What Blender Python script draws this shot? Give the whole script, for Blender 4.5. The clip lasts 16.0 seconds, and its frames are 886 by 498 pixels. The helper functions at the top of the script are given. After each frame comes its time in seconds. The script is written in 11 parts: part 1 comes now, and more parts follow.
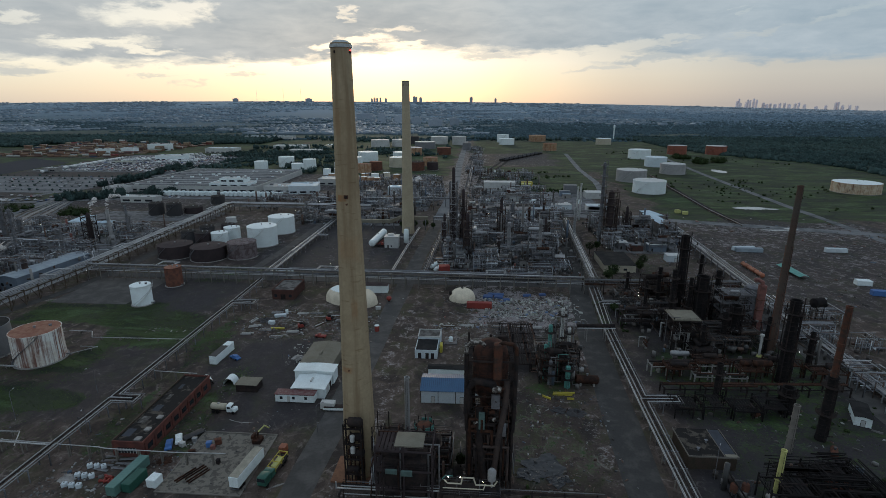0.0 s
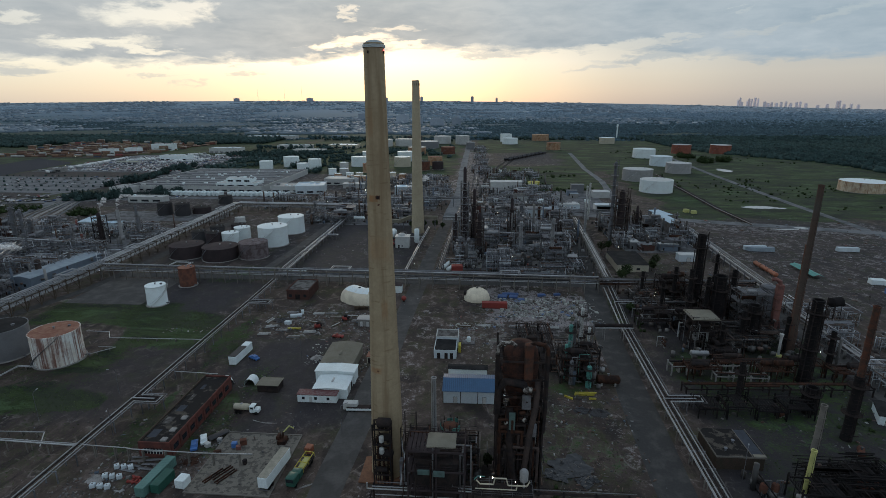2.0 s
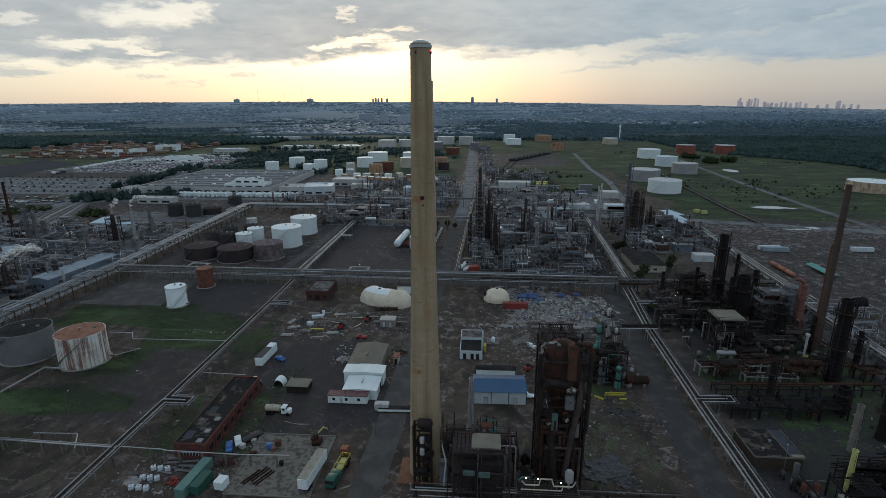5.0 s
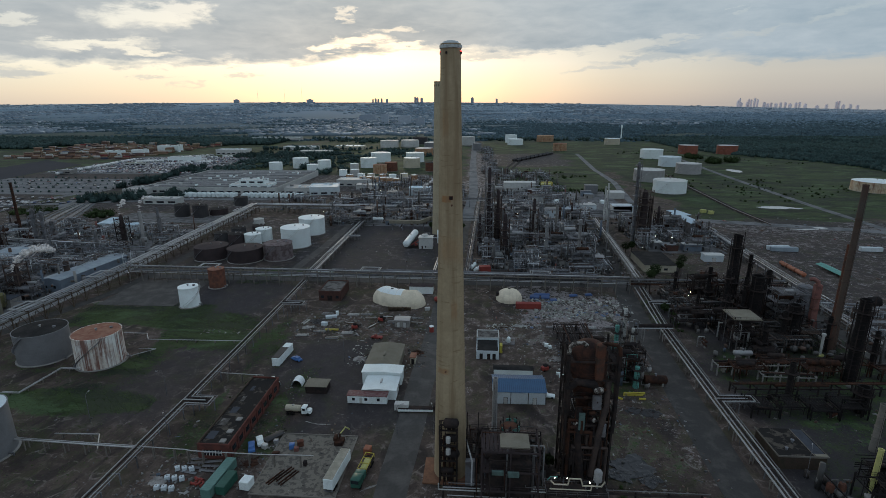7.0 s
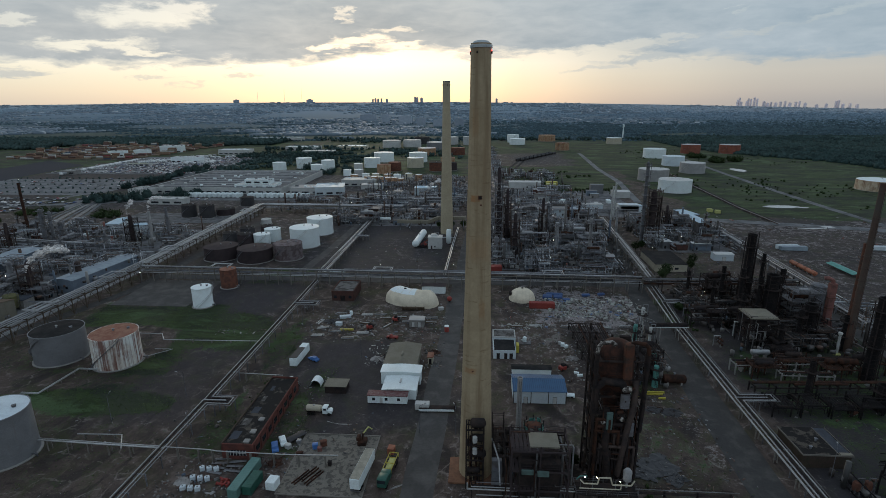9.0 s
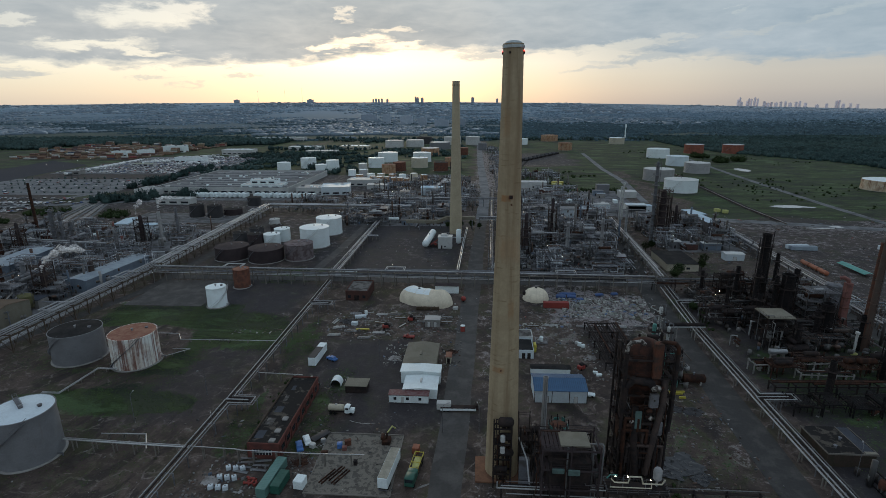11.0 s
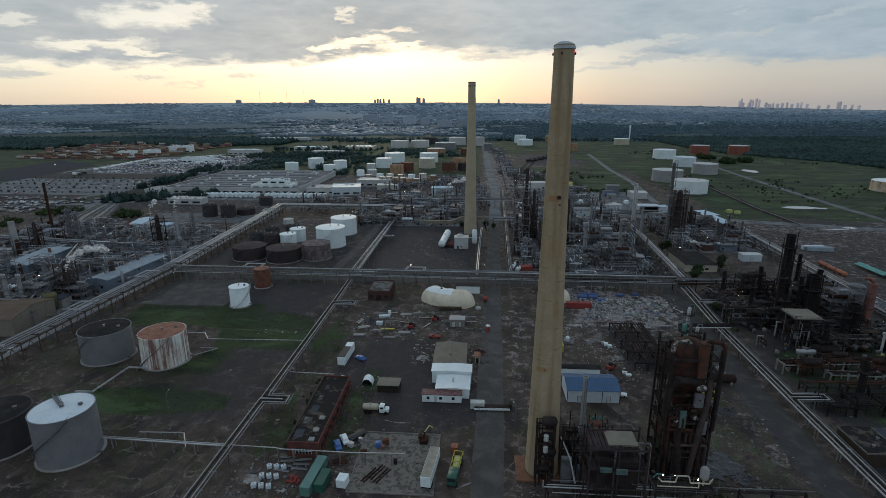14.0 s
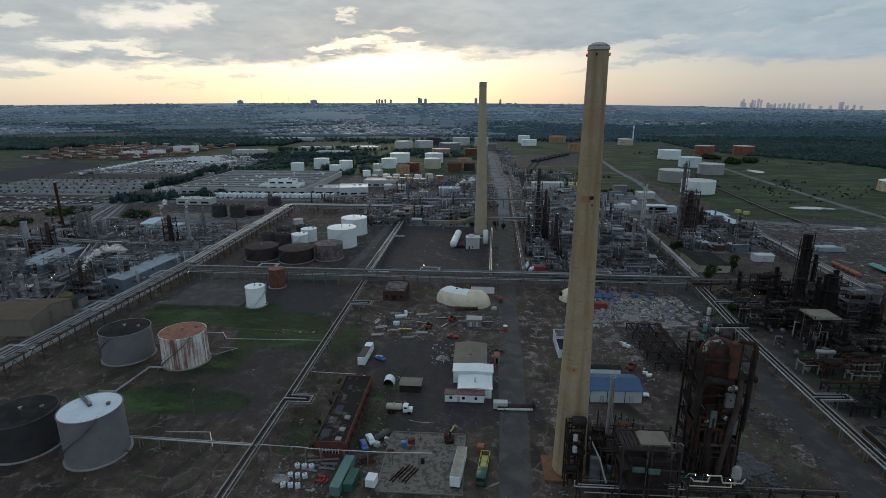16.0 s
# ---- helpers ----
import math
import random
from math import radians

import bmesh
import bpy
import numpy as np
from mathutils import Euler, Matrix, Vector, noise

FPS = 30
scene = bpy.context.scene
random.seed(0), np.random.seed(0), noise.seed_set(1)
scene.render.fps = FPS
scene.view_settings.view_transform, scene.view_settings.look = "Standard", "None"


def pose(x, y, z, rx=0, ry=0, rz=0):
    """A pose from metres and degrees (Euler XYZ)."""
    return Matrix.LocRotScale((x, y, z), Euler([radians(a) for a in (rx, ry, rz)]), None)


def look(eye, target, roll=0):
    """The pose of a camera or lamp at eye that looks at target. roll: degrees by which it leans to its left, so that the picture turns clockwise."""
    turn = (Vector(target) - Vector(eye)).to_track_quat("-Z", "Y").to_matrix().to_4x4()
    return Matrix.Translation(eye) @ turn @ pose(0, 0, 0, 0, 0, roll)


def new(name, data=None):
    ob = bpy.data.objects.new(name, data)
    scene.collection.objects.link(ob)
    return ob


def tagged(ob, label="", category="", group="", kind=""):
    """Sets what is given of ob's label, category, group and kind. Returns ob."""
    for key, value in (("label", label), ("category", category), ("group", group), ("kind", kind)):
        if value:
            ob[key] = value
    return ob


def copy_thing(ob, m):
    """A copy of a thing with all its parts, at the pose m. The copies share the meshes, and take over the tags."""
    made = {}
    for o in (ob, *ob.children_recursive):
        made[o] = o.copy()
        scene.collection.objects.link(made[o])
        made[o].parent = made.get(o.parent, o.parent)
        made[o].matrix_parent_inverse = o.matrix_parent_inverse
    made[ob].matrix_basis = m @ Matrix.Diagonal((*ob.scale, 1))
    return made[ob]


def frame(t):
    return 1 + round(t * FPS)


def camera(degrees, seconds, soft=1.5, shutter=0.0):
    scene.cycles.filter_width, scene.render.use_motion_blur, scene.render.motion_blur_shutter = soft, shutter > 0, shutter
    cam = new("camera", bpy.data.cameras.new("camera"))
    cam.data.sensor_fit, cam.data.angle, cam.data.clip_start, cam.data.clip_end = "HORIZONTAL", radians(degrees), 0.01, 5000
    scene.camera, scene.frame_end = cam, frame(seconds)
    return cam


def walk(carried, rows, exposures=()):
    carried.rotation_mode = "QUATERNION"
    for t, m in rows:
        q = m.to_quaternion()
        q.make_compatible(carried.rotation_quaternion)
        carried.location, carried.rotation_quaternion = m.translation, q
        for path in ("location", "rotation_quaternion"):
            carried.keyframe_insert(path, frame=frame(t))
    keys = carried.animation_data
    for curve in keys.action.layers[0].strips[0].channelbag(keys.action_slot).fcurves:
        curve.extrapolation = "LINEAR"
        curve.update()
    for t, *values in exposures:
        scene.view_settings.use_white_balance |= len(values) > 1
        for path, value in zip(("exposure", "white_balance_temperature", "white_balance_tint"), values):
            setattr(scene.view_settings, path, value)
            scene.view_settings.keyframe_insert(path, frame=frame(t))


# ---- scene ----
cam = camera(80.9, 16.0, 0.7)
PATH = [
    (0, (-0.739, -0.14, 91.958), (-0.878, 1.781, 91.419), -0.0),
    (0.5, (-2.509, -0.179, 91.976), (-2.648, 1.742, 91.436), -0.1),
    (1, (-4.26, -0.216, 92.013), (-4.4, 1.705, 91.473), -0.1),
    (1.5, (-5.956, -0.288, 92.056), (-6.096, 1.633, 91.515), -0.1),
    (2, (-7.581, -0.408, 92.105), (-7.722, 1.512, 91.564), -0.1),
    (2.5, (-9.237, -0.534, 92.14), (-9.378, 1.387, 91.601), -0.1),
    (3, (-10.893, -0.581, 92.135), (-11.034, 1.339, 91.595), -0.1),
    (3.5, (-12.58, -0.617, 92.11), (-12.72, 1.303, 91.571), -0.1),
    (4, (-14.229, -0.692, 92.094), (-14.369, 1.229, 91.554), -0.1),
    (6.5, (-22.243, -1.457, 92.017), (-22.379, 0.465, 91.48), -0.3),
    (7, (-23.839, -1.559, 92.002), (-23.975, 0.362, 91.465), -0.2),
    (7.5, (-25.46, -1.625, 91.999), (-25.596, 0.296, 91.461), -0.3),
    (8, (-27.027, -1.756, 91.995), (-27.163, 0.166, 91.458), -0.3),
    (8.5, (-28.64, -1.908, 91.995), (-28.775, 0.014, 91.457), -0.3),
    (9, (-30.318, -2.053, 92.009), (-30.452, -0.131, 91.471), -0.3),
    (11.5, (-38.798, -3.058, 92.044), (-38.931, -1.136, 91.506), -0.3),
    (12, (-40.552, -3.275, 92.052), (-40.686, -1.353, 91.514), -0.2),
    (12.5, (-42.345, -3.491, 92.07), (-42.479, -1.569, 91.533), -0.2),
    (13, (-44.131, -3.661, 92.075), (-44.264, -1.74, 91.538), -0.2),
    (13.5, (-45.856, -3.875, 92.084), (-45.991, -1.953, 91.547), -0.2),
    (14, (-47.599, -4.15, 92.08), (-47.733, -2.228, 91.544), -0.2),
    (14.5, (-49.393, -4.403, 92.077), (-49.528, -2.481, 91.541), -0.2),
    (15, (-51.151, -4.61, 92.104), (-51.287, -2.687, 91.568), -0.2),
    (15.5, (-52.872, -4.798, 92.149), (-53.008, -2.876, 91.614), -0.2),
    (16, (-54.609, -4.991, 92.186), (-54.746, -3.069, 91.651), -0.2),
]
walk(cam, [(t, look(eye, target, roll)) for t, eye, target, roll in PATH])

# ---- world and sun ----
SUN_AZ = -11.0    # degrees east of the heading +y, the low sun behind thin cloud
SUN_EL = 5.0
sky_world = bpy.data.worlds.new("evening_sky")
scene.world = sky_world
sky_world.use_nodes = True
wt = sky_world.node_tree
wt.nodes.clear()


def node(tree, kind, **sets):
    n = tree.nodes.new(kind)
    for key, value in sets.items():
        n.inputs[key.replace("_", " ")].default_value = value
    return n


def math_node(tree, op, a, b=None, clamp=False):
    n = tree.nodes.new("ShaderNodeMath")
    n.operation, n.use_clamp = op, clamp
    for i, v in enumerate((a, b)):
        if v is None:
            continue
        if isinstance(v, (int, float)):
            n.inputs[i].default_value = v
        else:
            tree.links.new(v, n.inputs[i])
    return n.outputs[0]


def ramp_node(tree, fac, stops, ease="LINEAR"):
    n = tree.nodes.new("ShaderNodeValToRGB")
    n.color_ramp.interpolation = ease
    while len(n.color_ramp.elements) < len(stops):
        n.color_ramp.elements.new(0.5)
    for el, (p, c) in zip(n.color_ramp.elements, stops):
        el.position = p
        el.color = (*c, 1) if isinstance(c, tuple) else (c, c, c, 1)
    tree.links.new(fac, n.inputs[0])
    return n.outputs[0]


def mix_node(tree, fac, a, b, blend="MIX"):
    n = tree.nodes.new("ShaderNodeMix")
    n.data_type, n.blend_type = "RGBA", blend
    for sock, v in ((n.inputs[0], fac), (n.inputs[6], a), (n.inputs[7], b)):
        if isinstance(v, (int, float)):
            sock.default_value = v if sock.type == "VALUE" else (v, v, v, 1)
        elif isinstance(v, tuple):
            sock.default_value = (*v, 1)
        else:
            tree.links.new(v, sock)
    return n.outputs[2]


def noise_node(tree, vec, scale, detail=5.0, rough=0.55, distort=0.0):
    n = node(tree, "ShaderNodeTexNoise", Scale=scale, Detail=detail, Roughness=rough, Distortion=distort)
    if vec is not None:
        tree.links.new(vec, n.inputs["Vector"])
    return n.outputs[0]


def mapped(tree, vec, scale=(1, 1, 1), loc=(0, 0, 0)):
    n = tree.nodes.new("ShaderNodeMapping")
    n.inputs["Scale"].default_value, n.inputs["Location"].default_value = scale, loc
    tree.links.new(vec, n.inputs["Vector"])
    return n.outputs[0]


# breaks in the cloud and low wisps: degrees east of +y, elevation, half width, half height, slope, amount
BREAKS = ((-31.6, 7.6, 4.4, 1.0, 0.05, 1.0), (-28.8, 8.4, 2.6, 0.8, 0.0, 0.9), (-41.3, 6.7, 1.6, 0.4, 0.0, 0.7), (-36.2, 5.2, 4.4, 0.45, 0.06, 0.9), (-33.0, 4.8, 3.6, 0.35, -0.05, 0.8),
          (-13.9, 8.7, 0.8, 0.6, 0.3, 0.5), (-12.2, 6.25, 3.2, 0.42, 0.05, 0.8), (-15.6, 5.6, 2.4, 0.38, 0.1, 0.9), (-9.0, 7.2, 2.0, 0.25, 0.0, 0.5), (-8.6, 5.8, 2.6, 0.3, 0.0, 0.8),
          (14.0, 5.4, 4.6, 0.42, 0.04, 0.8), (18.4, 5.9, 2.4, 0.26, 0.1, 0.6), (25.6, 6.25, 2.4, 0.3, 0.16, 0.6), (31.6, 7.3, 3.2, 0.34, 0.2, 0.7), (23.9, 7.9, 0.6, 0.3, 0.5, 0.6))
WISPS = ((-41.9, 2.6, 2.4, 0.38, 0.0, 0.7), (-32.0, 2.45, 1.9, 0.2, 0.0, 0.4), (-28.6, 1.9, 1.4, 0.22, 0.1, 0.3), (-24.6, 2.9, 1.6, 0.22, 0.0, 0.5), (0.6, 4.7, 3.4, 0.36, 0.0, 0.6), (12.0, 3.3, 3.6, 0.28, 0.05, 0.4), (16.5, 4.3, 5.0, 0.4, 0.1, 0.6))


def build_sky():
    t = wt
    way = t.nodes.new("ShaderNodeTexCoord").outputs["Generated"]
    sep = t.nodes.new("ShaderNodeSeparateXYZ")
    t.links.new(way, sep.inputs[0])
    x, y, z = sep.outputs
    az = math_node(t, "ARCTAN2", x, y)                       # radians east of +y
    el = math_node(t, "ARCSINE", z)
    # side: 0 far west, 0.5 at the sun, 1 far east
    side = math_node(t, "ADD", math_node(t, "DIVIDE", math_node(t, "SUBTRACT", az, radians(SUN_AZ)), math.pi * 2), 0.5, True)
    near = ramp_node(t, side, [(0.22, 0.0), (0.36, 0.42), (0.44, 0.70), (0.5, 1.0), (0.52, 0.86), (0.545, 0.52), (0.575, 0.25), (0.61, 0.06), (0.68, 0.0)], "EASE")
    h = math_node(t, "DIVIDE", el, radians(12.5), True)      # 0 horizon, 1 at 12.5 degrees
    clear_near = ramp_node(t, h, [(0, (0.80, 0.70, 0.56)), (0.10, (0.95, 0.84, 0.64)), (0.2, (1.02, 0.95, 0.74)), (0.32, (1.16, 1.10, 0.92)), (0.5, (1.0, 0.95, 0.82)), (1, (0.9, 0.87, 0.8))])
    clear_off = ramp_node(t, h, [(0, (0.33, 0.345, 0.365)), (0.1, (0.40, 0.405, 0.41)), (0.22, (0.455, 0.455, 0.45)), (0.36, (0.41, 0.44, 0.465)), (0.6, (0.37, 0.45, 0.51)), (1, (0.36, 0.45, 0.53))])
    clear = mix_node(t, near, clear_off, clear_near)
    air = t.nodes.new("ShaderNodeTexSky")
    air.sky_type, air.sun_disc = "NISHITA", False
    air.sun_elevation, air.sun_rotation = radians(SUN_EL), radians(SUN_AZ)
    clear = mix_node(t, 0.015, clear, air.outputs[0])
    # cloud sheet: long flat banks, ragged along the lower edge, broken by bright gaps
    flat = t.nodes.new("ShaderNodeCombineXYZ")
    t.links.new(math_node(t, "MULTIPLY", az, 180 / math.pi), flat.inputs[0])
    t.links.new(math_node(t, "MULTIPLY", el, 180 / math.pi), flat.inputs[1])
    f = flat.outputs[0]
    big = noise_node(t, mapped(t, f, (0.075, 0.30, 1), (2.3, 0.7, 0)), 1.0, 8.0, 0.56, 0.3)
    wisp = noise_node(t, mapped(t, f, (0.30, 1.05, 1), (5.1, 3.3, 0)), 1.0, 8.0, 0.6, 0.3)
    curl = noise_node(t, mapped(t, f, (0.55, 1.3, 1), (8.4, 1.9, 0)), 1.0, 7.0, 0.62, 0.2)
    # the lower edge of the sheet sinks and lifts along the horizon
    rim = ramp_node(t, side, [(0.0, 0.26), (0.41, 0.27), (0.445, 0.29), (0.478, 0.295), (0.49, 0.38), (0.507, 0.44), (0.522, 0.40), (0.553, 0.40), (0.567, 0.44), (0.585, 0.34), (0.60, 0.30), (0.63, 0.27)])
    edge = math_node(t, "SUBTRACT", h, rim)
    edge = math_node(t, "ADD", edge, math_node(t, "MULTIPLY", math_node(t, "SUBTRACT", big, 0.5), 0.16))
    edge = math_node(t, "ADD", edge, math_node(t, "MULTIPLY", math_node(t, "SUBTRACT", wisp, 0.5), 0.22))
    sheet = ramp_node(t, math_node(t, "ADD", edge, 0.5), [(0.485, 0.0), (0.505, 0.45), (0.55, 1.0)])
    tear = t.nodes.new("ShaderNodeCombineXYZ")
    t.links.new(math_node(t, "MULTIPLY", math_node(t, "SUBTRACT", curl, 0.5), 7.0), tear.inputs[0])
    t.links.new(math_node(t, "MULTIPLY", math_node(t, "SUBTRACT", wisp, 0.5), 2.6), tear.inputs[1])
    ragged = t.nodes.new("ShaderNodeVectorMath")
    t.links.new(f, ragged.inputs[0])
    t.links.new(tear.outputs[0], ragged.inputs[1])

    def gathered(spots):
        total = None
        for cx, cy, rx, ry, slope, amount in spots:
            m = t.nodes.new("ShaderNodeMapping")
            m.vector_type = "TEXTURE"
            m.inputs["Location"].default_value = (cx, cy, 0)
            m.inputs["Rotation"].default_value = (0, 0, math.atan(slope))
            m.inputs["Scale"].default_value = (rx, ry, 1)
            t.links.new(ragged.outputs[0], m.inputs["Vector"])
            d = t.nodes.new("ShaderNodeVectorMath")
            d.operation = "LENGTH"
            t.links.new(m.outputs[0], d.inputs[0])
            r = t.nodes.new("ShaderNodeMapRange")
            r.interpolation_type = "SMOOTHSTEP"
            for i, v in ((1, 1.35), (2, 0.45), (3, 0.0), (4, amount)):
                r.inputs[i].default_value = v
            t.links.new(d.outputs["Value"], r.inputs[0])
            total = r.outputs[0] if total is None else math_node(t, "MAXIMUM", total, r.outputs[0])
        return total

    hole, low = gathered(BREAKS), gathered(WISPS)
    cover_ = math_node(t, "MAXIMUM", math_node(t, "MULTIPLY", sheet, math_node(t, "SUBTRACT", 1.0, hole)), low)
    thick = ramp_node(t, math_node(t, "ADD", math_node(t, "MULTIPLY", big, 0.55), math_node(t, "MULTIPLY", wisp, 0.45)), [(0.36, 0.0), (0.62, 1.0)])
    lit = mix_node(t, near, (0.44, 0.52, 0.58), (0.66, 0.64, 0.59))
    dark = mix_node(t, near, (0.33, 0.42, 0.49), (0.455, 0.465, 0.455))
    cloud = mix_node(t, thick, lit, dark)
    cloud = mix_node(t, ramp_node(t, h, [(0.5, 0.0), (1.0, 0.45)]), cloud, (0.40, 0.50, 0.57))
    sky = mix_node(t, cover_, clear, cloud)
    # overhead, outside the view, an even grey-blue cloud deck
    deck_tone = noise_node(t, way, 3.0, 4.0)
    deck = mix_node(t, deck_tone, (0.310, 0.385, 0.468), (0.405, 0.488, 0.582))
    sky = mix_node(t, ramp_node(t, math_node(t, "DIVIDE", el, radians(90), True), [(0.13, 0.0), (0.30, 1.0)]), sky, deck)
    bg = t.nodes.new("ShaderNodeBackground")
    bg.inputs["Strength"].default_value = 1.0
    t.links.new(sky, bg.inputs["Color"])
    out = t.nodes.new("ShaderNodeOutputWorld")
    t.links.new(bg.outputs[0], out.inputs[0])


build_sky()
sun = new("sun", bpy.data.lights.new("sun", "SUN"))
sun.data.energy, sun.data.angle, sun.data.color = 0.4, radians(12), (1.0, 0.86, 0.64)
sa, se = radians(SUN_AZ), radians(SUN_EL + 4)
sun.matrix_world = look((0, 0, 300), (-math.sin(sa) * math.cos(se) * 100, -math.cos(sa) * math.cos(se) * 100, 300 - math.sin(se) * 100))

# ---- materials ----
def surface(name, c, c2=None, rough=0.7, metal=0.0, big=0.25, fine=3.0, amt=0.6, bump=0.2, streak=None, drip=0.0, vary=0.2, spread=(0.42, 0.62), relief=0.05):
    """A worn surface: two colours mixed by broad stains, fine grain, optional runs of a third colour down its sides."""
    m = bpy.data.materials.new(name)
    m.use_nodes = True
    t = m.node_tree
    bsdf = t.nodes["Principled BSDF"]
    pos = t.nodes.new("ShaderNodeNewGeometry").outputs["Position"]
    info = t.nodes.new("ShaderNodeObjectInfo").outputs["Random"]
    c2 = c2 or tuple(v * 0.6 for v in c)
    stain = noise_node(t, pos, big, 5.0, 0.6, 0.3)
    grain = noise_node(t, pos, fine, 4.0, 0.6)
    col = mix_node(t, math_node(t, "MULTIPLY", ramp_node(t, stain, [(spread[0], 0.0), (spread[1], 1.0)]), amt), c, c2)
    if streak:
        runs = noise_node(t, mapped(t, pos, (1.05, 1.05, 0.035)), 1.0, 6.0, 0.68)
        blot = noise_node(t, mapped(t, pos, (0.2, 0.2, 0.12)), 1.0, 4.0, 0.6)
        both = math_node(t, "ADD", math_node(t, "MULTIPLY", runs, 0.7), math_node(t, "MULTIPLY", blot, 0.3))
        col = mix_node(t, ramp_node(t, both, [(0.62 - drip * 0.25, 0.0), (0.72 - drip * 0.25, 0.9)]), col, streak)
    tone = math_node(t, "ADD", math_node(t, "MULTIPLY", info, vary), 1.0 - vary / 2)
    tone = math_node(t, "MULTIPLY", tone, math_node(t, "ADD", math_node(t, "MULTIPLY", grain, 0.5), 0.75))
    col = mix_node(t, 1.0, col, tone, "MULTIPLY")
    t.links.new(col, bsdf.inputs["Base Color"])
    t.links.new(math_node(t, "ADD", math_node(t, "MULTIPLY", stain, 0.25), rough - 0.12, True), bsdf.inputs["Roughness"])
    bsdf.inputs["Metallic"].default_value = metal
    bsdf.inputs["Specular IOR Level"].default_value = 0.12 if rough > 0.78 else 0.4
    b = node(t, "ShaderNodeBump", Strength=bump, Distance=relief)
    t.links.new(grain, b.inputs["Height"])
    t.links.new(b.outputs[0], bsdf.inputs["Normal"])
    return m


WHITE = surface("white_paint", (0.77, 0.85, 0.86), (0.64, 0.69, 0.69), 0.55, amt=0.4, vary=0.06, bump=0.05)
WHITE_RUN = surface("white_tank_paint", (0.73, 0.81, 0.82), (0.62, 0.66, 0.66), 0.5, amt=0.4, streak=(0.34, 0.27, 0.21), drip=-0.1, vary=0.08, bump=0.05)
RUSTY_WHITE = surface("rust_run_paint", (0.80, 0.82, 0.79), (0.58, 0.47, 0.38), 0.75, amt=0.6, streak=(0.17, 0.05, 0.03), drip=0.64, vary=0.1, bump=0.3)
RUST_ROOF = surface("rusted_plate", (0.22, 0.10, 0.07), (0.30, 0.17, 0.12), 0.85, amt=0.8, big=0.4, vary=0.15)
RUST_STEEL = surface("rust_steel", (0.075, 0.036, 0.024), (0.028, 0.02, 0.018), 0.8, 0.15, amt=0.9, big=0.5)
RUST_RED = surface("red_rust", (0.15, 0.065, 0.045), (0.085, 0.045, 0.035), 0.85, amt=0.9, big=0.5, streak=(0.06, 0.035, 0.028), drip=0.2)
PINK_TANK = surface("blistered_tank_paint", (0.17, 0.145, 0.15), (0.085, 0.06, 0.06), 0.85, amt=0.85, big=0.4, spread=(0.44, 0.58))
RED_TANK = surface("faded_red_tank", (0.27, 0.10, 0.07), (0.18, 0.075, 0.055), 0.8, amt=0.8, streak=(0.12, 0.05, 0.04), drip=0.3)
ORANGE_TANK = surface("orange_rust_tank", (0.42, 0.29, 0.19), (0.30, 0.15, 0.08), 0.8, amt=0.8, streak=(0.17, 0.07, 0.04), drip=0.4)
STREAKED_TANK = surface("streaked_cream_tank", (0.52, 0.44, 0.33), (0.38, 0.26, 0.17), 0.8, amt=0.8, streak=(0.17, 0.07, 0.04), drip=0.45)
GREY_TANK = surface("grey_tank_paint", (0.175, 0.18, 0.19), (0.135, 0.138, 0.146), 0.65, amt=0.6, streak=(0.15, 0.13, 0.12), drip=0.0)
STACK_RUST = surface("sooty_red_rust", (0.12, 0.052, 0.035), (0.06, 0.045, 0.038), 0.9, amt=0.95, big=0.55)
MID_TANK = surface("mid_grey_tank_paint", (0.33, 0.33, 0.33), (0.24, 0.24, 0.24), 0.6, amt=0.5, streak=(0.2, 0.17, 0.15), drip=-0.05)
PALE_TANK = surface("pale_blue_tank_paint", (0.60, 0.69, 0.74), (0.5, 0.57, 0.62), 0.6, amt=0.5, vary=0.05)
PALE_GREY = surface("pale_grey_paint", (0.50, 0.51, 0.50), (0.38, 0.38, 0.37), 0.6, amt=0.5, streak=(0.3, 0.24, 0.2), drip=-0.05)
DARK_TANK = surface("black_tank_coating", (0.034, 0.034, 0.038), (0.056, 0.052, 0.053), 0.7, amt=0.7)
BROWN_TANK = surface("brown_tank_coating", (0.056, 0.043, 0.045), (0.038, 0.032, 0.034), 0.85, amt=0.7)
DARK_ROOF = surface("tar_roof", (0.018, 0.018, 0.019), (0.042, 0.041, 0.04), 0.95, amt=0.7)
PATCHED_ROOF = surface("patched_roof_felt", (0.15, 0.145, 0.14), (0.06, 0.055, 0.052), 0.92, amt=0.9, big=0.3, spread=(0.46, 0.56))
TORN_ROOF = surface("torn_roof_felt", (0.022, 0.021, 0.021), (0.10, 0.088, 0.075), 0.93, amt=0.9, big=0.35, spread=(0.52, 0.60))
BEIGE_TANK = surface("beige_tank_paint", (0.5, 0.46, 0.36), (0.4, 0.36, 0.28), 0.65, amt=0.5, streak=(0.3, 0.2, 0.13), drip=0.0)
CHIMNEY = surface("chimney_concrete", (0.372, 0.300, 0.198), (0.284, 0.222, 0.143), 0.85, amt=0.7, big=0.09, fine=1.2, streak=(0.25, 0.165, 0.085), drip=-0.06, bump=0.25)
CT = CHIMNEY.node_tree


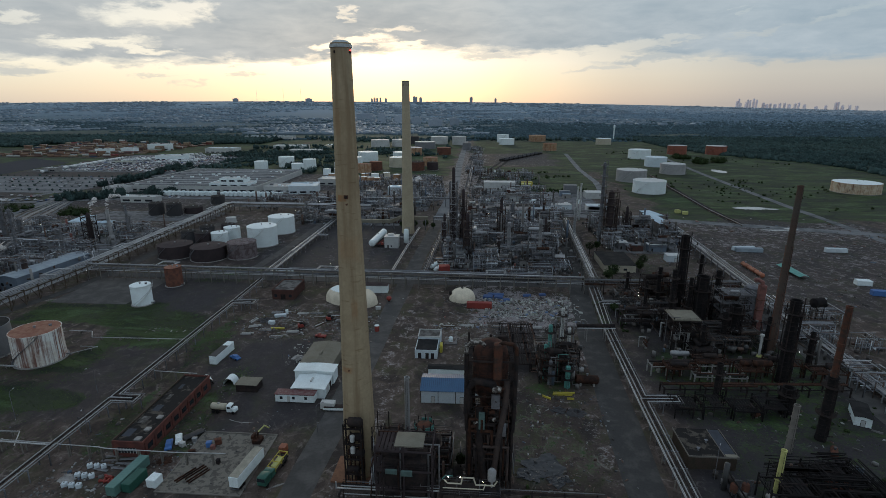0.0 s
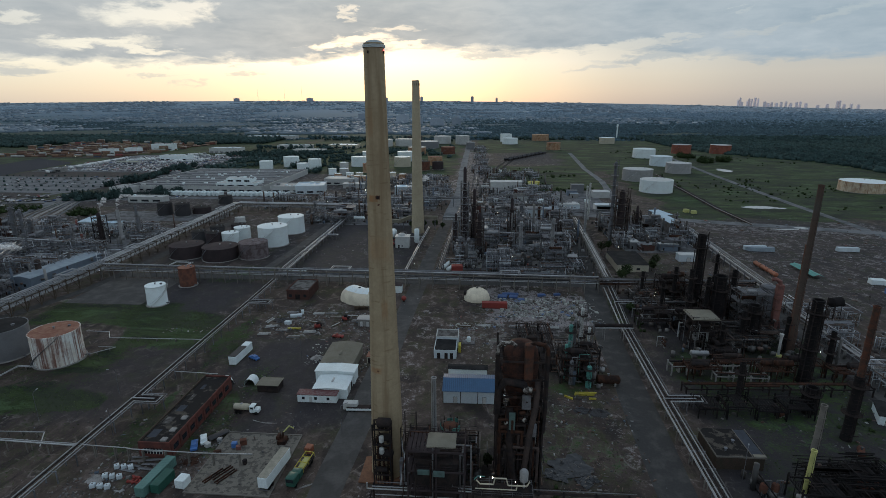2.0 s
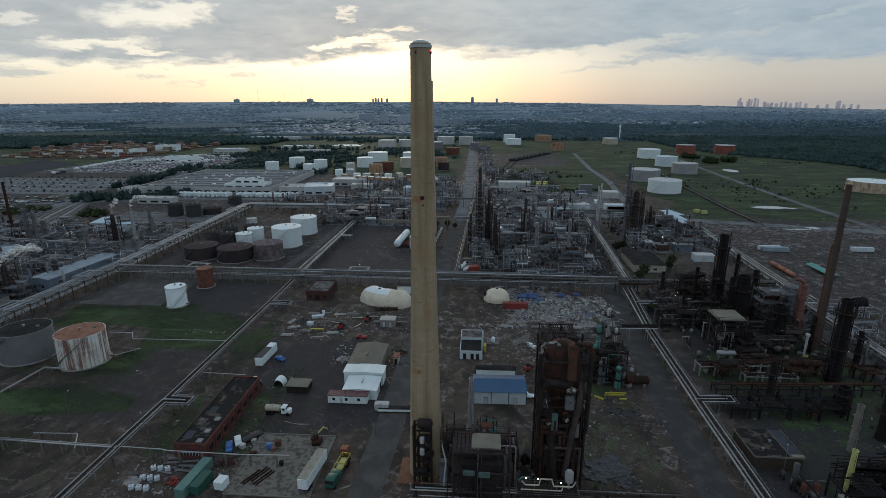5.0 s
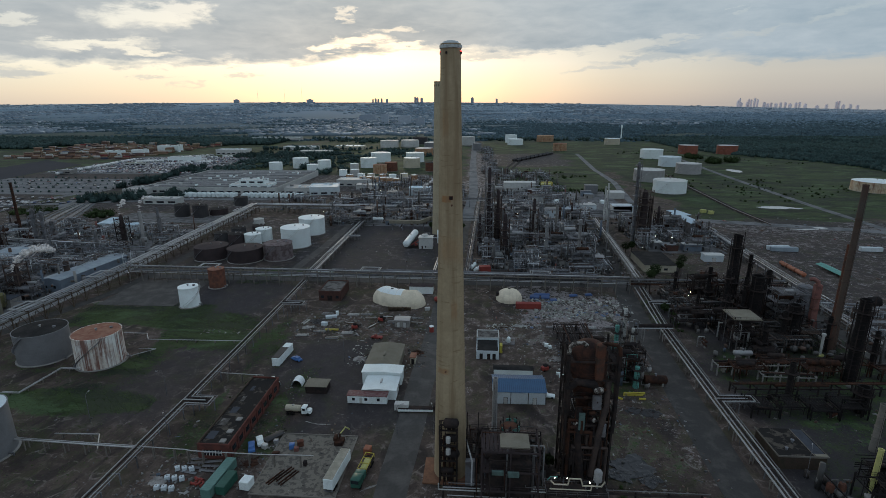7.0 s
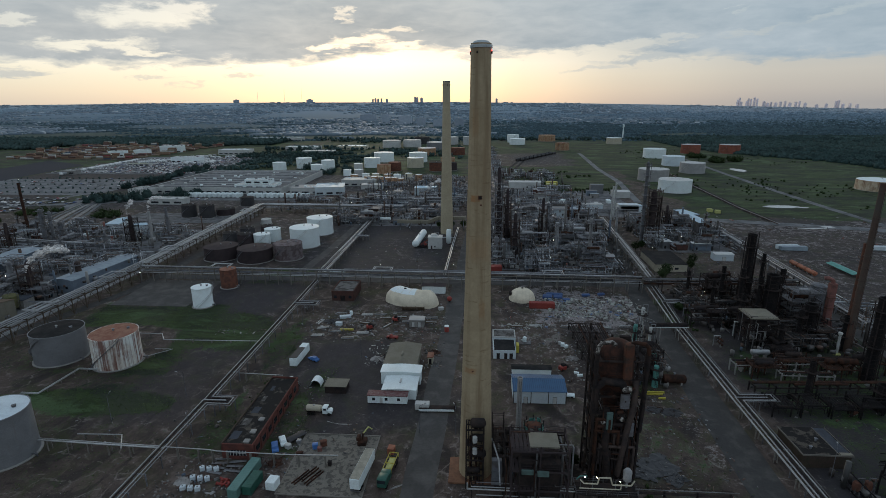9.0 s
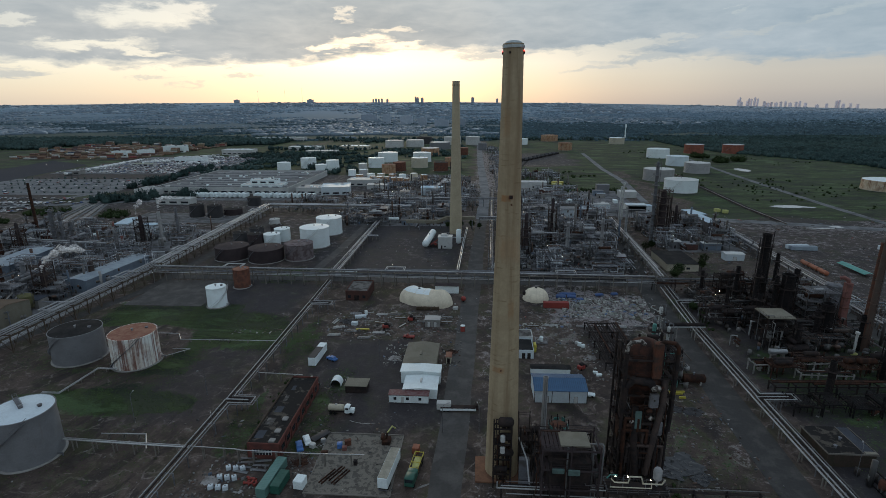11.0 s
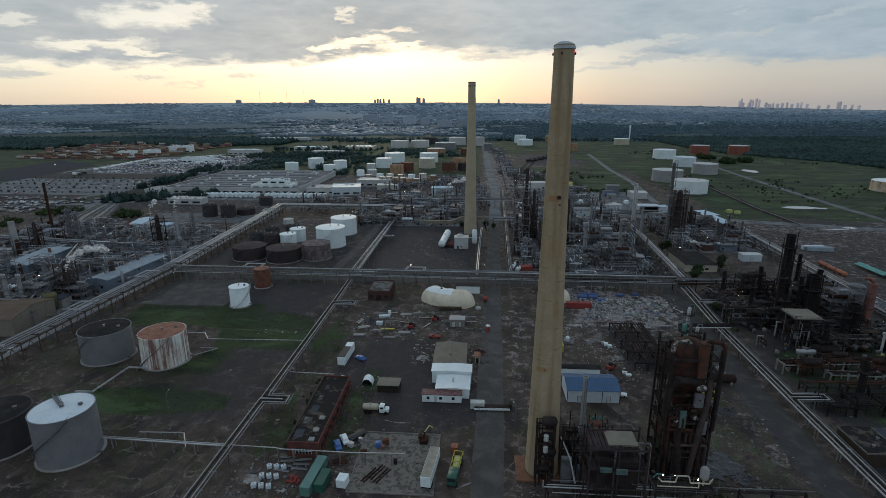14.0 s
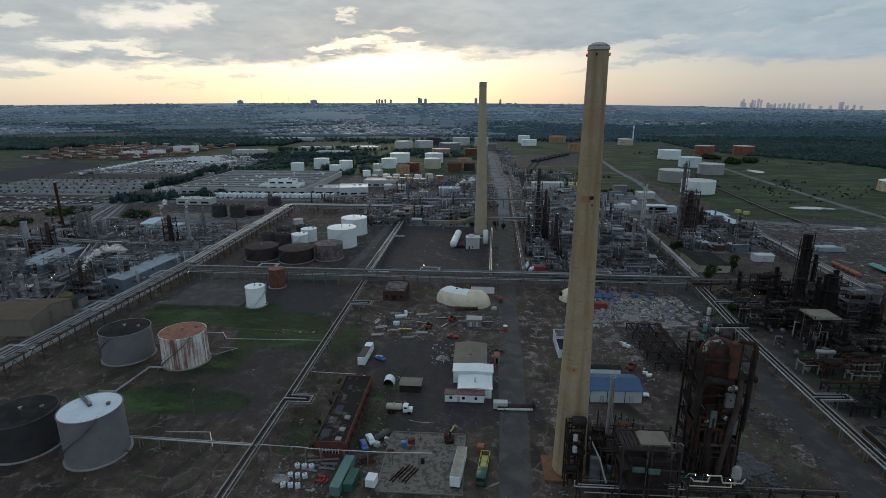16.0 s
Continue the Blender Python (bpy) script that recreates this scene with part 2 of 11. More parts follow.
def chimney_stains():
    """Rust wash at the sampling port and broad weathering down the shaft."""
    b = CT.nodes["Principled BSDF"]
    old = b.inputs["Base Color"].links[0].from_socket
    pos = CT.nodes.new("ShaderNodeNewGeometry").outputs["Position"]
    sep = CT.nodes.new("ShaderNodeSeparateXYZ")
    CT.links.new(pos, sep.inputs[0])
    ragged = noise_node(CT, mapped(CT, pos, (0.9, 0.9, 0.6)), 1.0, 6.0, 0.65)
    col = old
    # rust wash beside the sampling port, and a smear lower down
    for x0, z0, rx, rz, soft, amount in ((-31.0, 72.0, 1.05, 0.75, 0.5, 0.75), (-31.8, 30.5, 1.5, 0.8, 0.9, 0.6), (-29.2, 46.0, 0.8, 2.6, 0.9, 0.4), (-31.2, 88.0, 0.7, 3.0, 0.9, 0.35), (-30.0, 60.5, 2.4, 3.0, 1.0, 0.3)):
        u = math_node(CT, "DIVIDE", math_node(CT, "ABSOLUTE", math_node(CT, "SUBTRACT", sep.outputs[0], x0)), rx)
        v = math_node(CT, "DIVIDE", math_node(CT, "ABSOLUTE", math_node(CT, "SUBTRACT", sep.outputs[2], z0)), rz)
        d = math_node(CT, "ADD", math_node(CT, "MAXIMUM", u, v), math_node(CT, "MULTIPLY", math_node(CT, "SUBTRACT", ragged, 0.5), 1.4 * soft))
        col = mix_node(CT, ramp_node(CT, math_node(CT, "MULTIPLY", d, 0.5), [(0.5 - 0.25 * soft, amount), (0.56, 0.0)]), col, (0.34, 0.155, 0.06))
    wash = noise_node(CT, mapped(CT, pos, (0.35, 0.35, 0.022)), 1.0, 5.0, 0.6, 0.3)
    col = mix_node(CT, ramp_node(CT, wash, [(0.47, 0.0), (0.62, 0.8)]), col, (0.255, 0.185, 0.115))
    lines = noise_node(CT, mapped(CT, pos, (0.25, 0.25, 1.6)), 1.0, 3.0, 0.5)
    col = mix_node(CT, ramp_node(CT, lines, [(0.62, 0.0), (0.70, 0.5)]), col, (0.20, 0.135, 0.075))
    CT.links.new(col, b.inputs["Base Color"])


chimney_stains()
CHIMNEY_FAR = surface("far_chimney_concrete", (0.44, 0.38, 0.27), (0.35, 0.30, 0.21), 0.85, amt=0.6, big=0.08, fine=1.0, vary=0.05)
BRICK_BASE = surface("orange_brick_skirt", (0.2, 0.105, 0.065), (0.13, 0.07, 0.05), 0.9, amt=0.7, big=0.6)
CAP = surface("zinc_cap", (0.50, 0.55, 0.56), (0.38, 0.42, 0.43), 0.5, 0.3, amt=0.5)
SCORCHED = surface("scorched_cladding", (0.36, 0.34, 0.31), (0.05, 0.04, 0.035), 0.7, amt=1.0, big=1.1, spread=(0.45, 0.55))
VESSEL_RUST = surface("scorched_rust", (0.070, 0.032, 0.023), (0.024, 0.018, 0.017), 0.8, 0.1, amt=0.9, big=0.5, streak=(0.34, 0.24, 0.16), drip=-0.12)
WEATHERED_STACK = surface("weathered_stack", (0.085, 0.056, 0.045), (0.085, 0.075, 0.066), 0.9, amt=0.9, big=0.08, streak=(0.10, 0.045, 0.032), drip=0.25)
SOOT = surface("soot_black", (0.014, 0.0135, 0.0145), (0.025, 0.021, 0.021), 0.95, 0.0, amt=0.8, big=0.6)
STEEL_DARK = surface("sooty_steel", (0.024, 0.021, 0.022), (0.052, 0.038, 0.033), 0.95, 0.0, amt=0.8, big=0.5)
BROWN_STEEL = surface("brown_steel", (0.085, 0.063, 0.056), (0.05, 0.043, 0.042), 0.85, 0.1, amt=0.85, big=0.4)
STEEL_MID = surface("weathered_steel", (0.17, 0.18, 0.20), (0.10, 0.088, 0.084), 0.65, 0.3, amt=0.8, big=0.4, vary=0.5)
STEEL_PALE = surface("galvanised_steel", (0.33, 0.34, 0.35), (0.24, 0.24, 0.245), 0.5, 0.45, amt=0.6, vary=0.35)
PIPE = surface("pipe_cladding", (0.43, 0.44, 0.45), (0.32, 0.32, 0.32), 0.42, 0.5, amt=0.6, big=0.15, vary=0.4)
PIPE_DULL = surface("dull_pipe", (0.19, 0.196, 0.207), (0.115, 0.10, 0.095), 0.6, 0.3, amt=0.7, big=0.2, vary=0.6)
CONCRETE = surface("concrete", (0.30, 0.29, 0.275), (0.21, 0.205, 0.2), 0.9, amt=0.7, big=0.3)
CONCRETE_POST = surface("old_concrete_post", (0.19, 0.175, 0.155), (0.13, 0.12, 0.11), 0.9, amt=0.6)
ASPHALT = surface("asphalt", (0.063, 0.061, 0.060), (0.110, 0.104, 0.098), 0.88, amt=0.7, big=0.22, fine=1.6, spread=(0.47, 0.66), bump=0.12)
ROAD_WORN = surface("worn_road", (0.078, 0.075, 0.073), (0.128, 0.122, 0.116), 0.88, amt=0.85, big=0.16, fine=1.3, spread=(0.44, 0.66), bump=0.12)
# slight blue in the greys paints in haze on distant paving
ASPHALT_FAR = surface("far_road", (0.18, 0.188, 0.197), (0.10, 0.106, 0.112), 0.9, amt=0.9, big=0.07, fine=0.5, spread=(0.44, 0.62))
PAD = surface("broken_concrete_pad", (0.165, 0.152, 0.132), (0.085, 0.079, 0.071), 0.9, amt=0.9, big=0.65, fine=2.5, spread=(0.50, 0.55))
RUBBLE = surface("rubble", (0.3, 0.29, 0.28), (0.12, 0.11, 0.105), 0.9, amt=0.8, big=0.5, vary=0.3)
BRICK = surface("brick_wall", (0.098, 0.05, 0.042), (0.056, 0.04, 0.036), 0.9, amt=0.6, big=0.6, fine=5)
BRICK_RED = surface("red_brick", (0.145, 0.055, 0.045), (0.08, 0.042, 0.037), 0.9, amt=0.7, big=0.5, fine=5)
TAN_ROOF = surface("tan_roof_sheet", (0.22, 0.205, 0.165), (0.17, 0.155, 0.12), 0.8, amt=0.6)
BLUE_ROOF = surface("blue_roof_sheet", (0.042, 0.115, 0.225), (0.034, 0.092, 0.185), 0.34, amt=0.5, vary=0.05)
PALE_WALL = surface("pale_cladding", (0.56, 0.63, 0.67), (0.47, 0.52, 0.55), 0.6, amt=0.5, vary=0.08)
SKYBLUE_ROOF = surface("sky_blue_sheet", (0.42, 0.56, 0.66), (0.34, 0.46, 0.54), 0.5, amt=0.5)
TEAL = surface("verdigris_paint", (0.10, 0.31, 0.275), (0.06, 0.18, 0.16), 0.6, amt=0.6, big=0.8)
TEAL_DULL = surface("faded_verdigris", (0.10, 0.165, 0.155), (0.07, 0.10, 0.095), 0.7, amt=0.7, big=0.8)
TEAL_BOX = surface("turquoise_container_paint", (0.12, 0.235, 0.21), (0.09, 0.18, 0.16), 0.55, amt=0.5)
GREEN_PAINT = surface("green_paint", (0.03, 0.12, 0.09), (0.02, 0.08, 0.06), 0.5, amt=0.5)
YELLOW_PAINT = surface("yellow_paint", (0.48, 0.41, 0.06), (0.36, 0.29, 0.06), 0.55, amt=0.5)
PALE_YELLOW = surface("faded_yellow_paint", (0.50, 0.50, 0.19), (0.36, 0.35, 0.14), 0.65, amt=0.6, big=0.8)
ORANGE = surface("orange_paint", (0.34, 0.12, 0.065), (0.2, 0.08, 0.05), 0.6, amt=0.5)
RED = surface("red_paint", (0.27, 0.045, 0.035), (0.18, 0.035, 0.03), 0.6, amt=0.5)
SEAM_BLUE = surface("blue_seam", (0.03, 0.06, 0.13), (0.025, 0.05, 0.11), 0.5)
PINK_RUST = surface("faded_red_lead", (0.22, 0.095, 0.08), (0.11, 0.055, 0.05), 0.75, amt=0.8, big=0.5)
BLUE = surface("blue_paint", (0.06, 0.16, 0.4), (0.05, 0.12, 0.3), 0.5, amt=0.4)
CREAM = surface("cream_foam", (0.70, 0.63, 0.50), (0.52, 0.46, 0.36), 0.85, amt=0.6, big=0.3, bump=0.3)
RUBBER = surface("tyre_rubber", (0.015, 0.015, 0.015), None, 0.85, amt=0.4)
DARK_GLASS = surface("window_glass", (0.02, 0.024, 0.03), (0.03, 0.034, 0.04), 0.12, amt=0.3, bump=0.0, vary=0.3)
TRESTLE = surface("brown_trestle", (0.105, 0.082, 0.062), (0.07, 0.054, 0.042), 0.88, amt=0.7, big=0.7)
COPING = surface("mossy_coping", (0.075, 0.055, 0.045), (0.05, 0.05, 0.035), 0.92, amt=0.7, big=0.6)
MOSS_YELLOW = surface("mossy_yellow_paint", (0.13, 0.125, 0.06), (0.07, 0.07, 0.045), 0.8, amt=0.8, big=0.5)
SLATE = surface("slate_felt", (0.06, 0.068, 0.085), (0.045, 0.05, 0.06), 0.85, amt=0.6)
BARK = surface("bark", (0.06, 0.048, 0.036), None, 0.95, amt=0.6, big=1.0)
# skyline blocks: mauve and blue haze put into the wall colour
HAZED_TOWER = surface("hazed_pale_block", (0.86, 0.74, 0.76), (0.9, 0.78, 0.78), 0.9, amt=0.6, big=0.02, fine=0.1, vary=0.25, bump=0)
HAZED_TOWER_BLUE = surface("hazed_blue_block", (0.30, 0.35, 0.41), (0.37, 0.41, 0.46), 0.9, amt=0.6, big=0.02, fine=0.1, vary=0.3, bump=0)


def lamp_material(name, colour, power):
    m = bpy.data.materials.new(name)
    m.use_nodes = True
    b = m.node_tree.nodes["Principled BSDF"]
    b.inputs["Emission Color"].default_value, b.inputs["Emission Strength"].default_value = (*colour, 1), power
    return m


HALL_ROOF = surface("blue_grey_sheet", (0.28, 0.34, 0.39), (0.2, 0.24, 0.28), 0.6, amt=0.6)
HALL_WALL = surface("slate_blue_cladding", (0.16, 0.20, 0.25), (0.12, 0.15, 0.19), 0.7, amt=0.5)
LAMP = lamp_material("lit_floodlight", (1.0, 0.92, 0.75), 10.0)
RED_LAMP = lamp_material("lit_warning_lamp", (1.0, 0.05, 0.03), 2.5)


def leaf_material(name, a, b, far=False, even=False):
    m = bpy.data.materials.new(name)
    m.use_nodes = True
    t = m.node_tree
    bsdf = t.nodes["Principled BSDF"]
    geo = t.nodes.new("ShaderNodeNewGeometry")
    n = noise_node(t, geo.outputs["Position"], 0.004 if far else 0.05, 4.0, 0.6)
    col = mix_node(t, ramp_node(t, n, [(0.38, 0.0), (0.62, 1.0)]), a, b)
    tone = math_node(t, "ADD", math_node(t, "MULTIPLY", geo.outputs["Random Per Island"], 0.25 if far else 0.5), 0.87 if far else 0.75)
    fine = noise_node(t, geo.outputs["Position"], 0.22 if far else 1.6, 5.0, 0.7)
    if far:
        stand = noise_node(t, geo.outputs["Position"], 0.022, 5.0, 0.65)
        tone = math_node(t, "MULTIPLY", tone, ramp_node(t, stand, [(0.36, 0.62), (0.52, 1.0), (0.66, 1.3)]))
    # even softens the leaf contrast, as haze would
    tone = math_node(t, "MULTIPLY", tone, ramp_node(t, fine, [(0.33, 0.7), (0.52, 1.0), (0.68, 1.25)] if even else [(0.33, 0.35), (0.52, 0.95), (0.68, 1.55)]))
    bump = node(t, "ShaderNodeBump", Strength=0.35 if far else 0.9, Distance=1.0 if far else 0.5)
    t.links.new(fine, bump.inputs["Height"])
    t.links.new(bump.outputs[0], bsdf.inputs["Normal"])
    t.links.new(mix_node(t, 1.0, col, tone, "MULTIPLY"), bsdf.inputs["Base Color"])
    bsdf.inputs["Roughness"].default_value = 0.9
    bsdf.inputs["Specular IOR Level"].default_value = 0.1
    return m


LEAF = leaf_material("leaves", (0.030, 0.050, 0.020), (0.045, 0.065, 0.026))
# bluer and paler with distance: haze is painted into these leaf colours
LEAF_FAR = leaf_material("hazed_far_leaves", (0.036, 0.064, 0.062), (0.052, 0.084, 0.078), True, True)
LEAF_MID_HAZED = leaf_material("hazed_mid_leaves", (0.062, 0.102, 0.122), (0.078, 0.122, 0.142), True, True)
LEAF_HILL_WEST_HAZED = leaf_material("hazy_leaves", (0.18, 0.255, 0.32), (0.195, 0.27, 0.335), True, True)
LEAF_RIM_HAZED = leaf_material("hazed_horizon_leaves", (0.235, 0.315, 0.375), (0.25, 0.33, 0.39), True, True)
LEAF_RIM_EAST_HAZED = leaf_material("hazed_skyline_leaves", (0.34, 0.385, 0.43), (0.36, 0.40, 0.445), True, True)
LEAF_HILL_HAZED = leaf_material("hazed_hill_leaves", (0.155, 0.225, 0.285), (0.168, 0.24, 0.302), True, True)
WEED = leaf_material("weeds", (0.060, 0.092, 0.030), (0.080, 0.105, 0.042))


def speckle_material(name, stops):
    """One colour of the row for each loose piece."""
    m = bpy.data.materials.new(name)
    m.use_nodes = True
    t = m.node_tree
    geo = t.nodes.new("ShaderNodeNewGeometry")
    col = ramp_node(t, geo.outputs["Random Per Island"], stops, "CONSTANT")
    g = noise_node(t, geo.outputs["Position"], 0.6, 3.0)
    col = mix_node(t, 1.0, col, math_node(t, "ADD", math_node(t, "MULTIPLY", g, 0.6), 0.7), "MULTIPLY")
    t.links.new(col, t.nodes["Principled BSDF"].inputs["Base Color"])
    t.nodes["Principled BSDF"].inputs["Roughness"].default_value = 0.6
    return m


CAR_MIX = speckle_material("car_paints", [(0, (0.3, 0.3, 0.31)), (0.22, (0.6, 0.6, 0.6)), (0.36, (0.05, 0.05, 0.055)), (0.65, (0.2, 0.2, 0.21)), (0.82, (0.45, 0.47, 0.5)), (0.92, (0.2, 0.04, 0.04)), (0.95, (0.05, 0.09, 0.2))])
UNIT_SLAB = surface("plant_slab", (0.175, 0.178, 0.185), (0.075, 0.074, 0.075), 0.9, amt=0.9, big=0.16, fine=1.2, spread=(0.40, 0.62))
# bluish wall tones: haze over the far town is painted in
HOUSE_HAZE_MIX = speckle_material("hazed_town_walls", [(0, (0.17, 0.225, 0.275)), (0.35, (0.15, 0.205, 0.255)), (0.62, (0.21, 0.265, 0.31)), (0.76, (0.14, 0.19, 0.235)), (0.88, (0.25, 0.285, 0.32)), (0.95, (0.46, 0.51, 0.56))])
JUNK_MIX = speckle_material("scrap", [(0, (0.13, 0.125, 0.12)), (0.22, (0.05, 0.042, 0.038)), (0.48, (0.08, 0.045, 0.032)), (0.68, (0.25, 0.25, 0.245)), (0.77, (0.05, 0.05, 0.05)), (0.94, (0.08, 0.11, 0.15)), (0.985, (0.17, 0.05, 0.04))])


def ground_material():
    m = bpy.data.materials.new("ground")
    m.use_nodes = True
    t = m.node_tree
    bsdf = t.nodes["Principled BSDF"]
    pos = t.nodes.new("ShaderNodeNewGeometry").outputs["Position"]
    at = t.nodes.new("ShaderNodeAttribute")
    at.attribute_name = "cover"
    sep = t.nodes.new("ShaderNodeSeparateColor")
    t.links.new(at.outputs["Color"], sep.inputs[0])
    grass, pale, dark = sep.outputs
    far = at.outputs["Alpha"]
    n_big = noise_node(t, pos, 0.035, 6.0, 0.62, 0.4)
    n_mid = noise_node(t, pos, 0.22, 7.0, 0.66, 0.5)
    n_fine = noise_node(t, pos, 1.3, 6.0, 0.7)
    wheel_ruts = noise_node(t, mapped(t, pos, (0.30, 0.035, 1)), 1.0, 6.0, 0.65, 0.8)
    # oil-dark earth, gravel, dried puddles and scraped strips
    earth = mix_node(t, ramp_node(t, n_big, [(0.40, 0.0), (0.62, 1.0)]), (0.042, 0.0352, 0.0315), (0.076, 0.0645, 0.056))
    earth = mix_node(t, ramp_node(t, n_mid, [(0.50, 0.0), (0.64, 0.85)]), earth, (0.124, 0.107, 0.094))
    # soaked black hollows and dried runnels
    wet = noise_node(t, mapped(t, pos, (0.05, 0.03, 1), (7, 19, 0)), 1.0, 5.0, 0.6, 1.2)
    earth = mix_node(t, ramp_node(t, wet, [(0.54, 0.0), (0.60, 0.7)]), earth, (0.022, 0.021, 0.021))
    runnel = node(t, "ShaderNodeTexVoronoi", Scale=0.11)
    runnel.feature = "DISTANCE_TO_EDGE"
    bend = t.nodes.new("ShaderNodeVectorMath")
    t.links.new(pos, bend.inputs[0])
    jolt = t.nodes.new("ShaderNodeVectorMath")
    jolt.operation = "SCALE"
    jolt.inputs["Scale"].default_value = 9.0
    wob_ = node(t, "ShaderNodeTexNoise", Scale=0.12, Detail=5.0)
    t.links.new(pos, wob_.inputs["Vector"])
    t.links.new(wob_.outputs["Color"], jolt.inputs[0])
    t.links.new(jolt.outputs[0], bend.inputs[1])
    t.links.new(bend.outputs[0], runnel.inputs["Vector"])
    line = math_node(t, "MULTIPLY", ramp_node(t, runnel.outputs["Distance"], [(0.012, 1.0), (0.035, 0.0)]), ramp_node(t, n_mid, [(0.46, 0.0), (0.58, 0.75)]))
    earth = mix_node(t, line, earth, (0.17, 0.16, 0.148))
    earth = mix_node(t, ramp_node(t, n_mid, [(0.30, 0.75), (0.42, 0.0)]), earth, (0.021, 0.019, 0.018))
    earth = mix_node(t, ramp_node(t, wheel_ruts, [(0.58, 0.0), (0.72, 0.4)]), earth, (0.136, 0.118, 0.104))
    earth = mix_node(t, math_node(t, "MULTIPLY", dark, 0.88), earth, (0.026, 0.026, 0.029))
    # moss and thin weeds in the low spots
    moss = noise_node(t, mapped(t, pos, (1, 1, 1), (31, 7, 0)), 0.09, 7.0, 0.68, 0.5)
    earth = mix_node(t, ramp_node(t, moss, [(0.50, 0.0), (0.64, 0.62)]), earth, (0.042, 0.052, 0.022))
    # broken pale patches
    spots = math_node(t, "ADD", math_node(t, "MULTIPLY", n_mid, 0.6), math_node(t, "MULTIPLY", n_fine, 0.4))
    p = math_node(t, "ADD", spots, math_node(t, "MULTIPLY", pale, 0.16))
    # patch grey leans blue, painting in haze over the middle distance
    earth = mix_node(t, ramp_node(t, p, [(0.605, 0.0), (0.66, 0.8)]), earth, (0.235, 0.238, 0.242))
    # litter of stones, paper and chips
    chips = noise_node(t, pos, 2.6, 2.0, 0.5)
    litter = math_node(t, "ADD", chips, math_node(t, "MULTIPLY", n_big, 0.25))
    earth = mix_node(t, ramp_node(t, litter, [(0.83, 0.0), (0.89, 0.75)]), earth, (0.27, 0.26, 0.245))
    earth = mix_node(t, ramp_node(t, chips, [(0.25, 0.8), (0.33, 0.0)]), earth, (0.015, 0.014, 0.014))
    # tar-dark yards and the other darkened areas keep little of the litter
    earth = mix_node(t, math_node(t, "MULTIPLY", dark, 0.7), earth, mix_node(t, n_mid, (0.023, 0.0245, 0.029), (0.05, 0.0525, 0.059)))
    earth = mix_node(t, 1.0, earth, (1.16, 1.05, 1.04), "MULTIPLY")
    # grass
    edge = math_node(t, "ADD", grass, math_node(t, "MULTIPLY", math_node(t, "SUBTRACT", spots, 0.5), 1.7))
    green = mix_node(t, ramp_node(t, n_mid, [(0.35, 0.0), (0.65, 1.0)]), (0.022, 0.040, 0.011), (0.044, 0.076, 0.022))
    green = mix_node(t, ramp_node(t, n_big, [(0.48, 0.0), (0.60, 0.9)]), green, (0.052, 0.075, 0.030))
    strips = noise_node(t, mapped(t, pos, (0.006, 0.035, 1), (3, 1, 0)), 1.0, 6.0, 0.65)
    green = mix_node(t, ramp_node(t, strips, [(0.48, 0.0), (0.60, 0.85)]), green, (0.018, 0.029, 0.011))
    green = mix_node(t, ramp_node(t, strips, [(0.30, 0.7), (0.40, 0.0)]), green, (0.046, 0.072, 0.034))
    # rank weeds and wet hollows
    hollow = noise_node(t, mapped(t, pos, (0.022, 0.05, 1), (11, 5, 0)), 1.0, 8.0, 0.72, 0.6)
    green = mix_node(t, ramp_node(t, hollow, [(0.51, 0.0), (0.56, 0.85)]), green, (0.015, 0.022, 0.016))
    clump = noise_node(t, mapped(t, pos, (1, 1, 1), (3, 41, 0)), 0.045, 7.0, 0.7, 0.8)
    green = mix_node(t, ramp_node(t, clump, [(0.50, 0.0), (0.60, 0.8)]), green, (0.036, 0.049, 0.028))
    green = mix_node(t, ramp_node(t, clump, [(0.34, 0.8), (0.42, 0.0)]), green, (0.040, 0.080, 0.026))
    green = mix_node(t, ramp_node(t, hollow, [(0.40, 0.85), (0.46, 0.0)]), green, (0.064, 0.110, 0.046))
    green = mix_node(t, 1.0, green, (1.0, 0.95, 1.0), "MULTIPLY")
    col = mix_node(t, ramp_node(t, edge, [(0.42, 0.0), (0.58, 1.0)]), earth, green)
    col = mix_node(t, 1.0, col, math_node(t, "ADD", math_node(t, "MULTIPLY", n_fine, 1.1), 0.45), "MULTIPLY")
    # haze over the far land, painted into the ground colour by distance
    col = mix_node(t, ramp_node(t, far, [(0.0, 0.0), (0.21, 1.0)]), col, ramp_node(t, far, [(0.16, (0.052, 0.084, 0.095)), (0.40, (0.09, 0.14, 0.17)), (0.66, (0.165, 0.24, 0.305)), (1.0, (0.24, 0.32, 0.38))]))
    t.links.new(col, bsdf.inputs["Base Color"])
    t.links.new(math_node(t, "ADD", math_node(t, "MULTIPLY", n_big, 0.3), 0.72, True), bsdf.inputs["Roughness"])
    bsdf.inputs["Specular IOR Level"].default_value = 0.2
    b = node(t, "ShaderNodeBump", Strength=0.35, Distance=0.25)
    t.links.new(spots, b.inputs["Height"])
    t.links.new(b.outputs[0], bsdf.inputs["Normal"])
    return m


GROUND = ground_material()

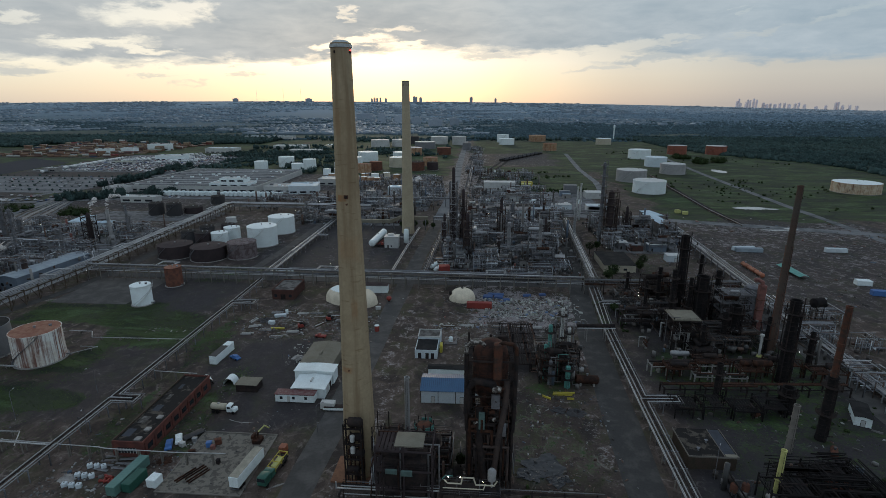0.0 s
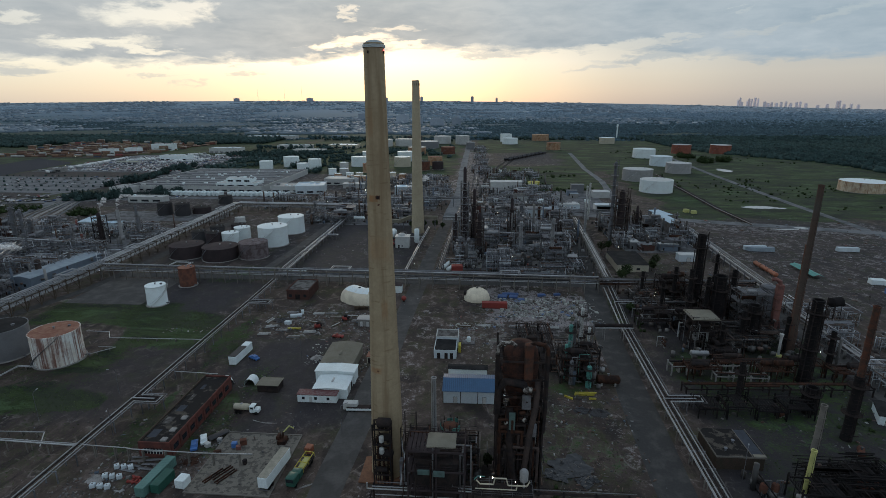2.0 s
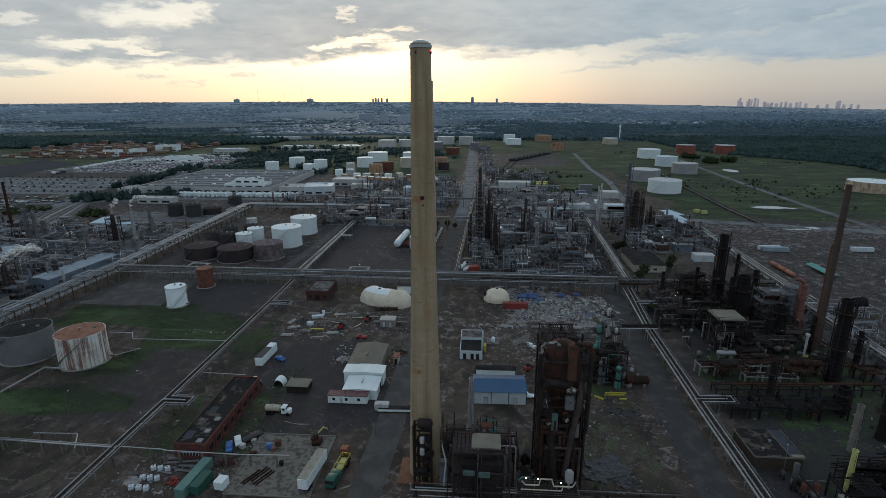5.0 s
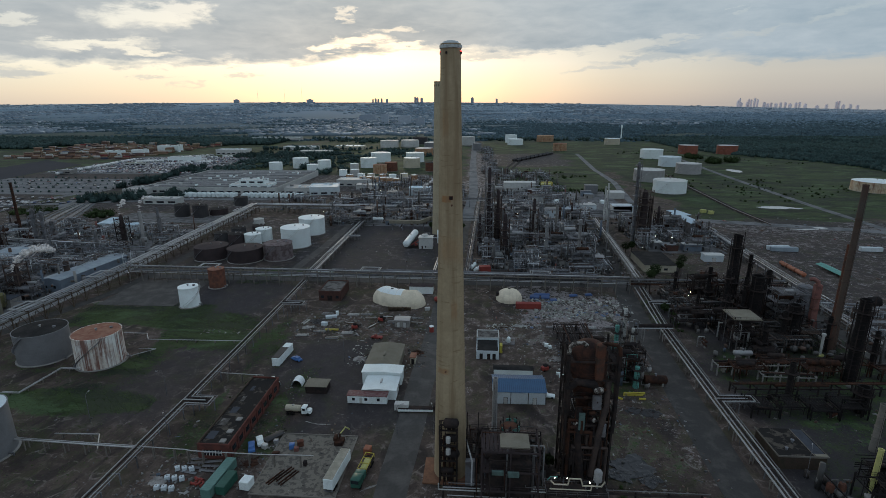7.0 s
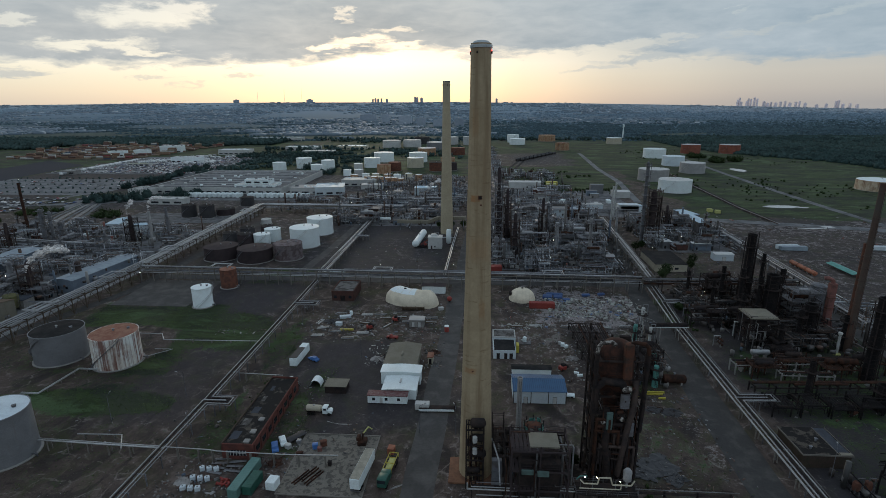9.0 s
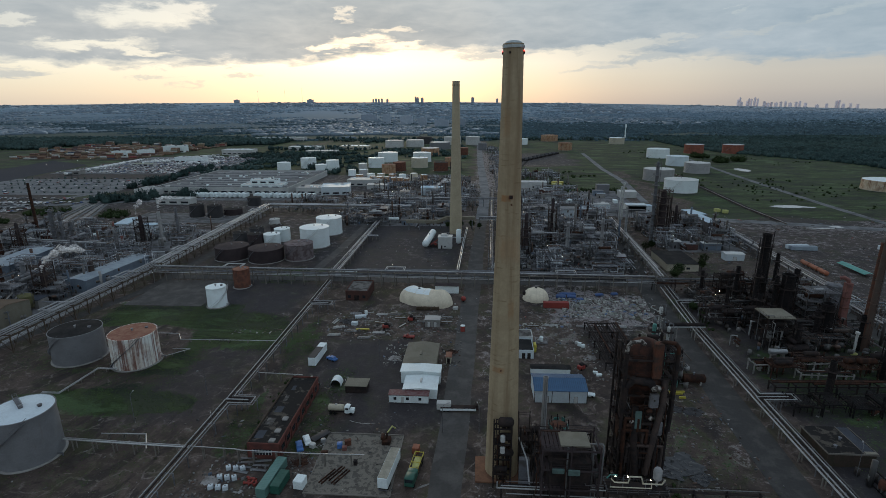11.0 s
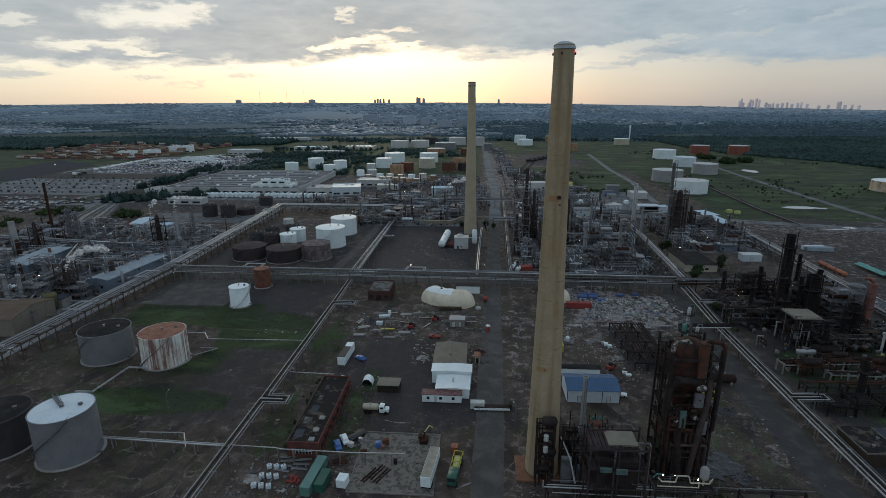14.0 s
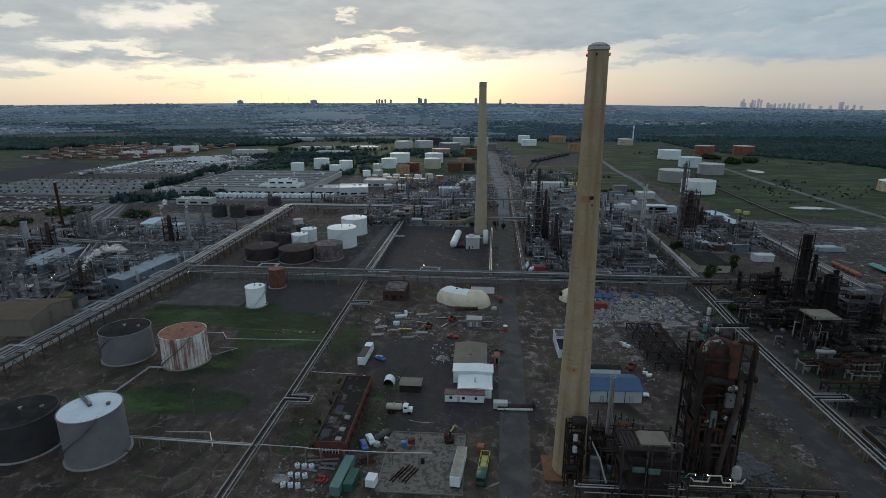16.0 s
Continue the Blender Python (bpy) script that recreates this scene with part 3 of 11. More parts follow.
# ---- mesh building ----
class Shape:
    """Collects faces for one mesh."""

    def __init__(self):
        self.v, self.f = [], []

    def add(self, verts, faces):
        k = len(self.v)
        self.v += verts
        self.f += [tuple(i + k for i in f) for f in faces]
        return self

    def box(self, x0, y0, z0, x1, y1, z1):
        v = [(x0, y0, z0), (x1, y0, z0), (x1, y1, z0), (x0, y1, z0), (x0, y0, z1), (x1, y0, z1), (x1, y1, z1), (x0, y1, z1)]
        return self.add(v, [(0, 3, 2, 1), (4, 5, 6, 7), (0, 1, 5, 4), (1, 2, 6, 5), (2, 3, 7, 6), (3, 0, 4, 7)])

    def chamfered(self, x0, y0, z0, x1, y1, z1, c):
        """A box with its upright and top edges cut."""
        ring = lambda d, z: [(x0 + d + c, y0 + d, z), (x1 - d - c, y0 + d, z), (x1 - d, y0 + d + c, z), (x1 - d, y1 - d - c, z), (x1 - d - c, y1 - d, z), (x0 + d + c, y1 - d, z), (x0 + d, y1 - d - c, z), (x0 + d, y0 + d + c, z)]
        v = ring(0, z0) + ring(0, z1 - c) + ring(c, z1)
        f = [tuple(range(7, -1, -1)), tuple(range(16, 24))]
        for r in (0, 8):
            f += [(r + i, r + (i + 1) % 8, r + 8 + (i + 1) % 8, r + 8 + i) for i in range(8)]
        return self.add(v, f)

    def lathe(self, profile, n=24, x=0, y=0, closed=True):
        """Turns rows of (radius, z) round the upright axis at x, y."""
        v = [(x + r * math.cos(2 * math.pi * i / n), y + r * math.sin(2 * math.pi * i / n), z) for r, z in profile for i in range(n)]
        f = [(k * n + i, k * n + (i + 1) % n, (k + 1) * n + (i + 1) % n, (k + 1) * n + i) for k in range(len(profile) - 1) for i in range(n)]
        if closed:
            f += [tuple(range(n - 1, -1, -1)), tuple(range((len(profile) - 1) * n, len(profile) * n))]
        return self.add(v, f)

    def tube(self, a, b, r, n=6, r2=None):
        a, b = Vector(a), Vector(b)
        d = (b - a).normalized()
        u = d.orthogonal().normalized()
        w = d.cross(u)
        v = [tuple(p + (u * math.cos(2 * math.pi * i / n) + w * math.sin(2 * math.pi * i / n)) * q) for p, q in ((a, r), (b, r2 or r)) for i in range(n)]
        return self.add(v, [(i, (i + 1) % n, n + (i + 1) % n, n + i) for i in range(n)] + [tuple(range(n - 1, -1, -1)), tuple(range(n, 2 * n))])

    def run(self, pts, r, n=6):
        """A pipe through the points, with a small knuckle at every bend."""
        for a, b in zip(pts, pts[1:]):
            self.tube(a, b, r, n)
        for p in pts[1:-1]:
            self.ball(p, r * 1.12, n, 3)
        return self

    def ball(self, c, r, n=12, rings=6, sz=1.0):
        prof = [(max(0.001, r * math.sin(math.pi * k / rings)), c[2] - r * sz * math.cos(math.pi * k / rings)) for k in range(rings + 1)]
        return self.lathe(prof, n, c[0], c[1], False)

    def drum(self, a, b, r, n=14):
        """A lying or leaning vessel with dished ends."""
        a, b = Vector(a), Vector(b)
        d = (b - a).normalized()
        u = d.orthogonal().normalized()
        w = d.cross(u)
        rows = [(a - d * r * 0.45, 0.05), (a - d * r * 0.3, 0.6), (a, 1.0), (b, 1.0), (b + d * r * 0.3, 0.6), (b + d * r * 0.45, 0.05)]
        v = [tuple(p + (u * math.cos(2 * math.pi * i / n) + w * math.sin(2 * math.pi * i / n)) * r * q) for p, q in rows for i in range(n)]
        return self.add(v, [(k * n + i, k * n + (i + 1) % n, (k + 1) * n + (i + 1) % n, (k + 1) * n + i) for k in range(5) for i in range(n)])

    def gable(self, x0, y0, x1, y1, z0, rise, along="y", lap=0.3, thick=0.12):
        """A pitched roof sheet over the rectangle."""
        x0, y0, x1, y1 = x0 - lap, y0 - lap, x1 + lap, y1 + lap
        if along == "y":
            m = (x0 + x1) / 2
            tri = lambda y, d: [(x0, y, z0 + d), (m, y, z0 + rise + d), (x1, y, z0 + d)]
            a, b = tri(y0, 0) + tri(y0, -thick), tri(y1, 0) + tri(y1, -thick)
        else:
            m = (y0 + y1) / 2
            tri = lambda x, d: [(x, y1, z0 + d), (x, m, z0 + rise + d), (x, y0, z0 + d)]
            a, b = tri(x0, 0) + tri(x0, -thick), tri(x1, 0) + tri(x1, -thick)
        return self.add(a + b, [(0, 1, 7, 6), (1, 2, 8, 7), (3, 9, 10, 4), (4, 10, 11, 5), (0, 3, 4, 1), (1, 4, 5, 2), (6, 7, 10, 9), (7, 8, 11, 10), (0, 6, 9, 3), (2, 5, 11, 8)])

    def gable_wall(self, x0, y0, x1, y1, z0, z1, rise, along="y"):
        """Walls under a pitched roof, with their pointed ends."""
        if along == "y":
            m = (x0 + x1) / 2
            e = lambda y: [(x0, y, z0), (x1, y, z0), (x1, y, z1), (m, y, z1 + rise), (x0, y, z1)]
            v = e(y0) + e(y1)
        else:
            m = (y0 + y1) / 2
            e = lambda x: [(x, y1, z0), (x, y0, z0), (x, y0, z1), (x, m, z1 + rise), (x, y1, z1)]
            v = e(x0) + e(x1)
        return self.add(v, [(0, 1, 2, 3, 4), (9, 8, 7, 6, 5), (0, 5, 6, 1), (1, 6, 7, 2), (4, 9, 5, 0), (2, 7, 8, 3), (3, 8, 9, 4)])

    def mesh(self, name, material, smooth=True):
        me = bpy.data.meshes.new(name)
        me.from_pydata(self.v, [], self.f)
        if smooth:
            me.shade_smooth()
            me.set_sharp_from_angle(angle=radians(38))
        me.materials.append(material)
        return me


def thing(name, x, y, label, category, group="", rz=0.0, z=0.0):
    ob = new(name)
    ob.empty_display_size = 0.5
    ob.matrix_basis = pose(x, y, z, 0, 0, rz)
    return tagged(ob, label, category, group)


def part(name, shape, material, parent, label="", at=None, smooth=True):
    """One part under a thing. shape: a Shape, or a mesh that is shared."""
    me = shape.mesh(name, material, smooth) if isinstance(shape, Shape) else shape
    ob = new(name, me)
    ob.parent = parent
    if at is not None:
        ob.matrix_basis = at if isinstance(at, Matrix) else Matrix.Translation(at)
    return tagged(ob, label)


def structure(name, shape, material, label, smooth=False):
    return tagged(new(name, shape.mesh(name, material, smooth)), label, name.split("_")[0], kind="structure")


def fast_mesh(name, verts, faces, material, smooth=False):
    """A mesh from numpy arrays of vertices and equal-sided faces."""
    me = bpy.data.meshes.new(name)
    k = faces.shape[1]
    me.vertices.add(len(verts))
    me.vertices.foreach_set("co", verts.astype(np.float32).ravel())
    me.loops.add(faces.size)
    me.loops.foreach_set("vertex_index", faces.astype(np.int32).ravel())
    me.polygons.add(len(faces))
    me.polygons.foreach_set("loop_start", np.arange(0, faces.size, k, dtype=np.int32))
    me.update(calc_edges=True)
    if smooth:
        me.shade_smooth()
    me.materials.append(material)
    return me


def scatter(shape, places, sizes, turns, rng, jitter=0.0):
    """Vertices and triangles of many turned, scaled copies of a triangle shape."""
    base = np.array(shape.v)
    tris = np.array([(f[0], f[i], f[i + 1]) for f in shape.f for i in range(1, len(f) - 1)])
    n, k = len(places), len(base)
    c, s = np.cos(turns)[:, None], np.sin(turns)[:, None]
    b = base[None] * sizes[:, None, :]
    if jitter:
        b = b * (1 + rng.uniform(-jitter, jitter, (n, k, 1)))
    v = np.stack([b[..., 0] * c - b[..., 1] * s, b[..., 0] * s + b[..., 1] * c, b[..., 2]], -1) + places[:, None, :]
    f = tris[None] + (np.arange(n) * k)[:, None, None]
    return v.reshape(-1, 3), f.reshape(-1, 3)


def ground_z(x, y):
    """Height of the land: level round the works, then low hills raised to fit the camera's horizon."""
    rim = np.interp(x, (-4800, -2450, -370, 745, 1750, 2735, 3540, 7000), (105, 114, 109, 94, 74, 50, 28, 15))
    s = np.clip((np.asarray(y, float) - 2300) / 2700, 0, 1)
    roll = 1.5 * np.sin(np.asarray(x) / 260 + np.asarray(y) / 410) * np.clip((np.asarray(y) - 1500) / 1500, 0, 1) * (1 - s)
    return rim * s ** 1.5 + roll


# ---- ground ----
def spaced(lo, d0, d1, hi, step, grow):
    core = list(np.arange(d0, d1 + 0.1, step))
    up, s = [], step
    while (up[-1] if up else d1) < hi:
        s *= grow
        up.append(min((up[-1] if up else d1) + s, hi))
    down, s = [], step
    while (down[-1] if down else d0) > lo:
        s *= grow
        down.append(max((down[-1] if down else d0) - s, lo))
    return np.array(down[::-1] + core + up)


# grass, pale and dark areas: kind, x0, x1, y0, y1, amount, soft edge
AREAS = [
    ("g", -206, -150, 192, 220, 0.85, 9), ("g", -160, -120, 178, 212, 0.7, 9), ("g", -212, -138, 150, 168, 0.42, 8), ("g", -158, -140, 156, 190, 0.62, 7),
    ("g", -212, -126, 133, 143, 0.8, 5), ("g", -112, -101, 110, 215, 0.55, 5), ("p", -150, -118, 90, 130, 0.12, 9), ("g", -150, -118, 255, 285, 0.5, 9), ("g", 58, 122, 134, 200, 0.5, 9),
    ("g", 60, 135, 96, 140, 0.42, 10), ("g", 14, 36, 150, 164, 0.5, 6), ("g", 10, 24, 100, 128, 0.4, 6), ("g", 45, 62, 200, 245, 0.45, 5),
    ("g", 40, 118, 560, 760, 0.85, 30), ("g", 158, 640, 430, 1090, 0.95, 30), ("g", 120, 330, 730, 1150, 0.9, 40), ("g", -360, -215, 690, 800, 0.75, 40),
    ("g", -900, -640, 560, 880, 0.8, 40), ("g", -1300, -700, 880, 1060, 0.7, 60), ("g", -560, -330, 880, 1000, 0.6, 30), ("g", -480, -400, 440, 560, 0.5, 20),
    ("g", -20, 15, 180, 205, 0.35, 8), ("g", -330, -120, 800, 1150, 0.45, 40), ("g", -7000, 7000, 1450, 6000, 0.9, 150), ("g", 560, 7000, -700, 6000, 0.9, 80), ("g", -7000, -900, -700, 6000, 0.75, 100),
    ("p", -8, 48, 205, 248, 0.9, 8), ("p", -20, 40, 180, 205, 0.55, 8), ("p", -208, -170, 220, 258, 0.5, 8), ("p", -150, -120, 196, 214, 0.5, 6), ("p", -118, -112, 140, 250, 0.35, 3), ("p", -100, -55, 188, 222, 0.4, 8), ("p", 14, 40, 96, 150, 0.4, 8),
    ("p", 140, 300, 240, 420, 0.42, 20), ("p", 205, 250, 300, 330, 0.6, 14), ("p", 165, 215, 345, 360, 0.7, 8), ("p", -30, 20, 420, 760, 0.6, 20), ("p", -240, -100, 500, 560, 0.4, 20), ("p", -36, -26, 90, 240, 0.5, 4), ("p", -20, 60, 260, 330, 0.75, 12), ("p", -20, 60, 330, 430, 0.55, 12), ("p", -400, -235, 285, 410, 0.5, 15), ("p", 0, 110, 430, 560, 0.5, 20), ("p", -500, -240, 330, 520, 0.3, 30),
    ("g", -91, -80, 116, 165, 0.5, 5), ("g", -102, -92, 158, 182, 0.5, 5), ("g", -110, -60, 183, 226, 0.3, 9), ("g", 8, 40, 96, 150, 0.3, 8), ("g", -66, -44, 180, 226, 0.25, 6), ("g", -28, -2, 125, 145, 0.3, 6), ("g", -30, 40, 262, 284, 0.3, 8),
    ("g", -220, -118, 96, 128, 0.38, 8), ("g", -150, -118, 222, 250, 0.25, 8), ("g", -60, 40, 86, 100, 0.3, 6), ("g", -112, -80, 86, 100, 0.35, 6), ("g", 62, 150, 262, 330, 0.35, 12), ("g", -125, -60, 262, 330, 0.2, 12),
    # d at 8-26, 166-205 paints in the darkness between the low racks' pipes
    ("g", -420, -45, 690, 1400, 0.92, 40), ("p", -330, -50, 560, 720, 0.6, 20), ("p", -240, -60, 720, 1000, 0.35, 30), ("g", -30, 160, 1000, 1400, 0.7, 40), ("p", 20, 165, 800, 1020, 0.5, 25), ("p", -440, -225, 450, 540, 0.5, 20), ("d", -400, -45, 690, 1400, 0.5, 40), ("g", 5, 145, 575, 800, 0.85, 20), ("g", 150, 560, 1000, 1400, 0.9, 40), ("d", -330, -60, 560, 690, 0.6, 20), ("d", 30, 160, 820, 1010, 0.75, 25), ("d", 8, 26, 166, 205, 0.7, 4), ("p", -45, 6, 560, 1200, 0.8, 12), ("p", 0, 110, 430, 570, 0.4, 15), ("g", 12, 34, 98, 150, 0.42, 9), ("d", -76, -34, 126, 148, 0.7, 8), ("p", -440, -330, 380, 520, 0.3, 20), ("p", 150, 290, 380, 420, 0.7, 12), ("d", 150, 300, 395, 440, 0.5, 8), ("g", 210, 320, 300, 400, 0.3, 20),
    ("p", -205, -124, 300, 420, 0.4, 14), ("p", -94, -58, 296, 350, 0.4, 10), ("g", -165, -128, 352, 412, 0.3, 12), ("d", -178, -118, 212, 254, 0.9, 7), ("d", -142, -117, 128, 182, 0.55, 8), ("d", -94, -62, 148, 192, 0.85, 9), ("d", -104, -66, 140, 190, 0.5, 9), ("d", -135, -52, 262, 420, 0.8, 8), ("d", 58, 130, 96, 250, 0.8, 10), ("g", -1150, -420, 930, 1420, 0.9, 30), ("d", -460, -225, 440, 560, 0.5, 15), ("g", -760, -640, 560, 640, 0.8, 15), ("d", -640, -400, 450, 940, 0.5, 25), ("d", 55, 130, 92, 126, 1.0, 8), ("d", 56, 98, 138, 154, 1.0, 5), ("d", -112, -52, 264, 420, 0.8, 6), ("d", 145, 300, 236, 420, 0.4, 16), ("g", 62, 92, 126, 137, 0.4, 4), ("d", -210, -128, 280, 400, 0.35, 10),
]


def cover(X, Y):
    c = np.zeros((X.size, 4), np.float32)
    wob = 6 * np.sin(X / 13 + 1.3 * np.sin(Y / 17)) + 5 * np.sin(Y / 9.5 + X / 21)
    for kind, x0, x1, y0, y1, amount, soft in AREAS:
        d = np.minimum(np.minimum(X - x0, x1 - X), np.minimum(Y - y0, y1 - Y)) + wob * min(1, soft / 12)
        k = "gpd".index(kind)
        c[:, k] = np.maximum(c[:, k], amount * np.clip(d / soft + 0.5, 0, 1))
    yard = (X > 118) & (X < 275) & (Y > 225) & (Y < 425)
    c[yard, 0] *= 0.15
    # alpha grows with distance and drives the painted haze
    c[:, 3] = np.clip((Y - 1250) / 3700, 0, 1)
    return c


gx, gy = spaced(-7200, -470, 470, 7200, 3.6, 1.13), spaced(-700, 60, 720, 5060, 3.6, 1.05)
GX, GY = np.meshgrid(gx, gy)
nx, ny = len(gx), len(gy)
gi = (np.arange(ny - 1)[:, None] * nx + np.arange(nx - 1)[None]).ravel()
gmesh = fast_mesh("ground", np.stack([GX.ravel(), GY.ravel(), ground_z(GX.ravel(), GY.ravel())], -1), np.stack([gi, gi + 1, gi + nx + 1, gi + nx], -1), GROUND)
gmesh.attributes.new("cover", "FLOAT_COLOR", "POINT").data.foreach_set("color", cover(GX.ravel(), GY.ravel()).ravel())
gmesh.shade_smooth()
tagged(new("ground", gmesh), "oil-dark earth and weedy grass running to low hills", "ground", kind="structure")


def road(name, pts, width, label, material=ASPHALT, z=0.04, step=12.0):
    """A strip of paving with slightly wandering edges."""
    s = Shape()
    P2 = []
    for a, b in zip(pts, pts[1:]):
        n = max(1, int(math.dist(a, b) / step))
        P2 += [(a[0] + (b[0] - a[0]) * i / n, a[1] + (b[1] - a[1]) * i / n) for i in range(n)]
    P2.append(pts[-1])
    rng = random.Random(len(pts) * 31 + int(pts[0][0]))
    v = []
    for i, p in enumerate(P2):
        q, r = P2[max(0, i - 1)], P2[min(len(P2) - 1, i + 1)]
        d = Vector((r[0] - q[0], r[1] - q[1])).normalized()
        for k in (-1, 1):
            w = k * (width / 2 + rng.uniform(-0.35, 0.35))
            x, y = p[0] - d.y * w, p[1] + d.x * w
            v += [(x, y, float(ground_z(x, y)) + z), (x, y, -0.3 + float(ground_z(x, y)))]
    f = []
    for i in range(len(P2) - 1):
        a, b = i * 4, i * 4 + 4
        f += [(a, a + 2, b + 2, b), (a, b, b + 1, a + 1), (a + 2, a + 3, b + 3, b + 2)]
    s.add(v, f)
    return structure(name, s, material, label)


road("road_centre", [(-46, -60), (-44.5, 100), (-40, 240), (-34, 420)], 8.5, "worn grey asphalt works road", ROAD_WORN)
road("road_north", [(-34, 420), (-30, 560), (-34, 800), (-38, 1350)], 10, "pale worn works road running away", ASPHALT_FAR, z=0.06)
road("road_east", [(40, -60), (41, 100), (45, 190), (49, 240), (58, 330), (68, 420)], 10, "dark asphalt road beside the pipeline")
road("road_west", [(-233, 60), (-228, 170), (-208, 240), (-206, 420)], 6, "narrow dark road beside the pipe rack", z=0.05)
road("road_gantry", [(123, 90), (126, 180), (129, 262)], 8, "grey worn lane beside the pale pipe rack", ROAD_WORN, z=0.055)
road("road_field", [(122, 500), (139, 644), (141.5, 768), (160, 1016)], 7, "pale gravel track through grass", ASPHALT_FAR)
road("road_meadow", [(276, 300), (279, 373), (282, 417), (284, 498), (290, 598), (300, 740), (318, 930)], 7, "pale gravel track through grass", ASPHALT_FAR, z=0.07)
road("road_berm", [(226, 712), (214, 595), (205, 475), (204, 412)], 8, "dark churned earth under the meadow pipes", TORN_ROOF, z=0.03, step=7)
road("road_yard", [(80, 440), (150, 428), (300, 385), (420, 330)], 12, "pale dirt road across the yard", ASPHALT_FAR, z=0.1)
road("road_bund", [(-131, 268), (-127, 330), (-124.5, 432)], 5.5, "grey worn lane beside the low rack", ROAD_WORN, z=0.055)
road("road_crossing", [(-210, 262), (-113, 262), (-44, 261), (60, 262)], 7, "dark asphalt cross road under the pipe rack", z=0.07)
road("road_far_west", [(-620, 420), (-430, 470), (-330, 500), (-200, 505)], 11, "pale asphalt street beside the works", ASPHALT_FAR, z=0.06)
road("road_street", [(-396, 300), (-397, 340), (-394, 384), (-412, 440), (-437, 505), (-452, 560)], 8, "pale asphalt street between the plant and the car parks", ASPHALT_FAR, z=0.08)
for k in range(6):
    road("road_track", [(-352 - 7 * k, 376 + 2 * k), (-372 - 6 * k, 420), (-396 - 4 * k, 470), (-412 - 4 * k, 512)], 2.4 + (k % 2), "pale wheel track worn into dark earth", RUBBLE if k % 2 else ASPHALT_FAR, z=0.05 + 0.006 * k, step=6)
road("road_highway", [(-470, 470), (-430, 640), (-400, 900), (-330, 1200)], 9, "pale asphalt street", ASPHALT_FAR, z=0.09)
tagged(new("pavement_pad", Shape().box(-79, 101.5, -0.2, -57.8, 125.5, 0.11).mesh("pavement_pad", PAD, False)), "cracked patchy concrete yard slab", "pavement", kind="structure")
tagged(new("pavement_lot", Shape().box(-640, 520, -0.4, -440, 640, 0.12).mesh("pavement_lot", ASPHALT_FAR, False)), "grey asphalt car park", "pavement", kind="structure")
tagged(new("pavement_far_lot", Shape().box(-640, 690, -0.4, -420, 930, 0.12).mesh("pavement_far_lot", ASPHALT_FAR, False)), "grey asphalt car storage lot", "pavement", kind="structure")
dark_field = [(x, y, z) for z in (-0.4, 0.14) for x, y in ((-740, 640), (-640, 616), (-664, 800), (-778, 862))]
tagged(new("pavement_dark", Shape().add(dark_field, [(3, 2, 1, 0), (4, 5, 6, 7), (0, 1, 5, 4), (1, 2, 6, 5), (2, 3, 7, 6), (3, 0, 4, 7)]).mesh("pavement_dark", surface("fresh_asphalt", (0.035, 0.037, 0.048), (0.05, 0.052, 0.062), 0.9, amt=0.6, big=0.03, fine=0.3), False)), "black fresh asphalt field", "pavement", kind="structure")


for k, (x0, x1, y0, y1) in enumerate(((-20, 51, 284, 336), (-20, 54, 346, 422), (2, 110, 436, 566), (86, 134, 326, 404), (-148, -58, 392, 432), (-146, -48, 452, 560), (-398, -236, 286, 372), (-328, -234, 196, 282), (-206, -168, 219, 256), (-330, -220, 395, 432))):
    tagged(new("pavement_unit", Shape().chamfered(x0, y0, -0.3, x1, y1, 0.055 + 0.004 * k, 0.02).mesh("pavement_unit", UNIT_SLAB if k != 8 else ROAD_WORN, False)), "stained grey concrete slab under process plant" if k != 8 else "patched pale asphalt beside the white tank", "pavement", kind="structure")
tagged(new("pavement_slab_edge", Shape().box(-79.3, 101.2, -0.2, -57.5, 101.5, 0.3).box(-79.3, 125.5, -0.2, -57.5, 125.8, 0.34).box(-79.3, 101.5, -0.2, -79.0, 125.5, 0.22).box(-57.8, 101.5, -0.2, -57.5, 125.5, 0.22).mesh("pavement_slab_edge", CONCRETE_POST, False)), "low worn concrete kerb round the yard slab", "kerb", kind="structure")
for k, strip in enumerate(([(-43, 96), (-43, 103), (-41, 114), (-39.6, 124), (-39, 134)], [(-52, 104), (-50, 106), (-46.5, 107.6), (-43, 109)], [(-75, 132), (-71, 131), (-67, 131)]  )):
    road("road_crack", strip, 0.45, "pale dusty runnel across the dark yard", RUBBLE, z=0.035, step=1.5)


def pond(x, y, a, b, seed):
    rng = random.Random(seed)
    n = 40
    v = [(x + a * math.cos(2 * math.pi * i / n) * rng.uniform(0.75, 1.1), y + b * math.sin(2 * math.pi * i / n) * rng.uniform(0.75, 1.1), z) for z in (-0.2, 0.12) for i in range(n)]
    s = Shape().add(v, [(i, (i + 1) % n, n + (i + 1) % n, n + i) for i in range(n)] + [tuple(range(n, 2 * n))])
    tagged(new("water", s.mesh("water", WATER, False)), "still pond, its pale sky reflection put into the colour", "water", kind="structure")


# pale base colour stands in for the sky's reflection
WATER = surface("pond_water", (0.35, 0.36, 0.36), (0.42, 0.42, 0.41), 0.2, amt=0.4, bump=0.02, vary=0.0)
pond(246, 485, 16, 7, 1)
pond(262, 482, 6, 3, 5)
pond(334, 760, 9, 20, 2)
pond(222, 398, 11, 1.6, 6)
pond(236, 403, 5, 4, 7)

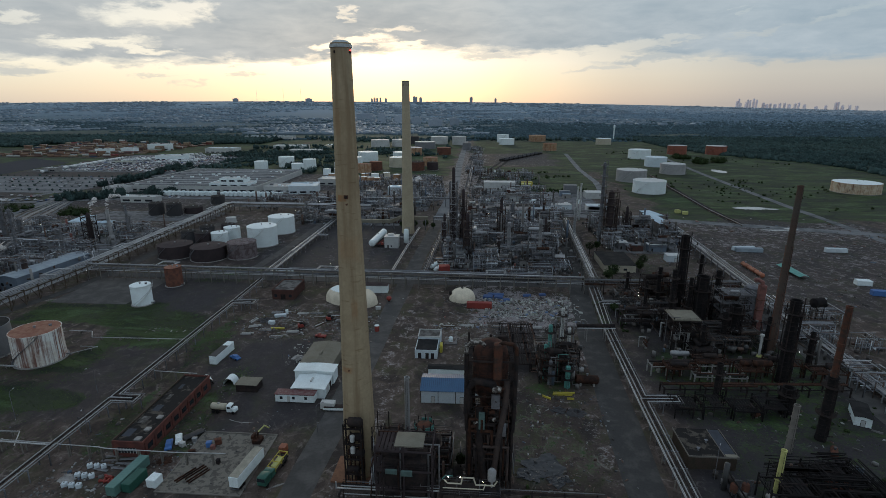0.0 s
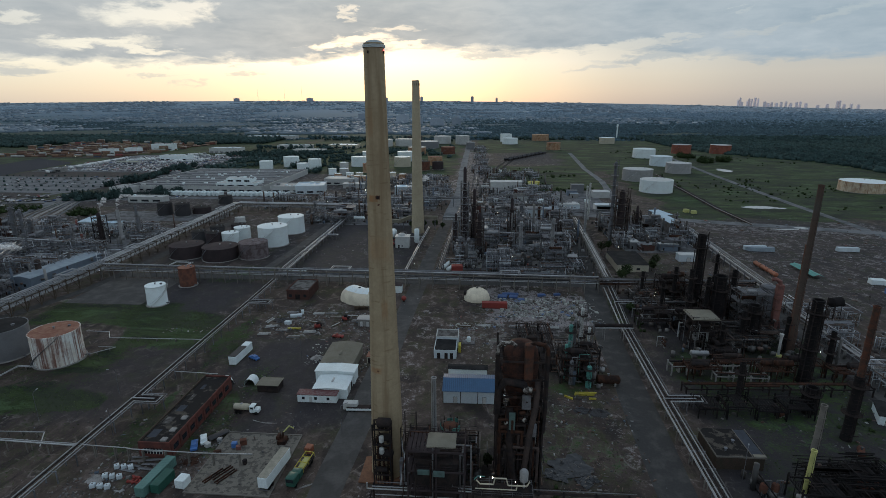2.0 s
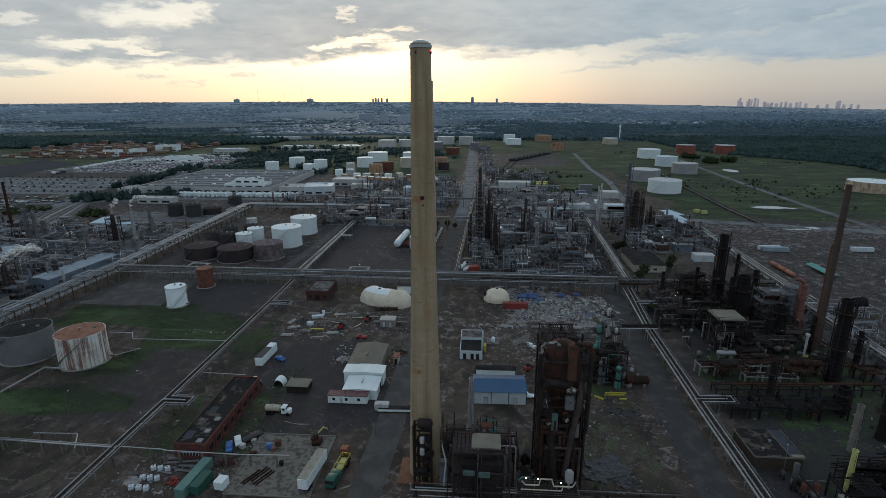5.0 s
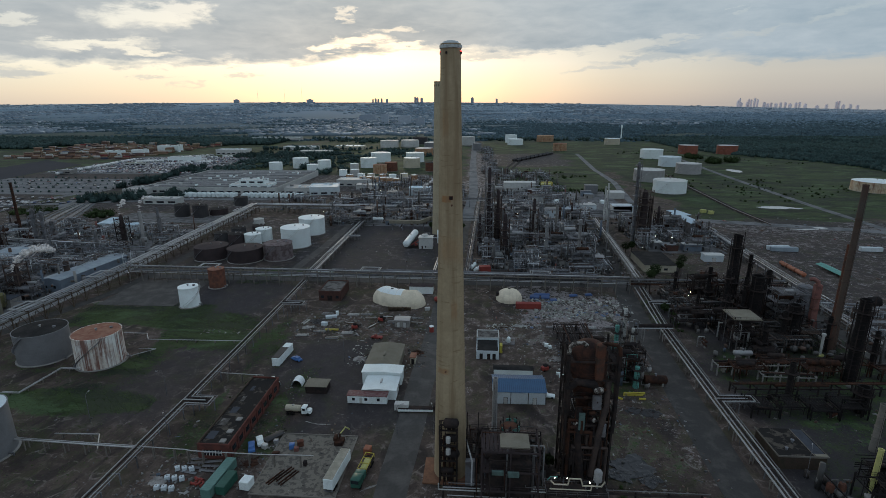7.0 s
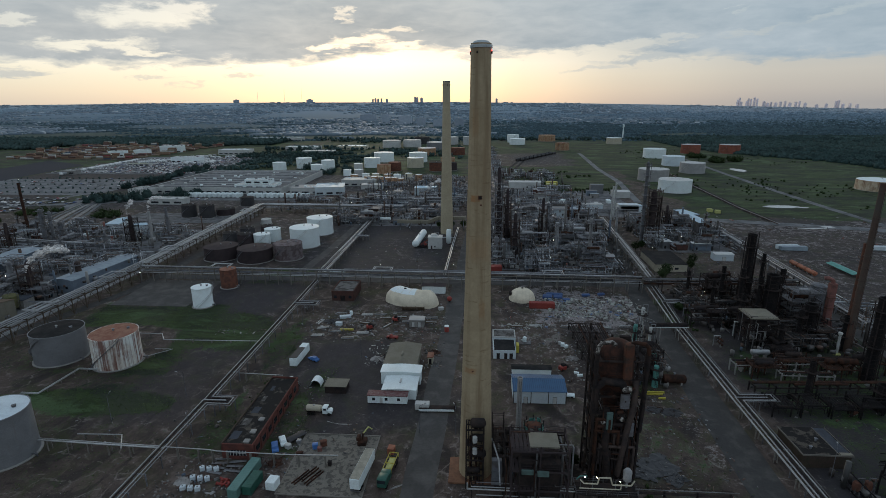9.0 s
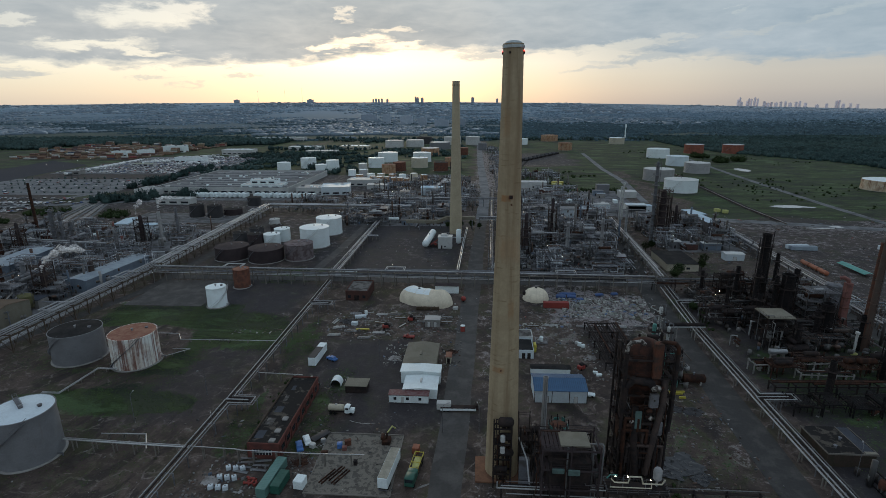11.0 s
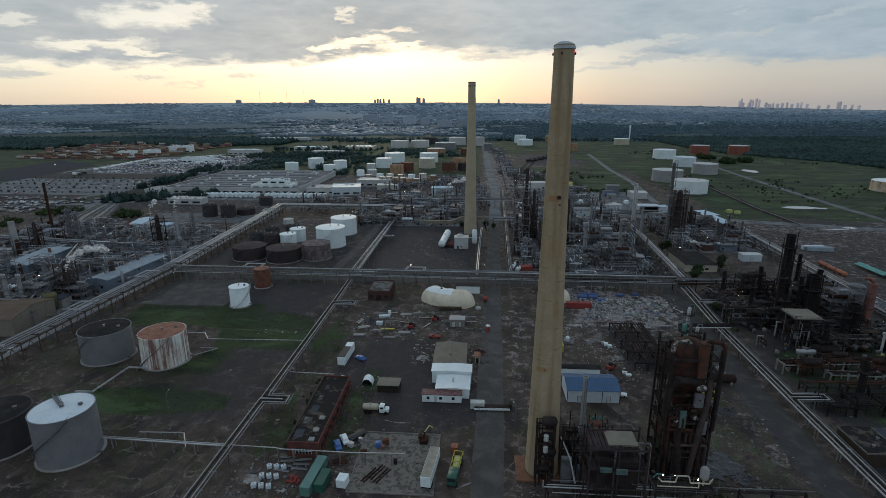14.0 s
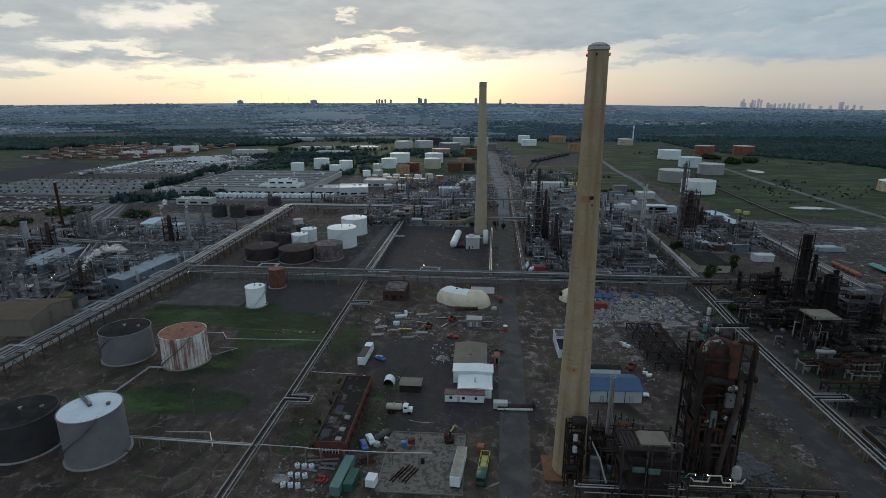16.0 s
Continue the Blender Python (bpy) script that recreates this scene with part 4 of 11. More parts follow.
# ---- storage tanks ----
def storage_tank(x, y, r, h, shell, roof, label, group="storage tanks", cone=0.06, stair=True, n=36, start=200.0, courses=5):
    t = thing("storage_tank", x, y, label, "tank", group, random.Random(int(x * 7 + y)).uniform(-20, 20))
    prof = []
    for k in range(courses):
        z0, z1 = h * k / courses, h * (k + 1) / courses
        d = 0.03 * (courses - 1 - k) * r / 10
        prof += [(r + d, z0 + (0.02 if k else -0.1)), (r + d, z1)]
    part("shell", Shape().lathe(prof, n), shell, t)
    part("roof", Shape().lathe([(r - 0.05, h - 0.25), (r - 0.05, h + 0.02), (r * 0.6, h + r * cone * 0.45), (0.05, h + r * cone)], n), roof, t)
    part("rim", Shape().lathe([(r + 0.02, h - 0.18), (r + 0.16, h - 0.16), (r + 0.16, h + 0.06), (r - 0.12, h + 0.08), (r - 0.14, h + 0.03)], n, closed=False), shell, t)
    part("footing", Shape().lathe([(r + 0.7, -0.3), (r + 0.7, 0.22), (r + 0.5, 0.3), (r - 0.2, 0.3)], n), CONCRETE, t)
    part("roof_vent", Shape().lathe([(0.3, h), (0.3, h + r * cone + 0.6), (0.5, h + r * cone + 0.65), (0.5, h + r * cone + 0.8), (0.1, h + r * cone + 0.95)], 10), STEEL_PALE, t)
    if r > 4:
        part("manhole", Shape().lathe([(0.5, h - 0.1), (0.5, h + r * cone * 0.5 + 0.45), (0.62, h + r * cone * 0.5 + 0.45), (0.62, h + r * cone * 0.5 + 0.55)], 10, r * 0.55, r * 0.2), STEEL_MID, t)
        part("nozzle", Shape().tube((r - 0.3, 0, 0.9), (r + 1.6, 0, 0.9), 0.22, 8).tube((r + 1.2, 0, 0.9), (r + 1.35, 0, 0.9), 0.38, 8).tube((r + 1.6, 0, 0.9), (r + 1.6, 0, 0.1), 0.22, 8), STEEL_MID, t)
    if stair:
        steps = max(8, int(h / 0.22))
        sweep = min(2.4, h * 1.15 / r)
        tread, rail = Shape(), Shape()
        a0 = radians(start)
        hand = []
        for i in range(steps + 1):
            a = a0 + sweep * i / steps
            z = h * i / steps
            c, s = math.cos(a), math.sin(a)
            if i < steps:
                b = a0 + sweep * (i + 0.8) / steps
                tread.add([(c * (r + 0.05), s * (r + 0.05), z + 0.1), (c * (r + 0.85), s * (r + 0.85), z + 0.1), (math.cos(b) * (r + 0.85), math.sin(b) * (r + 0.85), z + 0.1), (math.cos(b) * (r + 0.05), math.sin(b) * (r + 0.05), z + 0.1)] +
                          [(c * (r + 0.05), s * (r + 0.05), z), (c * (r + 0.85), s * (r + 0.85), z), (math.cos(b) * (r + 0.85), math.sin(b) * (r + 0.85), z), (math.cos(b) * (r + 0.05), math.sin(b) * (r + 0.05), z)],
                          [(0, 1, 2, 3), (4, 7, 6, 5), (0, 4, 5, 1), (1, 5, 6, 2), (2, 6, 7, 3), (3, 7, 4, 0)])
            hand.append((c, s, z + 1.05))
        k = len(hand)
        rv = [(c * (r + q), s * (r + q), z + d) for c, s, z in hand for q, d in ((0.8, 0.0), (0.9, 0.0), (0.9, 0.1), (0.8, 0.1))]
        rail.add(rv, [(i * 4 + j, i * 4 + (j + 1) % 4, i * 4 + 4 + (j + 1) % 4, i * 4 + 4 + j) for i in range(k - 1) for j in range(4)])
        pale = shell in (WHITE, WHITE_RUN, PALE_TANK, BEIGE_TANK, MID_TANK, PALE_GREY)
        st = tagged(part("spiral_stair", tread, PALE_GREY if pale else STEEL_MID, t), kind="stuff")
        part("handrail", rail, STEEL_PALE if pale else STEEL_MID, st)
    return t


storage_tank(-163.4, 164.9, 8.0, 12.0, RUSTY_WHITE, RUST_ROOF, "old white tank streaked with rust on weedy ground", n=48)
storage_tank(-187.6, 167.4, 8.7, 11.5, GREY_TANK, DARK_ROOF, "dull grey tank with a black roof", n=48)
storage_tank(-158.4, 111.5, 7.6, 14.0, GREY_TANK, PALE_TANK, "grey tank with a pale blue-white roof", n=48)
storage_tank(-180.8, 113.5, 8.6, 10.5, DARK_TANK, DARK_ROOF, "black tank with a dark roof", n=48)
storage_tank(-160.4, 221.0, 4.4, 9.6, WHITE_RUN, WHITE, "small white tank on a dark earth bund", start=260)
storage_tank(-160.2, 247.6, 4.1, 10.0, RUST_RED, RUST_ROOF, "small orange rusted tank beside the pipe rack", stair=False)
for tx, ty, tr, th, ts, tf, tl in (
        (-198, 330, 5.0, 8.8, DARK_TANK, DARK_ROOF, "black upright tank in a bund"), (-186, 326, 5.1, 9.0, BROWN_TANK, DARK_ROOF, "dark brown upright tank in a bund"),
        (-193, 345, 5.0, 8.8, DARK_TANK, DARK_ROOF, "black upright tank in a bund"), (-181, 352, 4.8, 8.8, BROWN_TANK, DARK_ROOF, "dark brown upright tank in a bund"),
        (-175.5, 328, 5.4, 8.6, WHITE_RUN, WHITE, "small white upright tank"), (-174, 343, 5.4, 8.8, WHITE_RUN, WHITE, "small white upright tank"),
        (-147, 331, 9.6, 13.0, WHITE_RUN, WHITE, "large clean white tank in a dark bund"), (-147, 366, 9.3, 12.2, WHITE_RUN, WHITE, "large clean white tank in a dark bund"),
        (-190, 300, 10.1, 7.8, BROWN_TANK, BROWN_TANK, "broad low brown tank in a bund"), (-167, 297, 10.4, 7.8, BROWN_TANK, BROWN_TANK, "broad low brown tank in a bund"),
        (-148, 302, 8.6, 9.6, PINK_TANK, PINK_TANK, "broad blistered grey-pink tank in a bund"),
        (-277, 419, 6.1, 10.5, DARK_TANK, DARK_ROOF, "black tank among process pipes"), (-260, 417, 6.1, 10.5, DARK_TANK, DARK_ROOF, "black tank among process pipes"),
        (-250, 429, 7.6, 5.4, BROWN_TANK, DARK_ROOF, "low brown tank beside process pipes"), (-249, 471, 6.2, 8.0, DARK_TANK, DARK_ROOF, "black tank beside the factory yard"),
        (-200, 395, 3.9, 4.0, PALE_GREY, PALE_GREY, "short grey tank in a bund")):
    storage_tank(tx, ty, tr, th, ts, tf, tl, n=32)
for tx, ty, tr, th, ts, tf, tl in (
        (-320, 741, 9.5, 11.5, WHITE, WHITE, "white tank on grass of the far tank farm"), (-293, 771, 11.5, 15, WHITE, WHITE, "tall white tank on grass"), (-257, 716, 8.2, 11.5, WHITE, WHITE, "white tank on grass of the far tank farm"),
        (-249, 745, 9.4, 14.5, WHITE, WHITE, "tall white tank on grass"), (-206, 685, 5.2, 8, WHITE, WHITE, "small white tank of the far tank farm"), (-191, 688, 6, 8, PALE_GREY, WHITE, "small grey tank of the far tank farm"),
        (-198, 716, 6, 13, PALE_GREY, WHITE, "grey upright tank of the far tank farm"),
        (-161, 711, 9.5, 12.2, ORANGE_TANK, RUST_ROOF, "orange rusted tank of the far tank farm"), (-150, 738, 9, 12.5, RUST_RED, RUST_ROOF, "red rusted tank of the far tank farm"), (-192, 783, 12.0, 14.2, WHITE_RUN, WHITE, "large white tank of the far tank farm"), (-188, 863, 16.5, 15, WHITE, WHITE, "very large white tank of the far tank farm"),
        (-126, 783, 12.4, 14.4, BEIGE_TANK, WHITE, "beige stained tank of the far tank farm"), (-131, 863, 15, 15, WHITE_RUN, WHITE, "very large white tank of the far tank farm"), (-128, 980, 17, 13, ORANGE_TANK, PALE_GREY, "orange rusted tank with a pale roof"),
        (-91, 742, 10.1, 12, RUST_RED, DARK_ROOF, "dark red rusted tank of the far tank farm"), (-70, 750, 8, 11, BROWN_TANK, DARK_ROOF, "dark brown tank of the far tank farm"), (-78, 800, 11, 13, ORANGE_TANK, RUST_ROOF, "orange rusted tank of the far tank farm"),
        (-70, 985, 13, 13, RUST_RED, RUST_ROOF, "red rusted tank of the far tank farm"), (-224, 1160, 20, 15, PALE_GREY, PALE_GREY, "pale grey tank before the woods"), (-180, 1175, 20, 15, PALE_GREY, PALE_GREY, "pale grey tank before the woods"),
        (-167, 1260, 18, 16, DARK_TANK, DARK_ROOF, "black tank before the woods"), (-120, 1120, 22, 14, GREY_TANK, PALE_GREY, "broad grey tank of the far tank farm"), (-100, 1250, 20, 17, PALE_GREY, PALE_GREY, "pale grey tank before the woods"),
        (-52, 1230, 16, 19, PALE_GREY, PALE_GREY, "tall pale grey tank"), (-30, 1090, 9, 14, GREY_TANK, GREY_TANK, "grey tank beside the road"),
        (274, 937, 18.7, 15.3, WHITE_RUN, WHITE, "large white tank in a meadow"), (264, 817, 15.9, 14.2, PALE_TANK, PALE_TANK, "pale blue tank in a meadow"), (260, 732, 16.2, 13.5, MID_TANK, PALE_GREY, "grey tank in a meadow"),
        (185, 658, 17.9, 13.8, MID_TANK, PALE_GREY, "grey tank in a meadow"), (180, 570, 16.8, 13.1, WHITE_RUN, PALE_GREY, "white stained tank in a meadow"),
        (366, 1019, 17, 16.5, RED_TANK, PALE_GREY, "red rusted tank before the woods"), (438, 1021, 18, 16, RED_TANK, PALE_GREY, "red rusted tank before the woods"), (403, 588, 22.4, 10.8, STREAKED_TANK, WHITE, "broad rust-streaked tank with a white roof in a meadow"),
        (283, 1257, 17.2, 14, BEIGE_TANK, WHITE, "beige tank before the woods"), (140, 1354, 20.8, 15, ORANGE_TANK, ORANGE_TANK, "orange tank before the woods"), (138, 1087, 13.8, 14.5, ORANGE_TANK, RUST_ROOF, "orange rusted tank of the far tank farm"),
        (52, 1310, 14, 19, WHITE, WHITE, "tall white tank of the far tank farm"), (58, 1240, 17.8, 13.5, WHITE, WHITE, "large white tank of the far tank farm")):
    storage_tank(tx, ty, tr, th, ts, tf, tl, n=28, stair=tr > 11, courses=4)
for k in range(7):
    storage_tank(-185 + k * 13.5, 636 + (k % 2) * 5, 4.6, 8.0 + (k % 3) * 0.6, (ORANGE_TANK, WHITE_RUN, BEIGE_TANK)[k % 3], WHITE, "small upright tank of a row, rust-stained with a white roof", "row of small tanks", 0.12, False, 20, courses=3)

# ---- chimneys ----
def chimney(x, y, top, r_base, r_top, material, label, cap):
    t = thing("chimney", x, y, label, "chimney", "tall chimneys")
    prof, n = [], 26
    for k in range(n + 1):
        z = top * k / n
        u = k / n
        r = r_top + (r_base - r_top) * (1 - u) ** 1.25
        prof.append((r, z - (0.4 if k == 0 else 0)))
    part("shaft", Shape().lathe(prof, 48), material, t)
    for z in (top * 0.33, top * 0.62):
        r = r_top + (r_base - r_top) * (1 - z / top) ** 1.25
        part("band", Shape().lathe([(r - 0.02, z), (r + 0.025, z + 0.04), (r + 0.025, z + 0.2), (r - 0.02, z + 0.34)], 48, closed=False), material, t)
    if cap:
        part("cap", Shape().lathe([(r_top - 0.3, top - 0.95), (r_top + 0.2, top - 0.9), (r_top + 0.22, top - 0.35), (r_top * 0.92, top - 0.2), (r_top * 0.86, top + 0.12), (r_top * 0.7, top + 0.42), (r_top * 0.4, top + 0.6), (0.2, top + 0.64)], 40), CAP, t, "pale zinc cap")
        for a in (70, 160, 250, 340):
            lb = part("lamp_bracket", Shape().box(-0.13, -0.12, -0.2, 0.13, 0.12, 0.3).tube((-0.6, 0, -0.1), (0, 0, -0.1), 0.06, 5), STEEL_DARK, t, at=pose(*[(r_top + 0.2) * f for f in (math.cos(radians(a)), math.sin(radians(a)))], top - 1.9, 0, 0, a))
            if a in (340, 160):
                part("warning_lamp", Shape().ball((0.0, 0, 0.42), 0.17, 8, 5), RED_LAMP, lb)
    else:
        part("rim", Shape().lathe([(r_top - 0.4, top - 0.6), (r_top + 0.1, top - 0.6), (r_top + 0.1, top), (r_top - 0.35, top + 0.05), (r_top - 0.4, top - 1.5)], 36, closed=False), STEEL_MID, t, "soot-stained rim")
        part("soot_lining", Shape().lathe([(r_top - 0.36, top - 3), (r_top - 0.36, top - 0.1)], 24, closed=False), STEEL_DARK, t)
        for i in range(10):
            a = 2 * math.pi * i / 10
            part("slot", Shape().box(-0.16, -0.12, -0.7, 0.16, 0.12, 0.7), STEEL_DARK, t, at=pose(math.cos(a) * (r_top + 0.02), math.sin(a) * (r_top + 0.02), top - 2.7, 0, 0, math.degrees(a) + 90))
    ladder = Shape()
    for k in range(int(top / 1.2)):
        z = 3 + k * 1.2
        if z > top - 2:
            break
        r = r_top + (r_base - r_top) * (1 - z / top) ** 1.25 + 0.12
        ladder.box(-0.25, r - 0.03, z, 0.25, r + 0.03, z + 0.06)
    part("ladder", ladder, STEEL_DARK, t)
    return t


main_stack = chimney(-30.2, 113.0, 104.0, 4.25, 2.14, CHIMNEY, "tall tan concrete chimney with a pale cap and rust stains", True)
part("footing", Shape().chamfered(-6.8, -5.2, -0.3, 4.6, 4.6, 0.5, 0.1), BRICK_BASE, main_stack, "orange-stained base slab")
part("flue_opening", Shape().chamfered(-0.7, -4.45, 0.4, 0.7, -3.9, 2.6, 0.1), STEEL_DARK, main_stack)
part("sampling_port", Shape().tube((0, -0.3, 0), (0, 0.4, 0), 0.34, 10), STEEL_DARK, main_stack, "dark round sampling hole", at=pose(0.25, -2.72, 72.3))
part("port_flange", Shape().box(-0.48, -0.1, -0.42, 0.42, 0.3, 0.4), RUST_RED, main_stack, at=pose(0.25, -2.72, 72.3))
part("sampling_pipe", Shape().tube((0, -0.6, 0), (0, 0.4, 0), 0.2, 6), RUST_RED, main_stack, at=pose(0.4, -2.72, 70.7))
part("rust_run", Shape().box(-0.5, -0.06, -0.5, 0.5, 0.1, 0.25).box(-0.8, -0.05, 0.1, 0.2, 0.1, 0.45), RUST_RED, main_stack, at=pose(-0.4, -3.33, 30.2, 6, 0, 0))
chimney(-53.4, 371.0, 107.0, 4.7, 2.5, CHIMNEY_FAR, "tall grey-tan concrete chimney with an open top", False)


# ---- pipe racks and pipelines ----
def pipe_rack(x0, y0, x1, y1, width, levels, spacing, pipes, label, post_mat=CONCRETE_POST, pipe_mats=(PIPE, PIPE_DULL, STEEL_MID, PIPE_DULL), seed=0, strut=None, loops=0, fat=None):
    """Bents of two posts with cross beams, carrying long pipes on every level."""
    length = math.dist((x0, y0), (x1, y1))
    t = thing("pipe_rack", x0, y0, label, "pipe rack", "pipe racks", math.degrees(math.atan2(y1 - y0, x1 - x0)))
    rng = random.Random(seed)
    top = max(levels)
    w = width / 2
    post = Shape().chamfered(-0.2, -0.2, -0.2, 0.2, 0.2, top + 0.3, 0.04).mesh("post", post_mat, False)
    beam = Shape().box(-0.17, -w - 0.35, -0.34, 0.17, w + 0.35, 0.0).mesh("cross_beam", post_mat, False)
    n = max(1, round(length / spacing))
    for i in range(n + 1):
        for s in (-1, 1):
            part("post", post, None, t, at=(length * i / n, s * w, 0))
        for z in levels:
            part("cross_beam", beam, None, t, at=(length * i / n, 0, z - 0.002 * (i % 3)))
    for s in (-1, 1):
        part("side_beam", Shape().box(0, s * w - 0.1, top - 0.75, length, s * w + 0.1, top - 0.38), post_mat, t, smooth=False)
    if strut:
        brace = Shape().tube((0, -w - 0.05, 0.2), (length / n / 2, -w - 0.05, top - 0.8), 0.13, 4).tube((length / n, -w - 0.05, 0.2), (length / n / 2, -w - 0.05, top - 0.8), 0.13, 4).mesh("strut", strut, False)
        for i in range(n):
            part("strut", brace, None, t, at=(length * i / n, 0, 0))
    for k in range(loops):
        a = length * (k + 0.5) / loops
        z = top + 1.0
        for q in (0.0, 0.8):
            part("expansion_loop", Shape().run([(a - 5 + q, -w + 1.0 + q, top + 0.2), (a - 5 + q, -w + 1.0 + q, z), (a - 5 + q, w + 1.4 - q, z), (a + 5 - q, w + 1.4 - q, z), (a + 5 - q, -w + 1.0 + q, z), (a + 5 - q, -w + 1.0 + q, top + 0.2)], 0.17, 6), PIPE, t)
    if fat:
        part("main_pipe", Shape().tube((fat[0], 0.4, levels[0] + fat[2]), (fat[1], 0.4, levels[0] + fat[2]), fat[2], 14), DARK_TANK, t, "fat dark main pipe")
    for z in levels:
        y = -w + 0.35
        k = 0
        while y < w - 0.15 and k < pipes:
            r = rng.choice((0.12, 0.15, 0.2, 0.26, 0.36))
            y += r
            a, b = (0, length) if rng.random() < 0.7 else sorted((rng.uniform(0, length), rng.uniform(0, length)))
            if b - a > 10:
                part("pipe", Shape().tube((a, y, z + r), (b, y, z + r), r, 8), rng.choice(pipe_mats), t)
            y += r + rng.uniform(0.18, 0.5)
            k += 1
    return t


def pipeline(pts, label, lanes, post_h, spacing, seed, post_mat=CONCRETE_POST, mats=(PIPE,)):
    """Low pipes side by side on short supports; pts are followed by each lane at its own offset."""
    t = thing("pipeline", pts[0][0], pts[0][1], label, "pipeline", "pipelines")
    o = Vector((pts[0][0], pts[0][1]))
    rng = random.Random(seed)
    loc = [Vector((p[0], p[1])) - o for p in pts]
    for j, (off, r) in enumerate(lanes):
        path = []
        for i, p in enumerate(loc):
            d0 = (p - loc[i - 1]).normalized() if i else None
            d1 = (loc[i + 1] - p).normalized() if i + 1 < len(loc) else None
            d = ((d0 or d1) + (d1 or d0))
            d = d.normalized()
            nrm = Vector((d.y, -d.x))
            k = 1.0 / max(0.5, nrm.dot(Vector(((d0 or d1).y, -(d0 or d1).x))))
            q = p + nrm * off * k
            path.append((q.x, q.y, post_h + r))
        part("pipe", Shape().run(path, r, 8), mats[j % len(mats)], t)
    lo, hi = min(o_ for o_, _ in lanes) - 0.5, max(o_ for o_, _ in lanes) + 0.5
    sup = Shape().box(lo + 0.1, -0.12, -0.2, lo + 0.34, 0.12, post_h - 0.2).box(hi - 0.34, -0.12, -0.2, hi - 0.1, 0.12, post_h - 0.2).box(lo, -0.14, post_h - 0.22, hi, 0.14, post_h - 0.01).mesh("support", post_mat, False)
    for a, b in zip(loc, loc[1:]):
        n = max(1, int((b - a).length / spacing))
        ang = math.degrees(math.atan2((b - a).y, (b - a).x)) - 90
        for i in range(n):
            p = a + (b - a) * (i + 0.5) / n
            part("support", sup, None, t, at=pose(p.x, p.y, 0, 0, 0, ang))
    return t


pipe_rack(-212, 256, 52, 251.5, 5.2, (5.0, 8.0), 7.0, 11, "long two-level pipe rack on concrete posts crossing the works", CONCRETE_POST, (PIPE, PIPE_DULL, PIPE, STEEL_MID), seed=1, loops=3, fat=(196, 250, 0.85))
pipe_rack(-221, 130, -216, 262, 7.0, (4.6, 7.4), 8.0, 9, "heavy two-level pipe rack on braced trestle posts", TRESTLE, (PIPE, STEEL_PALE, PIPE), seed=2, strut=TRESTLE, loops=3)
pipe_rack(-216, 262, -222, 440, 7.0, (4.6, 7.4), 9.0, 9, "heavy two-level pipe rack on braced trestle posts", TRESTLE, (PIPE, STEEL_PALE, PIPE), seed=3, strut=TRESTLE, loops=3)
pipe_rack(-222, 440, -95, 437, 6.0, (4.5, 7.2), 10.0, 8, "long two-level pipe rack behind the tank yard", CONCRETE_POST, (PIPE, PIPE, PIPE_DULL), seed=4)
pipe_rack(52, 251.5, 128, 254, 5.0, (4.5, 7.0), 9.0, 5, "dark pipe rack running on past the corner", STEEL_DARK, (PIPE_DULL, RUST_STEEL), seed=5)
pipe_rack(130, 120, 134, 245, 6.0, (3.2,), 9.0, 9, "long pale pipe rack beside the dark yard", STEEL_PALE, (PIPE, PIPE, STEEL_PALE), seed=6)
pipe_rack(134, 245, 141, 390, 5.0, (3.4, 5.8), 9.0, 8, "long pale pipe rack beside the open yard", STEEL_MID, (PIPE, PIPE, PIPE_DULL), seed=7)
pipe_rack(58, 256, 66, 400, 4.5, (4.0, 6.5), 9.0, 6, "pipe rack leading away between process units", seed=8)
pipe_rack(-44 + 14, 262, -22, 560, 3.0, (4.4,), 10.0, 4, "narrow pipe rack beside the road", STEEL_MID, seed=9)
pipe_rack(-260, 300, -400, 320, 5.0, (4.5, 7.0), 10.0, 6, "pipe rack through the western units", STEEL_MID, seed=10)
pipe_rack(-240, 190, -300, 300, 5.0, (4.5, 7.0), 10.0, 6, "pipe rack through the western units", STEEL_MID, seed=11)
pipe_rack(-150, 470, -40, 480, 5.0, (4.5, 7.0), 10.0, 6, "pipe rack behind the far chimney", STEEL_MID, seed=12)
pipe_rack(-15, 560, -12, 900, 5.0, (4.0,), 12.0, 5, "pipe rack along the far road", STEEL_MID, seed=13)
pipe_rack(-36, 387, -12, 388, 2.6, (6.4, 8.4), 11.0, 4, "short pipe bridge over the works road", STEEL_MID, (PIPE, PIPE_DULL, PIPE), seed=14)
pipe_rack(-48, 472, -17, 473, 2.6, (6.4, 8.4), 15.0, 4, "short pipe bridge over the works road", STEEL_MID, (PIPE, PIPE_DULL, PIPE), seed=15)
pipe_rack(-20, 341, 54, 341.5, 4.0, (5.0, 7.6), 9.0, 6, "pipe rack between two process units", STEEL_MID, (PIPE, PIPE_DULL, RUST_STEEL), seed=16)
pipe_rack(-2, 427, 100, 428, 4.0, (4.6, 7.0), 11.0, 6, "long pipe rack behind the process units", STEEL_MID, (PIPE, PIPE_DULL, PIPE_DULL), seed=17)
